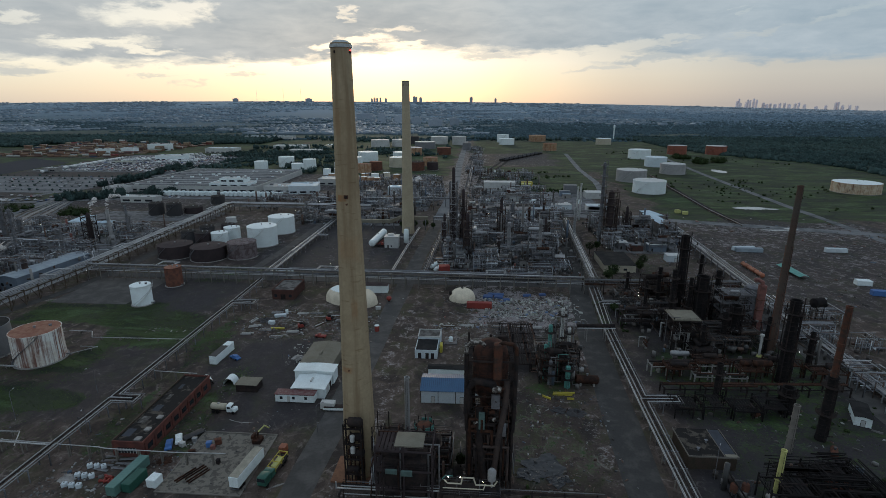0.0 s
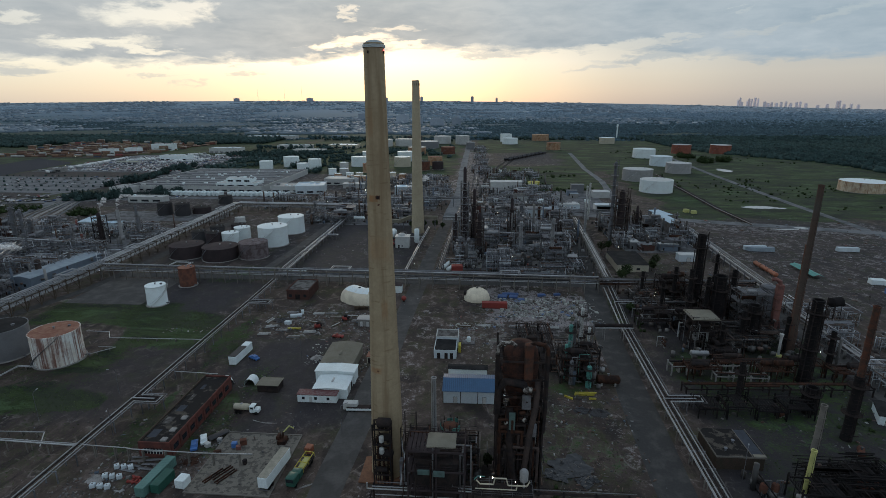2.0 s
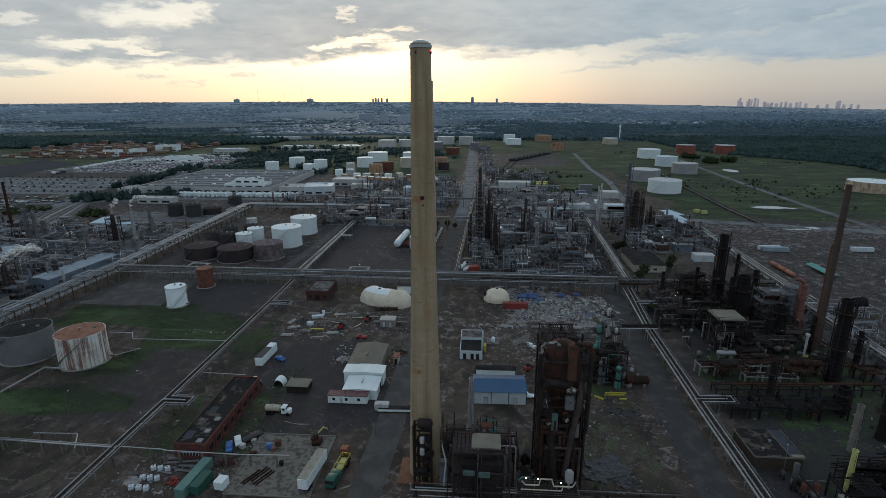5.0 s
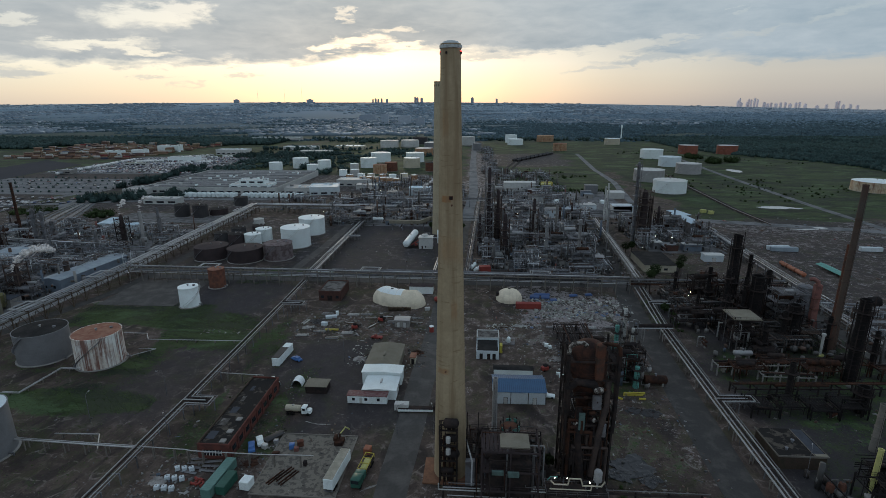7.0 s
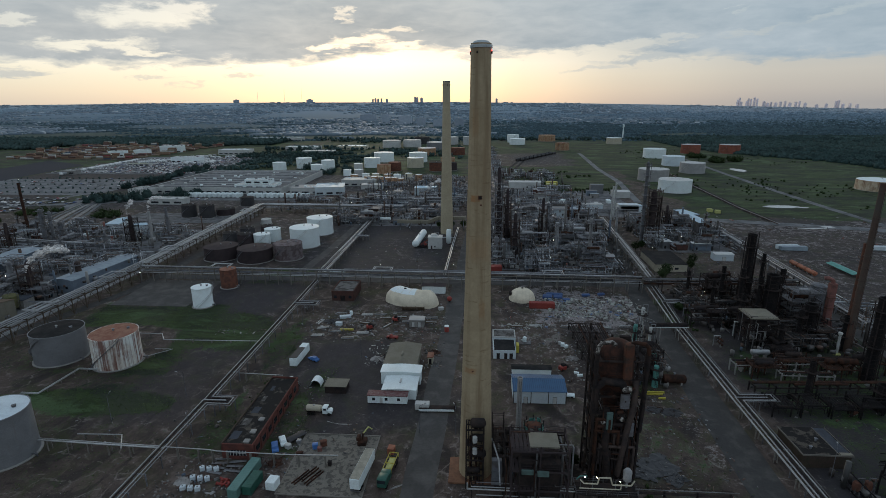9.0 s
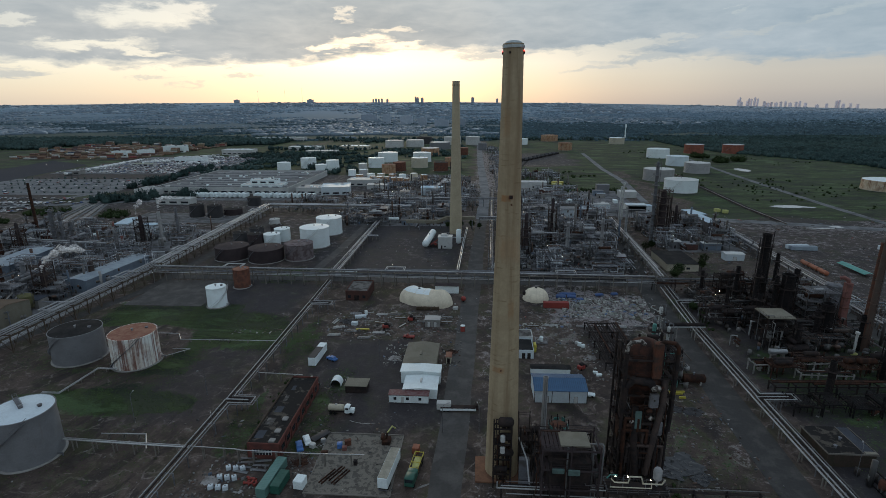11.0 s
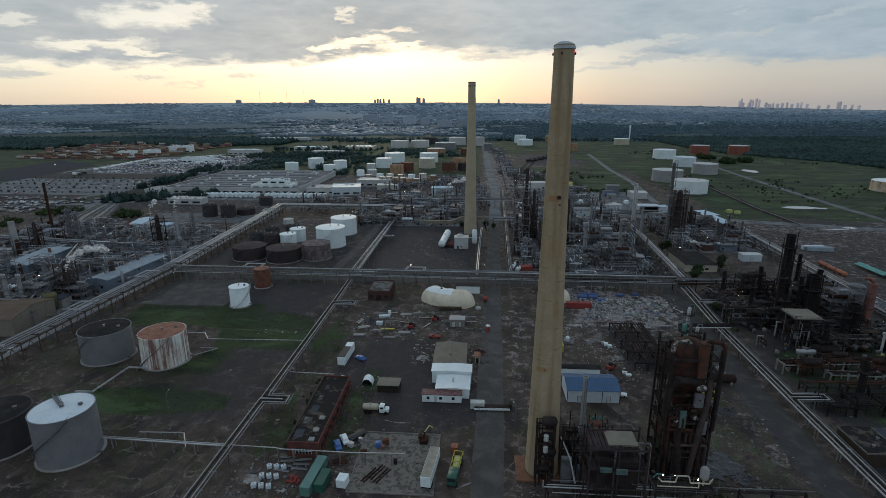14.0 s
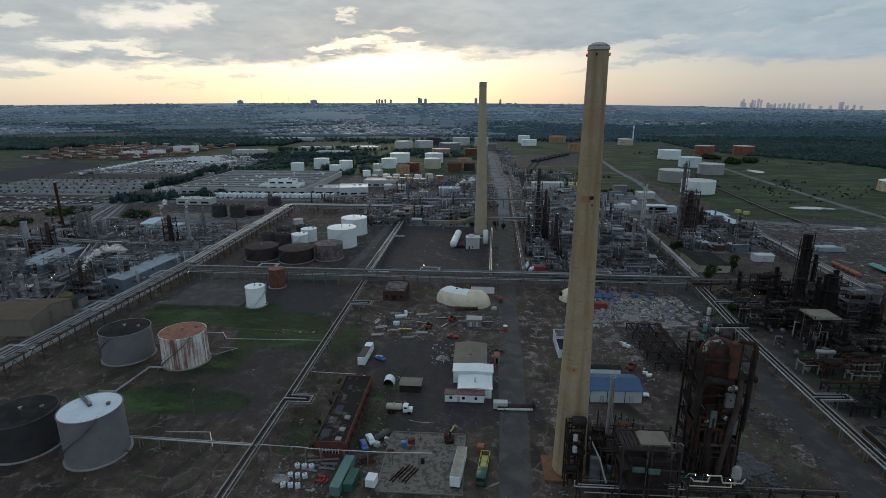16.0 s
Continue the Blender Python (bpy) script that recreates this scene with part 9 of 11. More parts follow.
container_depot()
works(-712, 950, 30, 14, 9, WHITE, PALE_GREY, "white shed beside the container stacks", 2)
works(-680, 975, 26, 16, 9, WHITE, PALE_GREY, "white shed beside the container stacks", 2)
works(-655, 1035, 44, 18, 12, WHITE, PALE_GREY, "white warehouse beside the container stacks", 3)
works(-563, 788, 36, 9, 4, PALE_GREY, PALE_YELLOW, "low pale building with a yellow roof on the lot", 2)
works(-600, 690, 20, 12, 5, CONCRETE, PALE_GREY, "low pale gatehouse beside the lot", 2)


def cars_field(rows, name, label):
    """Rows of parked cars: one joined piece, each car a low body with a cabin."""
    s = Shape().box(-0.9, -2.2, 0.25, 0.9, 2.2, 0.9).add([(-0.8, -1.4, 0.9), (0.8, -1.4, 0.9), (0.8, 1.0, 0.9), (-0.8, 1.0, 0.9), (-0.65, -1.0, 1.5), (0.65, -1.0, 1.5), (0.65, 0.5, 1.5), (-0.65, 0.5, 1.5)], [(4, 5, 6, 7), (0, 1, 5, 4), (1, 2, 6, 5), (2, 3, 7, 6), (3, 0, 4, 7)])
    rng = np.random.default_rng(3)
    P3 = []
    for x0, x1, y, fill in rows:
        xs = np.arange(x0, x1, 3.0)
        xs = xs[rng.random(len(xs)) < fill]
        P3.append(np.stack([xs, np.full(len(xs), y) + rng.uniform(-0.3, 0.3, len(xs)), np.full(len(xs), 0.12)], -1))
    P3 = np.concatenate(P3)
    v, f = scatter(s, P3, np.ones((len(P3), 3)) * rng.uniform(0.92, 1.15, (len(P3), 1)), rng.uniform(-0.06, 0.06, len(P3)), rng)
    tagged(new(name, fast_mesh(name, v, f, CAR_MIX)), label, "cars", kind="stuff")


cars_field([(-635, -445, y, 0.07) for y in range(526, 640, 14)] + [(-600, -420, y, 0.4) for y in (470, 476, 492, 498)] + [(-636 + 30 * (i % 3), -425 - 25 * (i % 2), 700 + 15 * i + 6 * j, 0.75) for i in range(15) for j in (0, 1)] + [(-540, -450, y, 0.7) for y in (430, 436, 446, 460)] + [(-380, -300, 500, 0.6)], "parked_cars", "rows of parked cars on grey asphalt")

def trailer_field():
    """Rows of parked buses and trailers on the lot, one joined piece."""
    rng = np.random.default_rng(72)
    s = Shape().chamfered(-1.25, -5.2, 0.5, 1.25, 5.2, 3.4, 0.08)
    rows = [(-604, 678, -618, 868, 0.9), (-590, 830, -500, 862, 0.75), (-588, 850, -492, 880, 0.7), (-560, 905, -520, 950, 0.7), (-520, 800, -462, 826, 0.8), (-512, 826, -462, 850, 0.75), (-520, 900, -470, 930, 0.7)]
    P3 = []
    for x0, y0, x1, y1, fill in rows:
        n = int(math.dist((x0, y0), (x1, y1)) / 3.6)
        P3 += [(x0 + (x1 - x0) * i / n + rng.uniform(-0.4, 0.4), y0 + (y1 - y0) * i / n + rng.uniform(-0.6, 0.6), 0.0) for i in range(n) if rng.random() < fill]
    P3 = np.array(P3)
    v, f = scatter(s, P3, np.ones((len(P3), 3)), rng.uniform(-0.05, 0.05, len(P3)) + 0.9, rng)
    tagged(new("parked_trailers", fast_mesh("parked_trailers", v, f, TRAILER_MIX)), "rows of white trailers and buses on the lot", "trailers", kind="stuff")


TRAILER_MIX = speckle_material("trailer_paints", [(0, (0.72, 0.74, 0.74)), (0.6, (0.5, 0.52, 0.53)), (0.85, (0.3, 0.32, 0.34))])
trailer_field()
for lx, ly in ((-669, 723), (-667, 751), (-669, 783), (-667, 809), (-679, 884), (-682, 917), (-590, 693), (-570, 573)):
    floodlight(lx, ly, 9)

# ---- rail cars ----
def rail_car(x, y, rz):
    t = thing("rail_tank_car", x, y, "black rail tank car on a siding", "rail car", "rail tank cars", rz)
    part("tank", Shape().drum((0, -6.5, 2.6), (0, 6.5, 2.6), 1.45, 12), DARK_TANK, t)
    part("dome", Shape().lathe([(0.5, 3.9), (0.5, 4.5), (0.1, 4.6)], 8), DARK_TANK, t)
    part("frame", Shape().box(-1.2, -7.6, 0.9, 1.2, 7.6, 1.2), STEEL_DARK, t, smooth=False)
    for yy in (-5.4, 5.4):
        part("bogie", Shape().box(-1.1, yy - 1.3, 0.0, 1.1, yy + 1.3, 0.9), STEEL_DARK, t, smooth=False)
    return t


rc = rail_car(34, 880, -28)
for row in range(2):
    for k in range(9):
        if row or k:
            copy_thing(rc, pose(34 + row * 7 + k * 8.6, 880 + k * 15.5 - row * 4, 0, 0, 0, -29))
for k in range(2):
    road("road_rail", [(-8 + 9 * k, 520), (0 + 10 * k, 700), (40 + 8 * k, 900), (130 + 8 * k, 1060)], 4, "dark ballast of a curving rail siding", DARK_ROOF, z=0.12 + 0.03 * k)

# ---- small pipework and scrap, too fine to count ----
def tangle(seed, x0, x1, y0, y1, top, count, material, longest=13.0, name="pipework"):
    """Thin runs of pipe and steel, gathered in square bays with floors, and low bundles between them."""
    rng = np.random.default_rng(seed)
    bar = Shape().box(-0.5, -0.5, -0.5, 0.5, 0.5, 0.5)
    pos, size = [], []
    bays = max(2, int((x1 - x0) * (y1 - y0) / 300))
    per = int(count * 1.5 / bays)
    for k in range(bays):
        wx, wy = rng.integers(2, 5), rng.integers(2, 4)
        step = min(3.2, (x1 - x0) / (wx + 0.5), (y1 - y0) / (wy + 0.5))
        cx, cy = rng.uniform(x0, x1 - wx * step), rng.uniform(y0, y1 - wy * step)
        hz = max(2, int(top * rng.uniform(0.45, 1.15) / 2.8))
        for i in range(wx + 1):
            for j in range(wy + 1):
                if rng.random() < 0.8:
                    pos.append((cx + i * step, cy + j * step, hz * 1.4))
                    size.append((0.2, 0.2, hz * 2.8))
        for n in range(per):
            i, j, z = rng.integers(0, wx + 1), rng.integers(0, wy + 1), rng.integers(1, hz + 1) * 2.8 + rng.choice((0, 0, 0.5, -0.7))
            r = rng.choice((0.12, 0.18, 0.26, 0.42), p=(0.45, 0.3, 0.18, 0.07))
            u = rng.random()
            if u < 0.4:
                pos.append((cx + wx * step / 2, cy + (j + rng.choice((0, 0, 0.3, 0.6))) * step, z))
                size.append((wx * step + rng.choice((0, 0, 0.6)), r, r))
            elif u < 0.68:
                pos.append((cx + (i + rng.choice((0, 0, 0.3, 0.6))) * step, cy + wy * step / 2, z))
                size.append((r, wy * step, r))
            else:
                h = rng.uniform(0.3, 1.0) * hz * 2.8
                pos.append((cx + rng.uniform(0, wx) * step, cy + rng.uniform(0, wy) * step, h / 2))
                size.append((r, r, h))
    for k in range(max(3, count // 60)):
        cx, cy, L = rng.uniform(x0, x1), rng.uniform(y0, y1), rng.uniform(0.4, 1.0) * longest
        along = rng.random() < 0.5
        for q in range(rng.integers(2, 6)):
            o, z = q * 0.55, rng.choice((0.5, 1.4, 4.2))
            pos.append((cx + (0 if along else o), cy + (o if along else 0), z))
            size.append((L, 0.26, 0.26) if along else (0.26, L, 0.26))
    pos, size = np.array(pos), np.array(size, float)
    v, f = scatter(bar, pos, size, np.zeros(len(pos)), rng)
    tagged(new(name, fast_mesh(name, v, f, material)), "tangle of thin pipes and steel in a process unit", "pipework", kind="stuff")
    # pale valves, boxes and drums among it
    k = count // 6
    p2 = np.stack([rng.uniform(x0, x1, k), rng.uniform(y0, y1, k), rng.uniform(0.4, top * 0.6, k)], -1)
    cyl = Shape().lathe([(0.5, -0.5), (0.5, 0.5)], 8)
    s2 = rng.uniform(0.5, 2.2, (k, 3))
    tall = max(2, bays // 2)
    p3 = np.stack([rng.uniform(x0, x1, tall), rng.uniform(y0, y1, tall), rng.uniform(0.3, 0.75, tall) * top], -1)
    r3 = rng.uniform(0.7, 1.8, tall)
    p2, s2 = np.concatenate([p2, p3]), np.concatenate([s2, np.stack([r3, r3, p3[:, 2] * 2], -1)])
    v, f = scatter(cyl, p2, s2, rng.uniform(0, 3, len(p2)), rng)
    tagged(new("valves", fast_mesh("valves", v, f, JUNK_MIX)), "valves, boxes and small drums among pipes", "valves", kind="stuff")


# the greys lean blue, putting haze into the farther units' colour
PIPE_MIX = speckle_material("pipe_mix", [(0, (0.13, 0.14, 0.157)), (0.28, (0.235, 0.25, 0.278)), (0.48, (0.052, 0.05, 0.052)), (0.62, (0.34, 0.365, 0.39)), (0.76, (0.12, 0.078, 0.058)), (0.90, (0.60, 0.635, 0.67))])
DARK_MIX = speckle_material("sooty_mix", [(0, (0.024, 0.022, 0.023)), (0.3, (0.075, 0.05, 0.04)), (0.5, (0.04, 0.037, 0.037)), (0.72, (0.12, 0.07, 0.052)), (0.84, (0.11, 0.11, 0.115)), (0.94, (0.26, 0.265, 0.275))])
for k, (x0, x1, y0, y1, top, count, mt) in enumerate((
        (-24, 56, 276, 338, 13, 1500, PIPE_MIX), (-8, 54, 262, 300, 9, 500, PIPE_MIX), (-20, 60, 335, 350, 18, 300, PIPE_MIX), (-24, 62, 342, 425, 14, 1300, PIPE_MIX), (80, 142, 325, 408, 12, 900, PIPE_MIX), (-152, -56, 388, 438, 10, 700, PIPE_MIX), (-152, -36, 445, 565, 11, 1300, PIPE_MIX),
        (-388, -232, 282, 374, 9, 1700, PIPE_MIX), (-335, -228, 190, 285, 10, 1200, PIPE_MIX), (-14, 70, 430, 720, 8, 1600, PIPE_MIX), (-220, -110, 440, 520, 7, 700, PIPE_MIX),
        (62, 124, 205, 250, 12, 1100, DARK_MIX), (64, 122, 176, 206, 8, 500, DARK_MIX), (60, 124, 96, 122, 6, 350, SOOT), (-26, -4, 104, 126, 8, 220, DARK_MIX), (-2.4, 7.4, 107, 116, 26, 260, DARK_MIX), (20, 38, 156, 182, 8, 200, DARK_MIX), (124, 160, 120, 240, 4, 350, PIPE_MIX), (-150, -46, 570, 660, 9, 1100, PIPE_MIX), (-22, 4, 700, 1150, 6, 700, PIPE_MIX))):
    tangle(300 + k, x0, x1, y0, y1, top, count, mt, 5.0 if x1 - x0 < 25 else 13.0)


def scrap(seed, x0, x1, y0, y1, count, size, material=None, name="scrap"):
    rng = np.random.default_rng(seed)
    s = Shape().add([(-0.5, -0.4, 0), (0.5, -0.5, 0), (0.45, 0.5, 0), (-0.5, 0.45, 0), (-0.4, -0.35, 1), (0.42, -0.4, 0.8), (0.35, 0.4, 1), (-0.42, 0.38, 0.9)], [(4, 5, 6, 7), (0, 1, 5, 4), (1, 2, 6, 5), (2, 3, 7, 6), (3, 0, 4, 7)])
    p = np.stack([rng.uniform(x0, x1, count), rng.uniform(y0, y1, count), np.full(count, -0.05)], -1)
    sz = rng.gamma(1.3, size * 0.6, (count, 3)) + 0.12
    sz[:, 2] = np.minimum(sz[:, 2] * 0.35, 1.0)
    v, f = scatter(s, p, sz, rng.uniform(0, 6.3, count), rng, 0.2)
    tagged(new(name, fast_mesh(name, v, f, material or JUNK_MIX)), "scattered scrap, boards and rubble on the ground", "scrap", kind="stuff")


for k, (x0, x1, y0, y1, count, size) in enumerate(((-102, -50, 188, 220, 330, 0.6), (-12, 48, 203, 248, 420, 0.6), (-26, 14, 186, 206, 120, 0.5), (-12, 16, 158, 170, 70, 0.5), (14, 40, 130, 152, 120, 0.5), (-90, -60, 103, 128, 90, 0.45), (-112, -100, 95, 130, 70, 0.5), (140, 300, 235, 440, 500, 1.2), (-60, -30, 186, 240, 100, 0.4), (-140, -118, 190, 196, 40, 0.5), (-50, 40, 262, 282, 220, 0.7), (10, 40, 95, 130, 110, 0.5), (-70, -54, 128, 142, 30, 0.3), (60, 120, 130, 165, 120, 0.7), (-92, -80, 110, 166, 140, 0.4), (-110, -46, 186, 226, 260, 0.45), (-20, 46, 210, 248, 300, 0.8), (12, 38, 132, 158, 120, 0.6), (-60, 40, 92, 104, 90, 0.4), (-215, -116, 96, 130, 110, 0.4), (-130, -55, 264, 335, 160, 0.6), (62, 150, 262, 325, 300, 0.8), (-50, -36, 262, 420, 80, 0.5), (-112, -80, 92, 104, 120, 0.5), (140, 300, 240, 400, 300, 0.8), (-16, 42, 186, 208, 160, 0.5))):
    scrap(500 + k, x0, x1, y0, y1, count, size)

# ---- plants ----
def crown_shape(seed, rings):
    """An uneven clump of leaves: a lumpy closed shape with dents."""
    bm = bmesh.new()
    bmesh.ops.create_icosphere(bm, subdivisions=rings, radius=1.0)
    rng = random.Random(seed)
    s = Shape()
    s.v = []
    for v in bm.verts:
        k = 0.72 + 0.5 * noise.noise(v.co * 1.7 + Vector((seed, 0, 0))) + rng.uniform(-0.12, 0.16)
        s.v.append((v.co.x * k, v.co.y * k, v.co.z * k * 0.9 + 0.75))
    s.f = [tuple(v.index for v in f.verts) for f in bm.faces]
    bm.free()
    return s


def leaf_spray(seed, count):
    """Loose leaf tufts standing out of a crown."""
    rng = random.Random(seed)
    s = Shape()
    for k in range(count):
        a, z = rng.uniform(0, 6.283), rng.uniform(0.1, 1.65)
        r = math.sqrt(max(0.05, 1 - (z - 0.75) ** 2)) * rng.uniform(0.65, 1.12)
        c = Vector((r * math.cos(a), r * math.sin(a), z))
        u = Vector((rng.uniform(-1, 1), rng.uniform(-1, 1), rng.uniform(-1, 1))).normalized() * rng.uniform(0.07, 0.13)
        w = u.orthogonal().normalized() * rng.uniform(0.05, 0.11)
        s.add([tuple(c - u), tuple(c + w), tuple(c + u), tuple(c - w + Vector((0, 0, 0.05)))], [(0, 1, 2, 3)])
    return s


def woods(name, places, size, seed, detail, material, label, spray=0, flat=1.0):
    rng = np.random.default_rng(seed)
    vs, fs, k = [], [], 0
    pick = rng.integers(0, 4, len(places))
    for j in range(4):
        p = places[pick == j]
        if not len(p):
            continue
        sz = size * rng.uniform(0.55, 1.25, (len(p), 1)) * np.stack([rng.uniform(0.8, 1.2, len(p)), rng.uniform(0.8, 1.2, len(p)), rng.uniform(0.8, 1.35, len(p)) * flat], -1)
        for shape in [crown_shape(j + seed, detail) if detail else Shape().lathe([(0.75, 0.0), (1.0, 0.45), (0.72, 0.95), (0.08, 1.2)], 5, closed=False) if flat == 1.0 else Shape().lathe([(0.9, 0.0), (0.85, 0.55), (0.1, 1.0)], 5, closed=False)] + ([leaf_spray(j + seed, spray)] if spray else []):
            v, f = scatter(shape, p, sz, rng.uniform(0, 6.3, len(p)), rng, 0.22)
            vs.append(v)
            fs.append(f + k)
            k += len(v)
    tagged(new(name, fast_mesh(name, np.concatenate(vs), np.concatenate(fs), material, True)), label, "woods", kind="stuff")


def sprinkle(seed, count, x0, x1, y0, y1, keep):
    rng = np.random.default_rng(seed)
    x, y = rng.uniform(x0, x1, count), rng.uniform(y0, y1, count)
    ok = keep(x, y, rng)
    x, y = x[ok], y[ok]
    return np.stack([x, y, ground_z(x, y) - 0.5], -1)


patch = lambda x, y, s, o: np.sin(x / s + o) + np.sin(y / (s * 0.7) + 2 * o) + np.sin((x + y) / (s * 1.3) - o) + np.sin((x - 1.7 * y) / (s * 0.45))
east = lambda x, y: 520 + 0.0 * x + np.interp(y, (0, 700, 1100, 1400, 1700), (60, 30, -90, -330, -1500)) + 25 * np.sin(y / 60)
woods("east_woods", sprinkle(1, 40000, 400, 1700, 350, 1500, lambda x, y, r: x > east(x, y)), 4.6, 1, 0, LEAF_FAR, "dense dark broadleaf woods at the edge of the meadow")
fade = lambda y, lo, hi, r: r.random(len(y)) < np.clip((y - lo) / (hi - lo), 0, 1)
woods("mid_woods", sprinkle(2, 52000, -2600, 2600, 1330, 2900, lambda x, y, r: (patch(x, y, 150, 1.0) > np.where(x < -650, 0.5, np.where(x < 150, -0.5, -3.0))) & (y > 1380 + 40 * np.sin(x / 70)) & fade(-y, -2900, -2200, r)), 5.6, 2, 0, LEAF_MID_HAZED, "dark woods between the works and the town", flat=0.75)
woods("far_woods_west", sprinkle(3, 19000, -4200, 300, 2100, 3900, lambda x, y, r: (patch(x, y, 260, 2.0) > 0.0) & fade(y, 2100, 2600, r)), 6.0, 3, 0, LEAF_HILL_WEST_HAZED, "distant hazy woods between spread-out roofs", flat=0.55)
woods("far_woods_east", sprinkle(23, 21000, 300, 4200, 2000, 4100, lambda x, y, r: (patch(x, y, 260, 2.0) > -2.6) & fade(y, 2000, 2800, r) & fade(-y, -4100, -3400, r)), 6.4, 23, 0, LEAF_HILL_HAZED, "distant unbroken woods on low hills", flat=0.55)
woods("rim_woods_east", sprinkle(25, 10000, 700, 5200, 3500, 4900, lambda x, y, r: fade(y, 3500, 4200, r)), 7.0, 25, 0, LEAF_RIM_EAST_HAZED, "woods tinted haze-grey along the horizon under a skyline", flat=0.5)
woods("rim_woods", sprinkle(24, 15000, -5200, 1300, 3300, 4900, lambda x, y, r: (patch(x, y, 260, 2.0) > -1.0) & fade(y, 3300, 4100, r)), 7.0, 24, 0, LEAF_RIM_HAZED, "pale hazy woods along the horizon", flat=0.5)
woods("west_woods", sprinkle(4, 9000, -1500, -520, 1080, 1420, lambda x, y, r: (y > 1190 + 30 * np.sin(x / 50)) | (x < -1000)), 5.5, 4, 1, LEAF_FAR, "belt of dark woods behind the container depot")
woods("north_trees", sprinkle(5, 2600, -480, 420, 1050, 1420, lambda x, y, r: (patch(x, y, 60, 0.4) > 0.9) & (np.abs(x + 38) > 25) & (x < -60) | (y > 1370)), 4.8, 5, 1, LEAF_FAR, "trees round the far tanks")
woods("street_trees", np.concatenate([sprinkle(6, 130, -420, -330, 470, 560, lambda x, y, r: np.abs((x + 420) * 0.55 - (y - 475)) < 16), sprinkle(7, 160, -470, -400, 560, 760, lambda x, y, r: np.abs(x + 428 + 0.08 * (y - 560)) < 9), sprinkle(8, 110, -470, -300, 880, 980, lambda x, y, r: y > 900), sprinkle(9, 40, -350, -200, 690, 800, lambda x, y, r: patch(x, y, 40, 1) > 0.6)]), 4.2, 6, 2, LEAF_FAR, "dark street trees along the works fence", 110)
woods("lot_trees", np.concatenate([np.stack([np.arange(-630, -440, 9.0), np.full(22, yy), np.zeros(22)], -1) for yy in (533.0, 561.0, 589.0, 617.0, 641.0)]), 1.5, 9, 1, LEAF_FAR, "small round-headed trees in rows of a car park", 20)
woods("tank_farm_trees", np.concatenate([sprinkle(11, 1700, -420, -215, 690, 1010, lambda x, y, r: (patch(x, y, 55, 2.2) > 0.1) & (np.hypot(x + 283, y - 745) > 60)), sprinkle(12, 900, -230, -60, 890, 1080, lambda x, y, r: (patch(x, y, 45, 0.7) > 0.3) & (np.hypot(x + 128, y - 980) > 24) & (np.hypot(x + 70, y - 985) > 20))]), 3.4, 13, 1, LEAF_FAR, "dark trees and scrub round the far tanks", 12)
woods("plant_trees", np.concatenate([sprinkle(14, 26, -440, -420, 372, 392, lambda x, y, r: x < 0), sprinkle(15, 40, -434, -408, 415, 440, lambda x, y, r: x < 0), sprinkle(16, 30, -428, -412, 490, 512, lambda x, y, r: x < 0), sprinkle(17, 34, -362, -340, 408, 430, lambda x, y, r: x < 0)]), 2.6, 17, 1, LEAF, "dark trees between the street and the western unit", 40)
woods("meadow_shrubs", sprinkle(10, 900, 150, 480, 470, 1080, lambda x, y, r: patch(x, y, 60, 3) > 1.0), 1.5, 8, 1, LEAF, "dark shrubs and tall weeds scattered over the meadow", 16)

woods("field_scrub", sprinkle(19, 420, 44, 122, 545, 760, lambda x, y, r: (patch(x, y, 32, 1.1) > -0.2) & (x < 40 + (y - 500) * 0.55 + 60) & (x < 116)), 1.7, 21, 1, LEAF, "low dark scrub on a rough field behind the works", 16)


def hedge(lines, seed, spread):
    rng = np.random.default_rng(seed)
    P3 = []
    for x0, y0, x1, y1, gap in lines:
        n = int(math.dist((x0, y0), (x1, y1)) / gap)
        u = rng.random(n)
        P3.append(np.stack([x0 + (x1 - x0) * u + rng.normal(0, spread, n), y0 + (y1 - y0) * u + rng.normal(0, spread, n), np.full(n, -0.4)], -1))
    return np.concatenate(P3)


woods("field_trees", np.concatenate([sprinkle(85, 26, 335, 355, 925, 950, lambda x, y, r: x > 0), sprinkle(86, 26, 338, 356, 850, 875, lambda x, y, r: x > 0), sprinkle(87, 14, 374, 392, 868, 882, lambda x, y, r: x > 0)]), 4.0, 84, 2, LEAF, "clumps of dark trees in the meadow", 90)


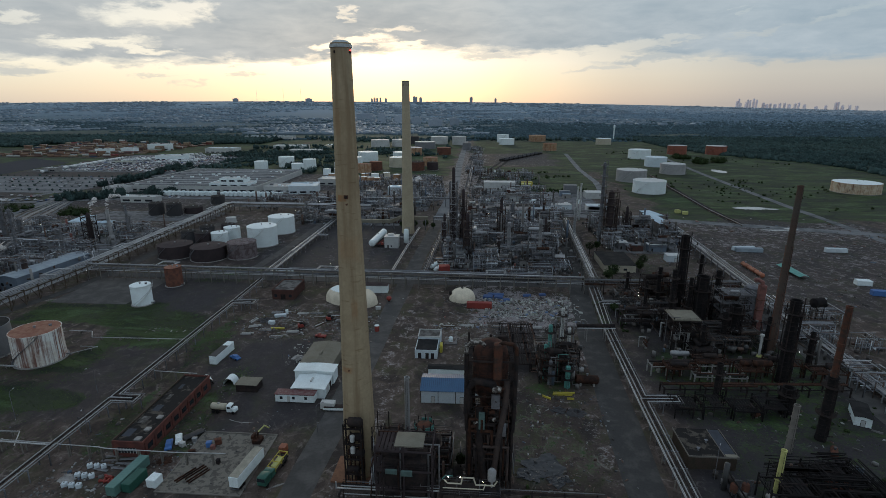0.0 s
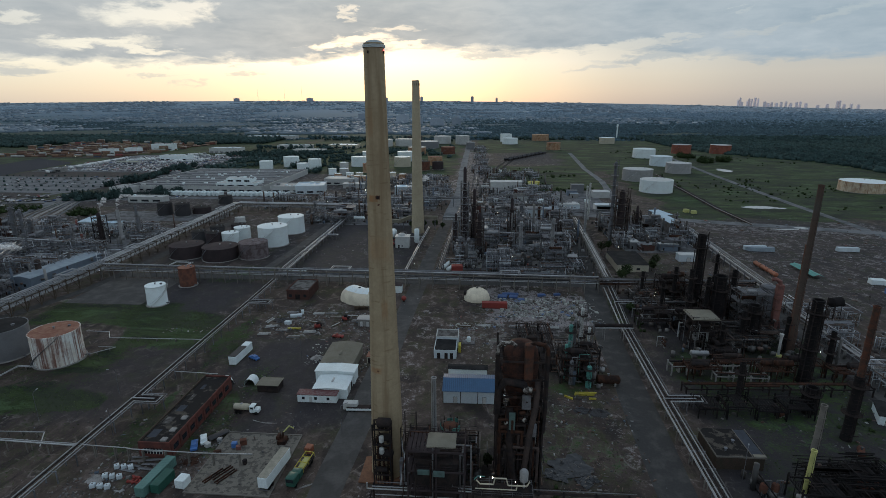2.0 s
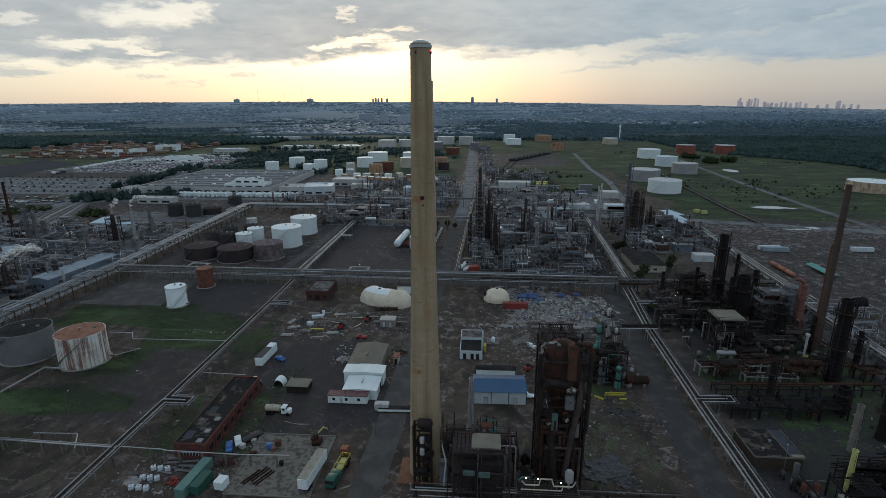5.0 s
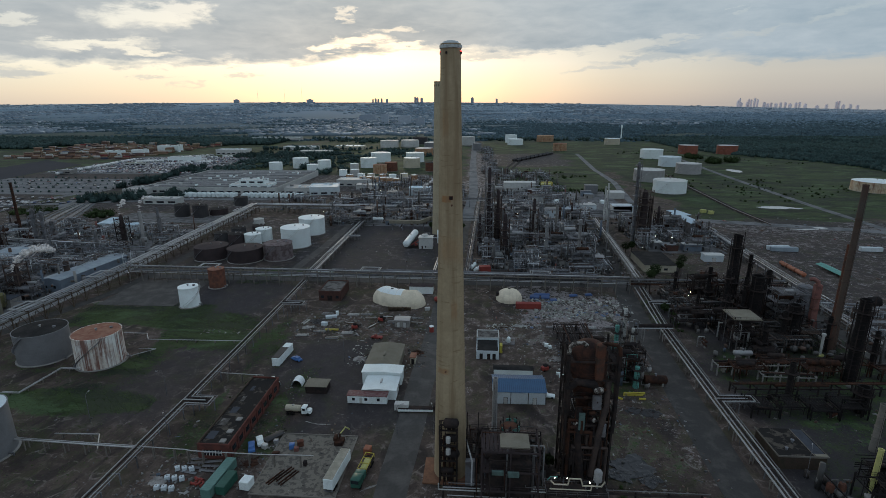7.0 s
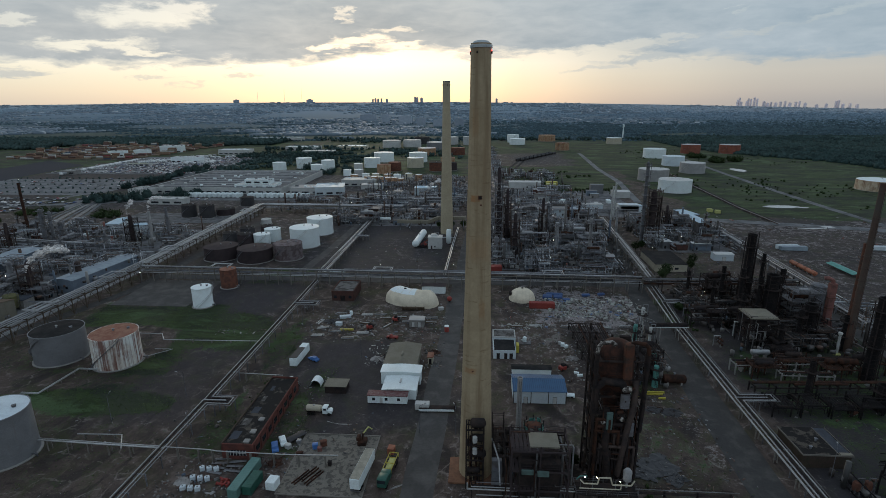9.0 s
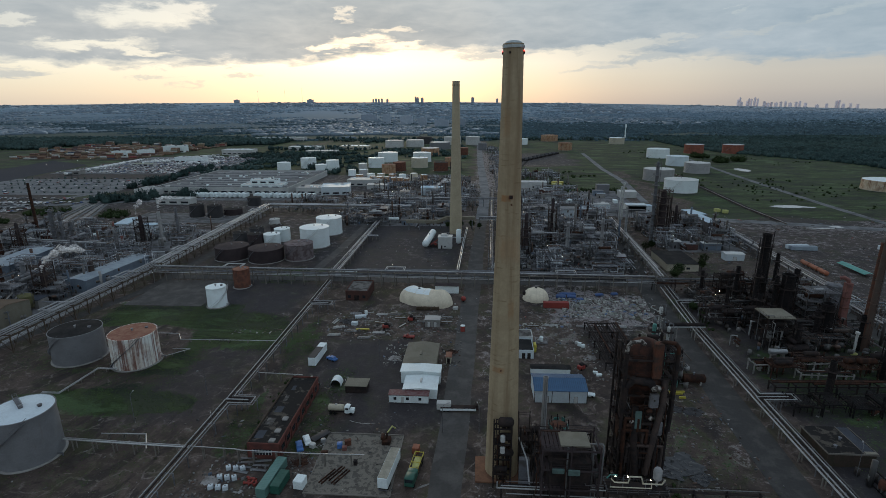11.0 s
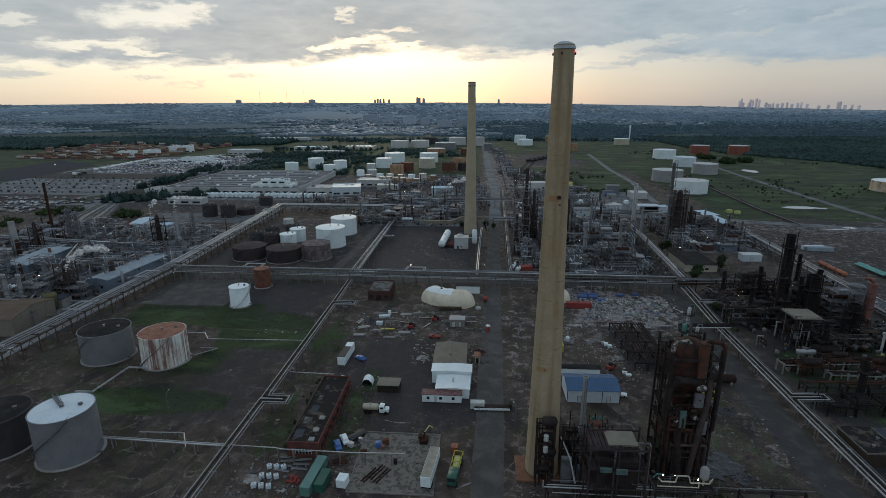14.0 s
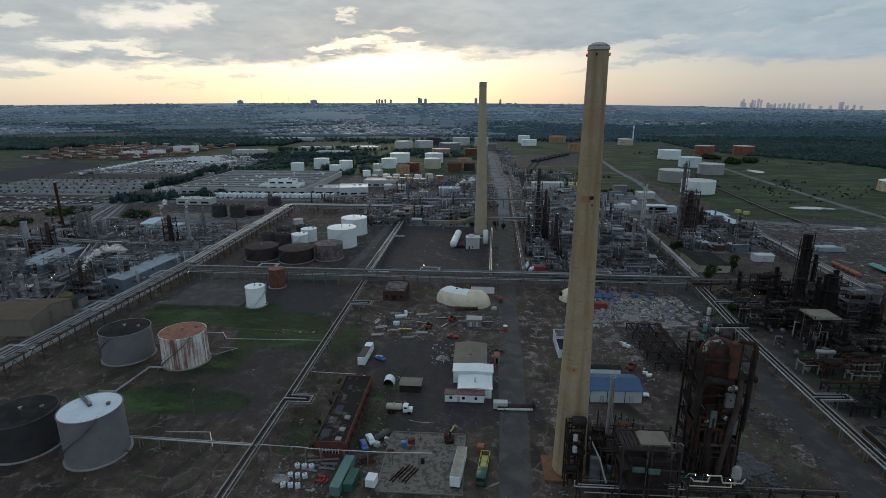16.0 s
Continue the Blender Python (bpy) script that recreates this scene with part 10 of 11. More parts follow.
def tree(x, y, h, seed, label):
    t = thing("tree", x, y, label, "tree", "trees of the works", (seed * 47) % 360)
    rng = random.Random(seed)
    part("trunk", Shape().tube((0, 0, -0.2), (0.1, 0.05, h * 0.55), 0.22 * h / 6, 8, 0.1 * h / 6), BARK, t)
    for k in range(5):
        a = 1.26 * k + rng.uniform(-0.3, 0.3)
        part("limb", Shape().tube((0.05, 0, h * (0.28 + 0.05 * k)), (math.cos(a) * h * 0.28, math.sin(a) * h * 0.28, h * rng.uniform(0.55, 0.8)), 0.07 * h / 6, 5, 0.03), BARK, t)
    s = Shape()
    for k in range(650):
        c = Vector((rng.gauss(0, 1), rng.gauss(0, 1), rng.gauss(0, 1)))
        c = c.normalized() * rng.uniform(0.45, 1.0) * (0.8 + 0.35 * noise.noise(c.normalized() * 2 + Vector((seed, 0, 0))))
        c = Vector((c.x * h * 0.42, c.y * h * 0.42, h * 0.62 + c.z * h * 0.4))
        u = Vector((rng.uniform(-1, 1), rng.uniform(-1, 1), rng.uniform(-0.6, 0.6))).normalized() * rng.uniform(0.2, 0.45)
        w = u.orthogonal().normalized() * rng.uniform(0.15, 0.35)
        s.add([tuple(c - u), tuple(c + w), tuple(c + u), tuple(c - w)], [(0, 1, 2, 3)])
    part("crown", s, LEAF, t, smooth=False)
    return t


for k, (tx, ty, th) in enumerate(((68, 268, 8), (72, 274, 9), (90, 288, 7), (94, 296, 8), (69, 322, 9), (75, 330, 7), (61, 225, 5), (-50, 386, 6), (-60, 384, 6), (-42, 385, 7), (-36, 384, 5), (-8.5, 112, 4), (-4.5, 116, 4))):
    tree(tx, ty, th, k + 1, "bushy dark green tree among pipes")


def weeds(seed, count, areas):
    """Tufts of grass and low weeds."""
    rng = np.random.default_rng(seed)
    s = Shape()
    r_ = random.Random(seed)
    for k in range(7):
        a = r_.uniform(0, 6.28)
        c, b = (0.25 * math.cos(a * 3), 0.25 * math.sin(a * 3)), (math.cos(a), math.sin(a))
        s.add([(c[0] - b[1] * 0.14, c[1] + b[0] * 0.14, 0), (c[0] + b[1] * 0.14, c[1] - b[0] * 0.14, 0), (c[0] + b[0] * 0.4, c[1] + b[1] * 0.4, r_.uniform(0.5, 1.0))], [(0, 1, 2)])
    P3 = []
    for x0, x1, y0, y1, w in areas:
        n = int(count * w)
        x, y = rng.uniform(x0, x1, n), rng.uniform(y0, y1, n)
        c = cover(x, y)[:, 0] + 0.35 * rng.standard_normal(n) * 0.5
        x, y = x[c > 0.45], y[c > 0.45]
        P3.append(np.stack([x, y, np.zeros(len(x))], -1))
    P3 = np.concatenate(P3)
    sz = rng.uniform(0.14, 0.40, (len(P3), 1)) * np.array([[1.5, 1.5, 0.55]])
    v, f = scatter(s, P3, sz, rng.uniform(0, 6.3, len(P3)), rng)
    tagged(new("weeds", fast_mesh("weeds", v, f, WEED)), "rough grass tufts and weeds between the works roads", "grass", kind="stuff")


weeds(21, 16000, ((-215, -115, 125, 225, 0.9), (56, 130, 95, 205, 0.55), (-114, -99, 105, 220, 0.12), (10, 40, 95, 170, 0.1), (-150, -115, 252, 290, 0.1), (-92, -79, 114, 166, 0.12), (-103, -91, 157, 183, 0.06), (-110, -44, 183, 226, 0.2), (-30, 0, 124, 146, 0.06), (-220, -118, 96, 128, 0.2), (62, 150, 262, 330, 0.2)))

# ---- town and skyline ----
def town(seed, count, x0, x1, y0, y1, size, dense):
    rng = np.random.default_rng(seed)
    s = Shape().gable_wall(-0.5, -0.5, 0.5, 0.5, -0.3, 0.7, 0.3)
    x, y = rng.uniform(x0, x1, count), rng.uniform(y0, y1, count)
    ok = patch(x, y, 210, 4.0) > dense
    x, y = x[ok], y[ok]
    p = np.stack([x, y, ground_z(x, y)], -1)
    sz = np.stack([rng.gamma(2.2, size, len(x)) + 6, rng.gamma(2, size * 0.6, len(x)) + 6, rng.uniform(4, 9, len(x))], -1)
    v, f = scatter(s, p, sz, rng.uniform(-0.3, 0.3, len(x)), rng)
    tagged(new("town", fast_mesh("town", v, f, HOUSE_HAZE_MIX)), "far roofs of a spread-out town between woods", "town", kind="stuff")


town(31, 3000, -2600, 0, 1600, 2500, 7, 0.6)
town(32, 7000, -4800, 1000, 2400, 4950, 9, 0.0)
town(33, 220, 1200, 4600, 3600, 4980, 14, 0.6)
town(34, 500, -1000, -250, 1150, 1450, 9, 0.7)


def far_block(x, y, w, d, h, material, label, group):
    t = thing("tower_block", x, y, label, "tower block", group, z=float(ground_z(x, y)) - 3)
    part("wall", Shape().box(-w / 2, -d / 2, 0, w / 2, d / 2, h), material, t, smooth=False)
    part("roof_house", Shape().box(-w * 0.2, -d * 0.2, h, w * 0.22, d * 0.2, h + 5), material, t, smooth=False)
    return t


rs = random.Random(9)
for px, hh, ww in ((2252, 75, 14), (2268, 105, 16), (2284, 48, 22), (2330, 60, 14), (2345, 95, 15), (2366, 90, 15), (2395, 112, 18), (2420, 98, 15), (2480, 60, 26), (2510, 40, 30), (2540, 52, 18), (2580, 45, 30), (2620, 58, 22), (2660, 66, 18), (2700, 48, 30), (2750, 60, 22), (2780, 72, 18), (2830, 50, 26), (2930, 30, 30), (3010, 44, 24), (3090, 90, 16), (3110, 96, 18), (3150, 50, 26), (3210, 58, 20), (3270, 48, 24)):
    far_block(px, 4960, ww * 0.75, 16, hh * 0.62 + 8, HAZED_TOWER, "far tower block of a city skyline, haze in its colour", "city skyline")
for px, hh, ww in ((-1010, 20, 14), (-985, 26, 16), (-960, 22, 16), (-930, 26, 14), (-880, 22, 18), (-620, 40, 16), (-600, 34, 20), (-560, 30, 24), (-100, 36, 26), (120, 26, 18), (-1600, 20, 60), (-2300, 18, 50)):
    far_block(px, 4900, ww, 16, hh + 14, HAZED_TOWER_BLUE, "far tower block on the horizon", "horizon towers")
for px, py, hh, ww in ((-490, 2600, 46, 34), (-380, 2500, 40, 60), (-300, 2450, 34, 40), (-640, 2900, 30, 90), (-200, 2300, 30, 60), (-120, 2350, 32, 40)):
    far_block(px, py, ww, 18, hh, HAZED_TOWER_BLUE, "slab block beyond the woods, tinted as in haze", "slab blocks")
for px, hh in ((-1800, 130), (-1640, 140), (-2050, 120)):
    m_ = thing("radio_mast", px, 4800, "thin far radio mast on a hill", "mast", "radio masts", z=float(ground_z(px, 4800)) - 2)
    part("mast", Shape().tube((0, 0, 0), (0, 0, hh), 1.2, 4, 0.8), HAZED_TOWER, m_)
wm = thing("water_tower", 345, 1420, "thin white tower before the woods", "tower")
part("shaft", Shape().lathe([(2.2, -1), (1.5, 4), (1.5, 30), (2.4, 31), (2.4, 37), (0.3, 39)], 14), WHITE, wm)


# ---- steam ----
def steam_material():
    m = bpy.data.materials.new("steam")
    m.use_nodes = True
    t = m.node_tree
    b = t.nodes["Principled BSDF"]
    b.inputs["Base Color"].default_value = (0.9, 0.88, 0.86, 1)
    b.inputs["Roughness"].default_value = 1.0
    pos = t.nodes.new("ShaderNodeNewGeometry").outputs["Position"]
    n = noise_node(t, pos, 0.5, 5.0, 0.6)
    t.links.new(ramp_node(t, n, [(0.34, 0.05), (0.62, 0.55)]), b.inputs["Alpha"])
    return m


STEAM = steam_material()


def steam_plume(x, y, z, drift, rise, puffs, size, seed, label):
    t = thing("steam_plume", x, y, label, "steam", "steam plumes", z=z)
    rng = random.Random(seed)
    s = Shape()
    lumps = [crown_shape(40 + k, 2) for k in range(3)]
    for k in range(puffs):
        u = k / puffs
        c = (drift * u ** 1.7 + rng.uniform(-1, 1) * size * u, rng.uniform(-1, 1) * size * u, rise * (1 - (1 - u) ** 2.2) + rng.uniform(-0.6, 0.6) * size * u)
        q = size * (0.22 + 0.7 * u ** 0.8) * rng.uniform(0.7, 1.2)
        p = rng.choice(lumps)
        s.add([(c[0] + vx * q, c[1] + vy * q, c[2] + (vz - 0.75) * q * 0.75) for vx, vy, vz in p.v], p.f)
    part("cloud", s, STEAM, t)


steam_plume(-233, 207, 20, 22, 11, 26, 2.6, 1, "white steam plume drifting from a vent")
steam_plume(-254, 330, 22.5, 9, 10, 16, 2.4, 2, "pale steam plume over a grey stack")
steam_plume(-300, 372, 8, 7, 13, 14, 2.2, 3, "thin steam plume among process pipes")
steam_plume(-82, 520, 5, 24, 14, 22, 4.0, 4, "white steam drifting behind the far chimney")


# ---- loose and small things ----
TIMBER = surface("weathered_timber", (0.13, 0.095, 0.065), (0.08, 0.06, 0.045), 0.9, amt=0.7, big=0.8, vary=0.4)
TARP_BLUE = surface("blue_tarpaulin", (0.045, 0.09, 0.22), (0.07, 0.12, 0.24), 0.5, amt=0.6, big=0.6)
FILM = surface("black_plastic_film", (0.022, 0.023, 0.026), (0.045, 0.046, 0.05), 0.3, amt=0.6, big=0.5, bump=0.1)
PALE_RUBBLE = speckle_material("pale_rubble", [(0, (0.30, 0.31, 0.28)), (0.35, (0.20, 0.21, 0.19)), (0.6, (0.42, 0.43, 0.40)), (0.78, (0.11, 0.105, 0.10)), (0.93, (0.09, 0.14, 0.24))])

scrap(701, 2, 26, 216, 240, 420, 0.9, PALE_RUBBLE, "rubble")
scrap(702, 26, 46, 212, 240, 160, 1.1, PALE_RUBBLE, "rubble")
scrap(703, -20, 3, 202, 208, 110, 0.6, PALE_RUBBLE, "rubble")
scrap(704, -70, -44, 196, 216, 260, 0.6, JUNK_MIX)
scrap(705, -100, -70, 192, 214, 260, 0.7, JUNK_MIX)
scrap(706, -72, -62, 168, 184, 90, 0.5, PALE_RUBBLE, "rubble")
scrap(707, -51, -43, 163, 188, 130, 0.6, JUNK_MIX)
scrap(708, -8, 14, 160, 192, 120, 0.45, PALE_RUBBLE, "rubble")
scrap(709, 13, 26, 108, 126, 80, 0.5, JUNK_MIX)


def heap(x, y, r, h, material, label, seed, name="rubble_heap"):
    """A loose mound with a ragged surface."""
    t = thing(name, x, y, label, "heap", "heaps")
    rng = random.Random(seed)
    n, rings = 18, 5
    v = [(0, 0, h)]
    for k in range(1, rings + 1):
        for i in range(n):
            a = 2 * math.pi * i / n
            q = r * k / rings * rng.uniform(0.8, 1.2)
            v.append((q * math.cos(a) * 1.3, q * math.sin(a), max(-0.05, h * (1 - k / rings) ** 0.8 * rng.uniform(0.6, 1.2)) - (0.06 if k == rings else 0)))
    f = [(0, 1 + i, 1 + (i + 1) % n) for i in range(n)]
    for k in range(rings - 1):
        f += [(1 + k * n + i, 1 + (k + 1) * n + i, 1 + (k + 1) * n + (i + 1) % n, 1 + k * n + (i + 1) % n) for i in range(n)]
    part("mound", Shape().add(v, f), material, t, smooth=False)
    for k in range(7):
        a, b = rng.uniform(-r, r), rng.uniform(-r, r)
        part("beam", Shape().tube((a, b * 0.7, 0.1), (a + rng.uniform(-2, 2), b * 0.7 + rng.uniform(-2, 2), rng.uniform(0.3, h)), 0.1, 4), RUST_STEEL, t)
    return t


heap(24.8, 144.2, 2.2, 0.9, DARK_TANK, "dark heap of rubble and bent steel", 1)
heap(30, 143.2, 2.6, 1.0, DARK_TANK, "dark heap of rubble and bent steel", 2)
heap(-67.5, 172.5, 2.2, 0.8, RUBBLE, "pale heap of broken concrete", 3)
heap(-46.5, 179, 2.0, 0.9, RUST_STEEL, "rusty heap of scrap metal beside the shed", 4)
heap(-94, 206, 3.0, 0.9, DARK_TANK, "dark heap of rubble and bent steel", 5)
heap(5.5, 177, 2.2, 0.7, RUBBLE, "pale heap of broken concrete", 6)


def film_sheet(x, y, w, d, seed, rz):
    """A crumpled plastic sheet lying on the ground."""
    t = thing("plastic_sheet", x, y, "crumpled black plastic sheet glinting on the ground", "plastic sheet", "plastic sheets", rz)
    n = 22
    v = []
    for j in range(n):
        for i in range(n):
            u, w_ = i / (n - 1) - 0.5, j / (n - 1) - 0.5
            e = 0.12 * noise.noise(Vector((u * 5, w_ * 5, seed)))
            v.append(((u + e) * w, (w_ - e) * d, 0.06 + 0.45 * abs(noise.noise(Vector((u * 9, w_ * 5, seed + 3)))) + 0.2 * abs(noise.noise(Vector((u * 21, w_ * 17, seed))))))
    part("film", Shape().add(v, [(j * n + i, j * n + i + 1, (j + 1) * n + i + 1, (j + 1) * n + i) for j in range(n - 1) for i in range(n - 1)]), FILM, t)


film_sheet(17, 117.5, 10, 8, 1, 20)
film_sheet(13, 114, 6, 4, 2, -15)
film_sheet(20.5, 112.5, 5, 4, 3, 40)

# reds, yellows and crates of the scrap yard
rb = thing("red_float", -43.6, 231.9, "round red steel float on a stand", "float")
part("ball", Shape().ball((0, 0, 1.7), 1.25, 16, 10), RED, rb)
part("stand", Shape().tube((0, 0, -0.1), (0, 0, 0.6), 0.5, 10, 0.4), STEEL_DARK, rb)
rt = thing("red_tank", -42.9, 198.3, "small red upright tank with a white lid", "tank")
part("shell", Shape().lathe([(0.95, -0.1), (0.95, 2.3), (0.9, 2.4)], 14), RED, rt)
part("lid", Shape().lathe([(0.98, 2.35), (0.98, 2.6), (0.3, 2.9)], 14), WHITE, rt, "white lid")
for rx, ry, rr in ((-75.8, 199.4, 20), (-66, 208, -10), (0.6, 168.2, 30)):
    mc = thing("red_machine", rx, ry, "small red machine with a dark engine and hose reel", "machine", "red machines", rr)
    part("body", Shape().chamfered(-1.4, -0.9, 0.4, 1.2, 0.9, 1.7, 0.2), RED, mc)
    part("engine", Shape().chamfered(-0.6, -0.7, 1.7, 0.8, 0.7, 2.5, 0.15), STEEL_DARK, mc)
    part("reel", Shape().tube((1.3, -0.8, 1.3), (1.3, 0.8, 1.3), 0.6, 12), STEEL_DARK, mc)
    for wy in (-0.9, 0.9):
        wheel(mc, -0.8, wy, 0.45, 0.3)
car(-64.6, 190.6, 82, RED, "faded red pickup among scrap", True)
for cx, cy, w, d, h, mt, lb in ((-89.8, 202.2, 2.6, 1.6, 1.3, PALE_WALL, "pale blue steel box"), (-89, 210.3, 5.0, 1.8, 1.0, PALE_WALL, "pale blue steel trough"), (-87.2, 213.6, 1.2, 1.2, 1.8, WHITE, "small white box"), (3.4, 187.4, 1.3, 1.2, 1.2, WHITE, "small white box"), (4.6, 186.0, 1.2, 1.2, 1.0, WHITE, "small white box"), (2.6, 188.9, 1.0, 1.0, 1.0, PALE_GREY, "small grey box"), (5.9, 163.9, 1.8, 0.9, 0.6, WHITE, "small white box"), (5.0, 165.6, 1.6, 0.8, 0.6, WHITE, "small white box"), (-58.4, 234.6 - 13.6, 1.0, 0.9, 1.0, STEEL_PALE, "small grey box"), (-47, 222, 2.2, 1.4, 1.2, PALE_GREY, "small grey box")):
    bx = thing("crate", cx, cy, lb + " lying in the scrap yard", "box", "loose boxes", (cx * 31) % 50 - 25)
    part("body", Shape().chamfered(-w / 2, -d / 2, 0, w / 2, d / 2, h, 0.06), mt, bx)
    part("lid", Shape().chamfered(-w / 2 - 0.05, -d / 2 - 0.05, h, w / 2 + 0.05, d / 2 + 0.05, h + 0.1, 0.03), mt, bx)
yb = thing("yellow_beam", -85.2, 197.2, "yellow steel beam lying among scrap", "beam", "loose beams", 3)
part("web", Shape().box(-2.8, -0.3, 0, 2.8, 0.3, 0.5), YELLOW_PAINT, yb, smooth=False)
part("flange", Shape().box(-2.8, -0.45, 0.5, 2.8, 0.45, 0.58), YELLOW_PAINT, yb, smooth=False)
for k, (bx_, by_, ba) in enumerate(((-92, 214.5, 2), (-86, 215.2, -3), (-80, 214.2, 3), (-74, 215.0, -2), (-71, 210.5, 5), (-78, 194.8, 2), (-90, 195.6, -4), (-69, 202.5, 60), (-99, 205, 75), (-60.5, 207.5, 3), (-50, 207.2, -2), (-96, 191.5, 4), (8, 205.8, 3), (16, 206.6, -3), (24, 206.2, 2), (33, 207.4, 5), (-64, 212.4, 4), (-57, 212.8, -3), (-50.4, 212.0, 8), (-79, 205, -12), (-96, 199, 20), (-83, 189.5, 6), (-13, 205.2, 2), (-5, 206.2, -4))):
    ps = thing("board_stack", bx_, by_, "low stack of pale boards and pipes", "board stack", "board stacks", ba)
    for j in range(4):
        part("board", Shape().box(-2.6 + 0.3 * (j % 2), -0.7 + j * 0.36, 0, 2.6 - 0.2 * (j % 3), -0.42 + j * 0.36, 0.35 + 0.1 * (j % 2)), (STEEL_PALE, TIMBER, PALE_GREY)[(j + k) % 3], ps, smooth=False)
rk = thing("timber_rack", -59.8, 220.6, "long low timber rack of boards before the dome", "timber rack")
for j in range(3):
    part("board", Shape().box(-5.2, -0.6, 0.4 + 0.5 * j, 5.2, 0.6, 0.52 + 0.5 * j), TIMBER, rk, smooth=False)
for j in range(6):
    part("post", Shape().box(-5.2 + 2.05 * j, -0.66, -0.1, -5.05 + 2.05 * j, 0.66, 1.8), TIMBER, rk, smooth=False)
for k, (sx, sy, w, d, h) in enumerate(((4, 240, 4.5, 3.4, 1.5), (9.2, 240.4, 4.2, 3.0, 1.2), (8, 244.4, 8, 2.2, 1.0), (12.8, 237.6, 3.4, 2.4, 0.8), (23.2, 243.4, 4.0, 1.8, 1.3), (31, 245.2, 3.4, 1.8, 1.2))):
    sh = thing("covered_stack", sx, sy, "low stack under a dull blue tarpaulin", "covered stack", "covered stacks", 5 * k - 12)
    part("cover", Shape().chamfered(-w / 2, -d / 2, 0.2, w / 2, d / 2, h, 0.25), TARP_BLUE, sh)
    part("pallet", Shape().box(-w / 2 + 0.1, -d / 2 + 0.1, -0.02, w / 2 - 0.1, d / 2 - 0.1, 0.2), TIMBER, sh, smooth=False)
pump = thing("pump_skid", -11.3, 189.2, "white pump set inside a light steel frame", "pump")
part("vessel", Shape().lathe([(0.2, 0.4), (0.8, 0.7), (0.8, 2.4), (0.3, 2.9)], 12), WHITE, pump)
part("motor", Shape().drum((-1.2, 0.6, 1.0), (-0.2, 0.6, 1.0), 0.4, 10), PALE_GREY, pump)
part("base", Shape().box(-2.4, -1.4, -0.05, 2.4, 1.4, 0.3), STEEL_MID, pump, smooth=False)
for sx in (-2.3, 2.3):
    for sy in (-1.3, 1.3):
        part("post", Shape().tube((sx, sy, 0.3), (sx, sy, 1.6), 0.05, 5), STEEL_PALE, pump)
part("rail", Shape().run([(-2.3, -1.3, 1.6), (2.3, -1.3, 1.6), (2.3, 1.3, 1.6), (-2.3, 1.3, 1.6), (-2.3, -1.3, 1.6)], 0.04, 4), STEEL_PALE, pump)
for ox, oy in ((61.9, 110.2), (64.7, 110.4)):
    standing_vessel(ox, oy, 0.9, 3.8, RUST_RED, "short orange-red drum standing among weeds")

# faded red gantry and its neighbours
gn = thing("gantry", 116.2, 211.0, "faded red lead-painted steel gantry with a hooked head", "gantry")
part("column", Shape().chamfered(-1.3, -1.1, -0.1, 1.3, 1.1, 20.0, 0.15), PINK_RUST, gn)
part("head", Shape().run([(0, 0, 19.4), (-0.4, 0, 21.2), (-1.8, 0.8, 22.0), (-3.0, 1.4, 21.6)], 0.8, 8), PINK_RUST, gn)
part("brace", Shape().tube((2.8, 0, -0.1), (0.9, 0, 8.5), 0.25, 6), PINK_RUST, gn)
for z in (4.5, 9, 13.5):
    part("band", Shape().box(-1.45, -1.25, z, 1.45, 1.25, z + 0.3), RUST_RED, gn, smooth=False)
pv = thing("vent_pipe", 105.4, 186.2, "short white vent pipe with a cowl on a yellow base", "vent pipe")
part("pipe", Shape().tube((0, 0, 0.5), (0, 0, 8.0), 0.45, 10), PALE_GREY, pv)
part("cowl", Shape().lathe([(0.45, 7.9), (0.75, 8.2), (0.75, 9.0), (0.2, 9.2)], 10), PALE_GREY, pv)
part("base", Shape().lathe([(1.4, -0.1), (1.4, 0.4), (0.6, 0.6)], 12), PALE_YELLOW, pv)
pipe_rack(60, 170.2, 108, 174.6, 3.6, (4.0,), 5.2, 4, "low rusted pipe rack on pale concrete posts in weeds", CONCRETE, (RUST_STEEL, RUST_STEEL, STEEL_DARK), seed=51)
pipe_rack(73, 165.0, 90, 164.8, 3.2, (3.4,), 5.6, 3, "short rusted rack on pale concrete posts", CONCRETE, (RUST_STEEL, STEEL_DARK), seed=52)

# flue duct behind the far chimney
dc = thing("flue_duct", -53.4, 379, "fat beige sheet-metal duct bending towards the chimney", "duct")
part("duct", Shape().run([(-38, 0, 6.5), (-20, 0, 6.5), (-14, 0, 6.5), (-7, 0, 9.5), (14, 0, 9.5)], 1.7, 4), TAN_ROOF, dc, smooth=False)
for k in range(7):
    part("support", Shape().box(-36 + 8 * k - 0.3, -0.4, -0.1, -36 + 8 * k + 0.3, 0.4, 5.2 if k < 3 else 7.8), STEEL_MID, dc, smooth=False)
for k in range(6):
    storage_tank(-163 + 8.6 * k, 611 - 3.4 * k, 3.8, 9.5, ORANGE_TANK, WHITE, "small orange tank with a white roof in a row", "orange tanks", stair=False, n=18)

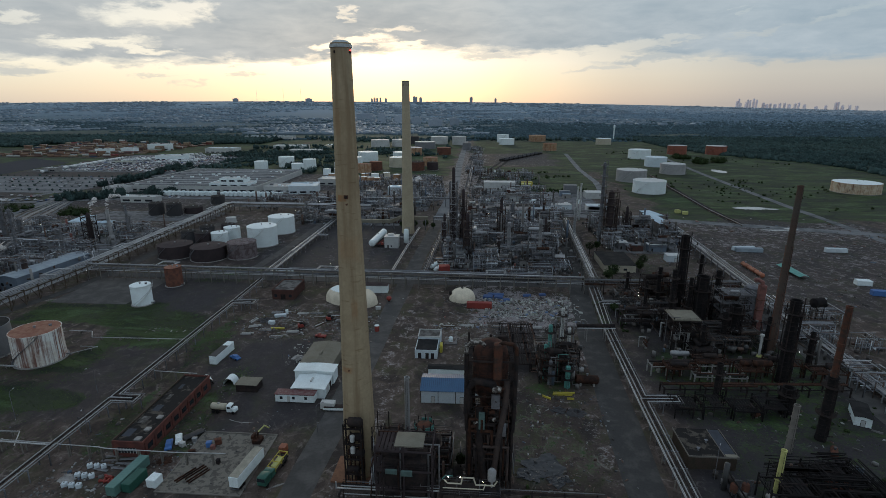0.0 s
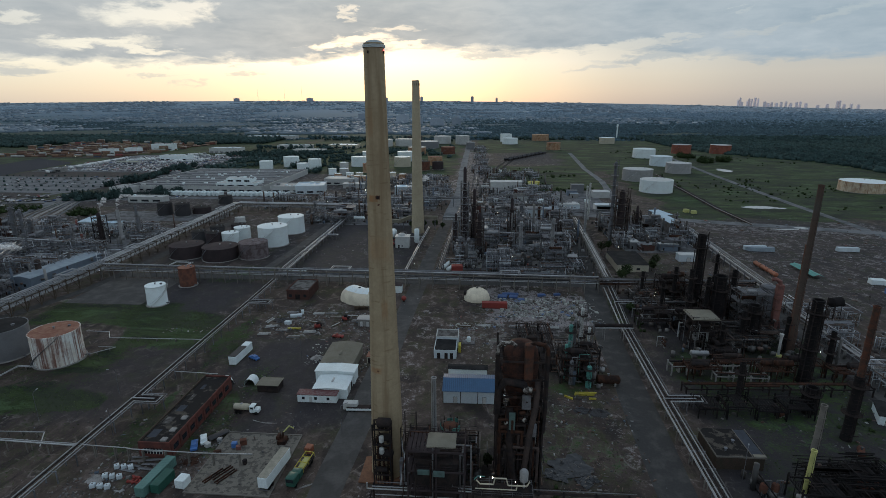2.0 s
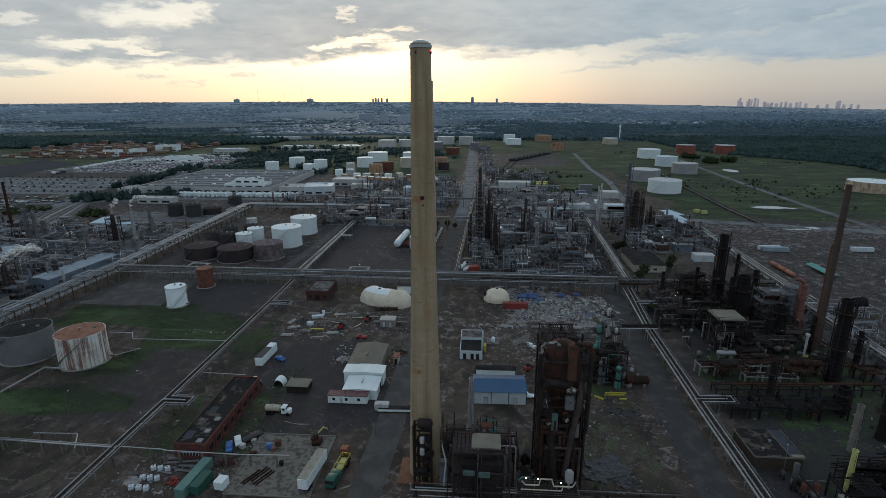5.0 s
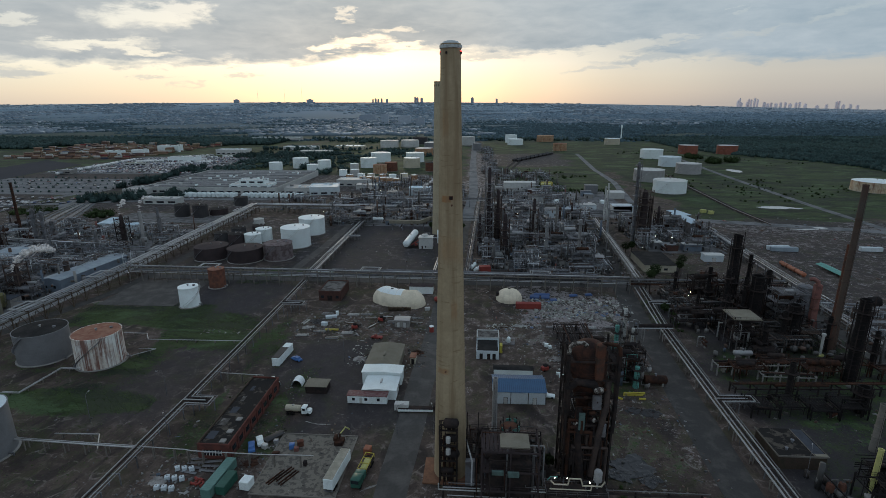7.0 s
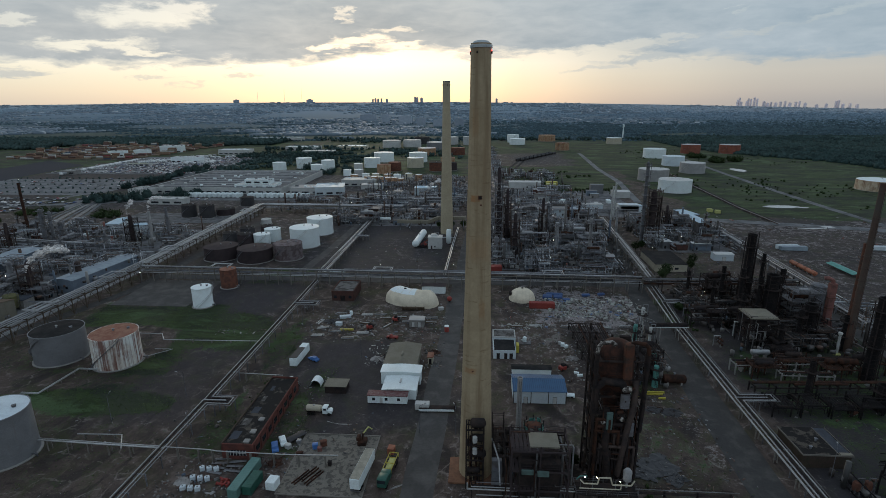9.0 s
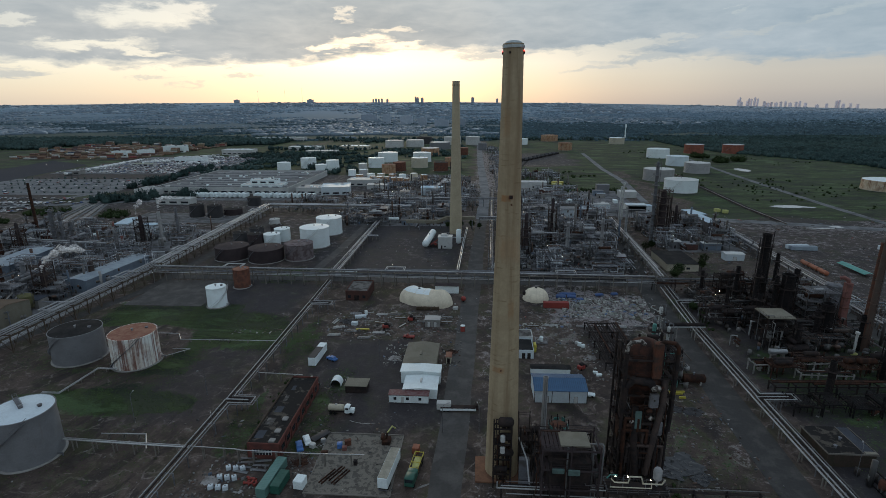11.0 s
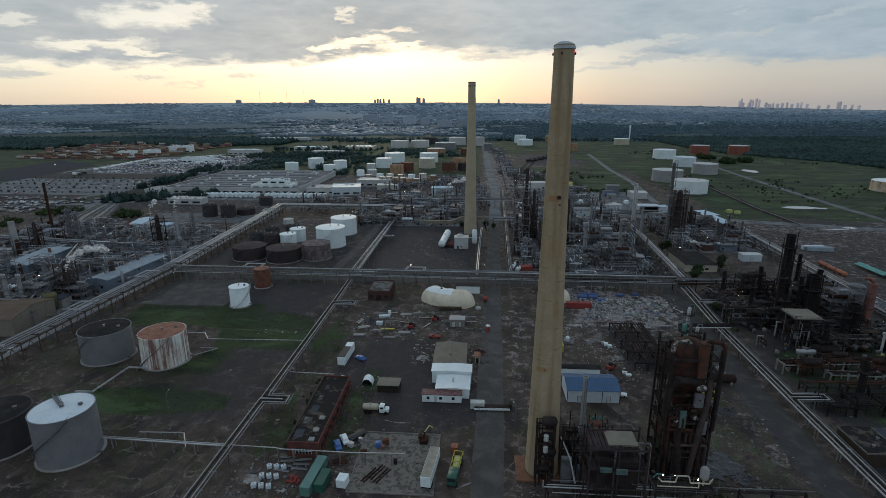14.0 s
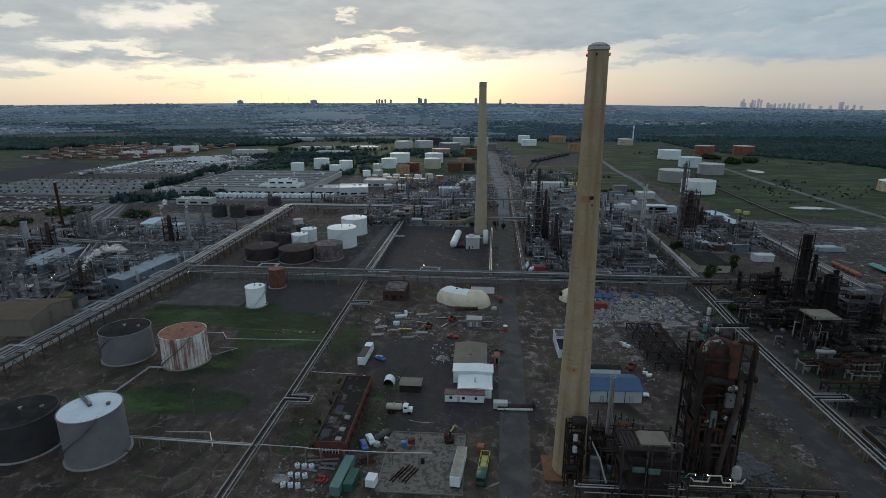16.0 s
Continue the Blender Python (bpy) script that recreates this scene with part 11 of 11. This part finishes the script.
# small lit bulkhead lamps through the units
for lx, ly, lz in ((-18, 365, 4), (-14.5, 362, 6), (-17, 352, 5), (-1, 384, 5), (20, 338, 4), (36, 362, 5), (41, 360, 6), (50, 346, 5), (53, 352, 6), (60, 306, 4), (56, 350, 3), (79, 320, 5), (-13, 356, 8), (-265, 204, 3), (-271, 204, 4), (-281, 244, 5), (-305, 268, 5), (-253, 224, 5), (-249, 226, 4), (-262, 219, 6), (-271, 222, 6), (-210, 250, 6), (-300, 330, 6), (-330, 300, 8), (-345, 360, 6), (-44, 277, 5), (-86, 280, 3), (-60, 470, 6), (-90, 480, 7), (-120, 470, 6), (-12, 400, 5), (8, 395, 5), (28, 398, 6), (96, 350, 5), (104, 372, 5), (118, 390, 6), (78, 248, 5), (108, 250, 5), (-104, 440, 5)):
    bl_ = thing("bulkhead_lamp", lx, ly, "small lit lamp on a steel bracket", "lamp", "bulkhead lamps")
    part("bracket", Shape().tube((0, 0, -0.1), (0, 0, lz), 0.07, 5), STEEL_MID, bl_)
    part("lens", Shape().ball((0, -0.1, lz + 0.1), 0.13, 7, 4), LAMP, bl_)
drum_vessel(87, 111.6, 2.6, 4.5, 1.6, RUST_RED, "rusty red lying drum among sooty frames")
drum_vessel(96.4, 128, 0.9, 4.2, 0.9, RUST_RED, "rust-red steel drum section in weeds", 60)
drum_vessel(84.8, 145.3, 0.8, 2.4, 0.7, RUST_RED, "rust-red steel drum section in weeds", 30)
pipe_rack(60, 156.5, 120, 160, 3.4, (3.2,), 7.0, 4, "low sooty pipe rack along the weeds", STEEL_DARK, (STEEL_DARK, RUST_STEEL), seed=53)
woods("yard_scrub", hedge(((66, 106, 110, 118, 0.9), (98, 140, 122, 150, 1.2), (60, 205, 66, 235, 0.8), (-100, 118, -101, 158, 1.6), (-30, 96, -6, 99, 1.2), (10, 100, 14, 108, 0.8)), 91, 1.4), 0.8, 92, 1, LEAF, "low dark weeds and scrub between sooty steel", 14)

# clutter at the edge of the slab
ft = thing("flat_trailer", -81.4, 123.6, "small dark flat trailer at the slab edge", "trailer", rz=-38)
part("deck", Shape().chamfered(-1.2, -2.8, 0.6, 1.2, 2.8, 0.8, 0.04), DARK_TANK, ft)
part("drawbar", Shape().tube((0, 2.7, 0.6), (0, 4.2, 0.4), 0.08, 5), STEEL_DARK, ft)
for s_ in (-1, 1):
    wheel(ft, s_ * 1.05, -0.4, 0.38, 0.3)
for cx, cy, w, d, h, mt, lb in ((-74.6, 119.4, 1.4, 1.3, 1.3, BLUE, "small blue steel box"), (-72.6, 120.6, 1.7, 1.2, 1.5, RUST_RED, "rusty steel box"), (-73.0, 118.4, 1.2, 1.0, 1.0, PINK_RUST, "faded red steel box"), (-68.6, 112.6, 0.9, 0.9, 1.2, STEEL_DARK, "dark steel box"), (-82.2, 119.0, 1.6, 1.2, 1.1, PALE_GREY, "pale grey box"), (-79.9, 121.4, 1.2, 1.0, 0.9, STEEL_PALE, "galvanised box"), (-78.0, 116.4, 1.8, 0.9, 0.7, RUST_STEEL, "rusty steel box")):
    bx = thing("crate", cx, cy, lb + " standing on the concrete slab", "box", "loose boxes", (cx * 31) % 50 - 25, z=0.1)
    part("body", Shape().chamfered(-w / 2, -d / 2, 0, w / 2, d / 2, h, 0.08), mt, bx)
    part("lid", Shape().chamfered(-w / 2 - 0.05, -d / 2 - 0.05, h, w / 2 + 0.05, d / 2 + 0.05, h + 0.1, 0.03), mt, bx)
heap(-83.5, 112.5, 1.8, 0.8, RUST_STEEL, "rusty heap of scrap metal beside the slab", 7)
heap(-104.0, 104.5, 2.0, 0.7, RUBBLE, "pale heap of broken concrete", 8)
scrap(710, -86, -79, 103, 127, 120, 0.5, JUNK_MIX)
scrap(711, -108, -92, 98, 112, 140, 0.5, JUNK_MIX)
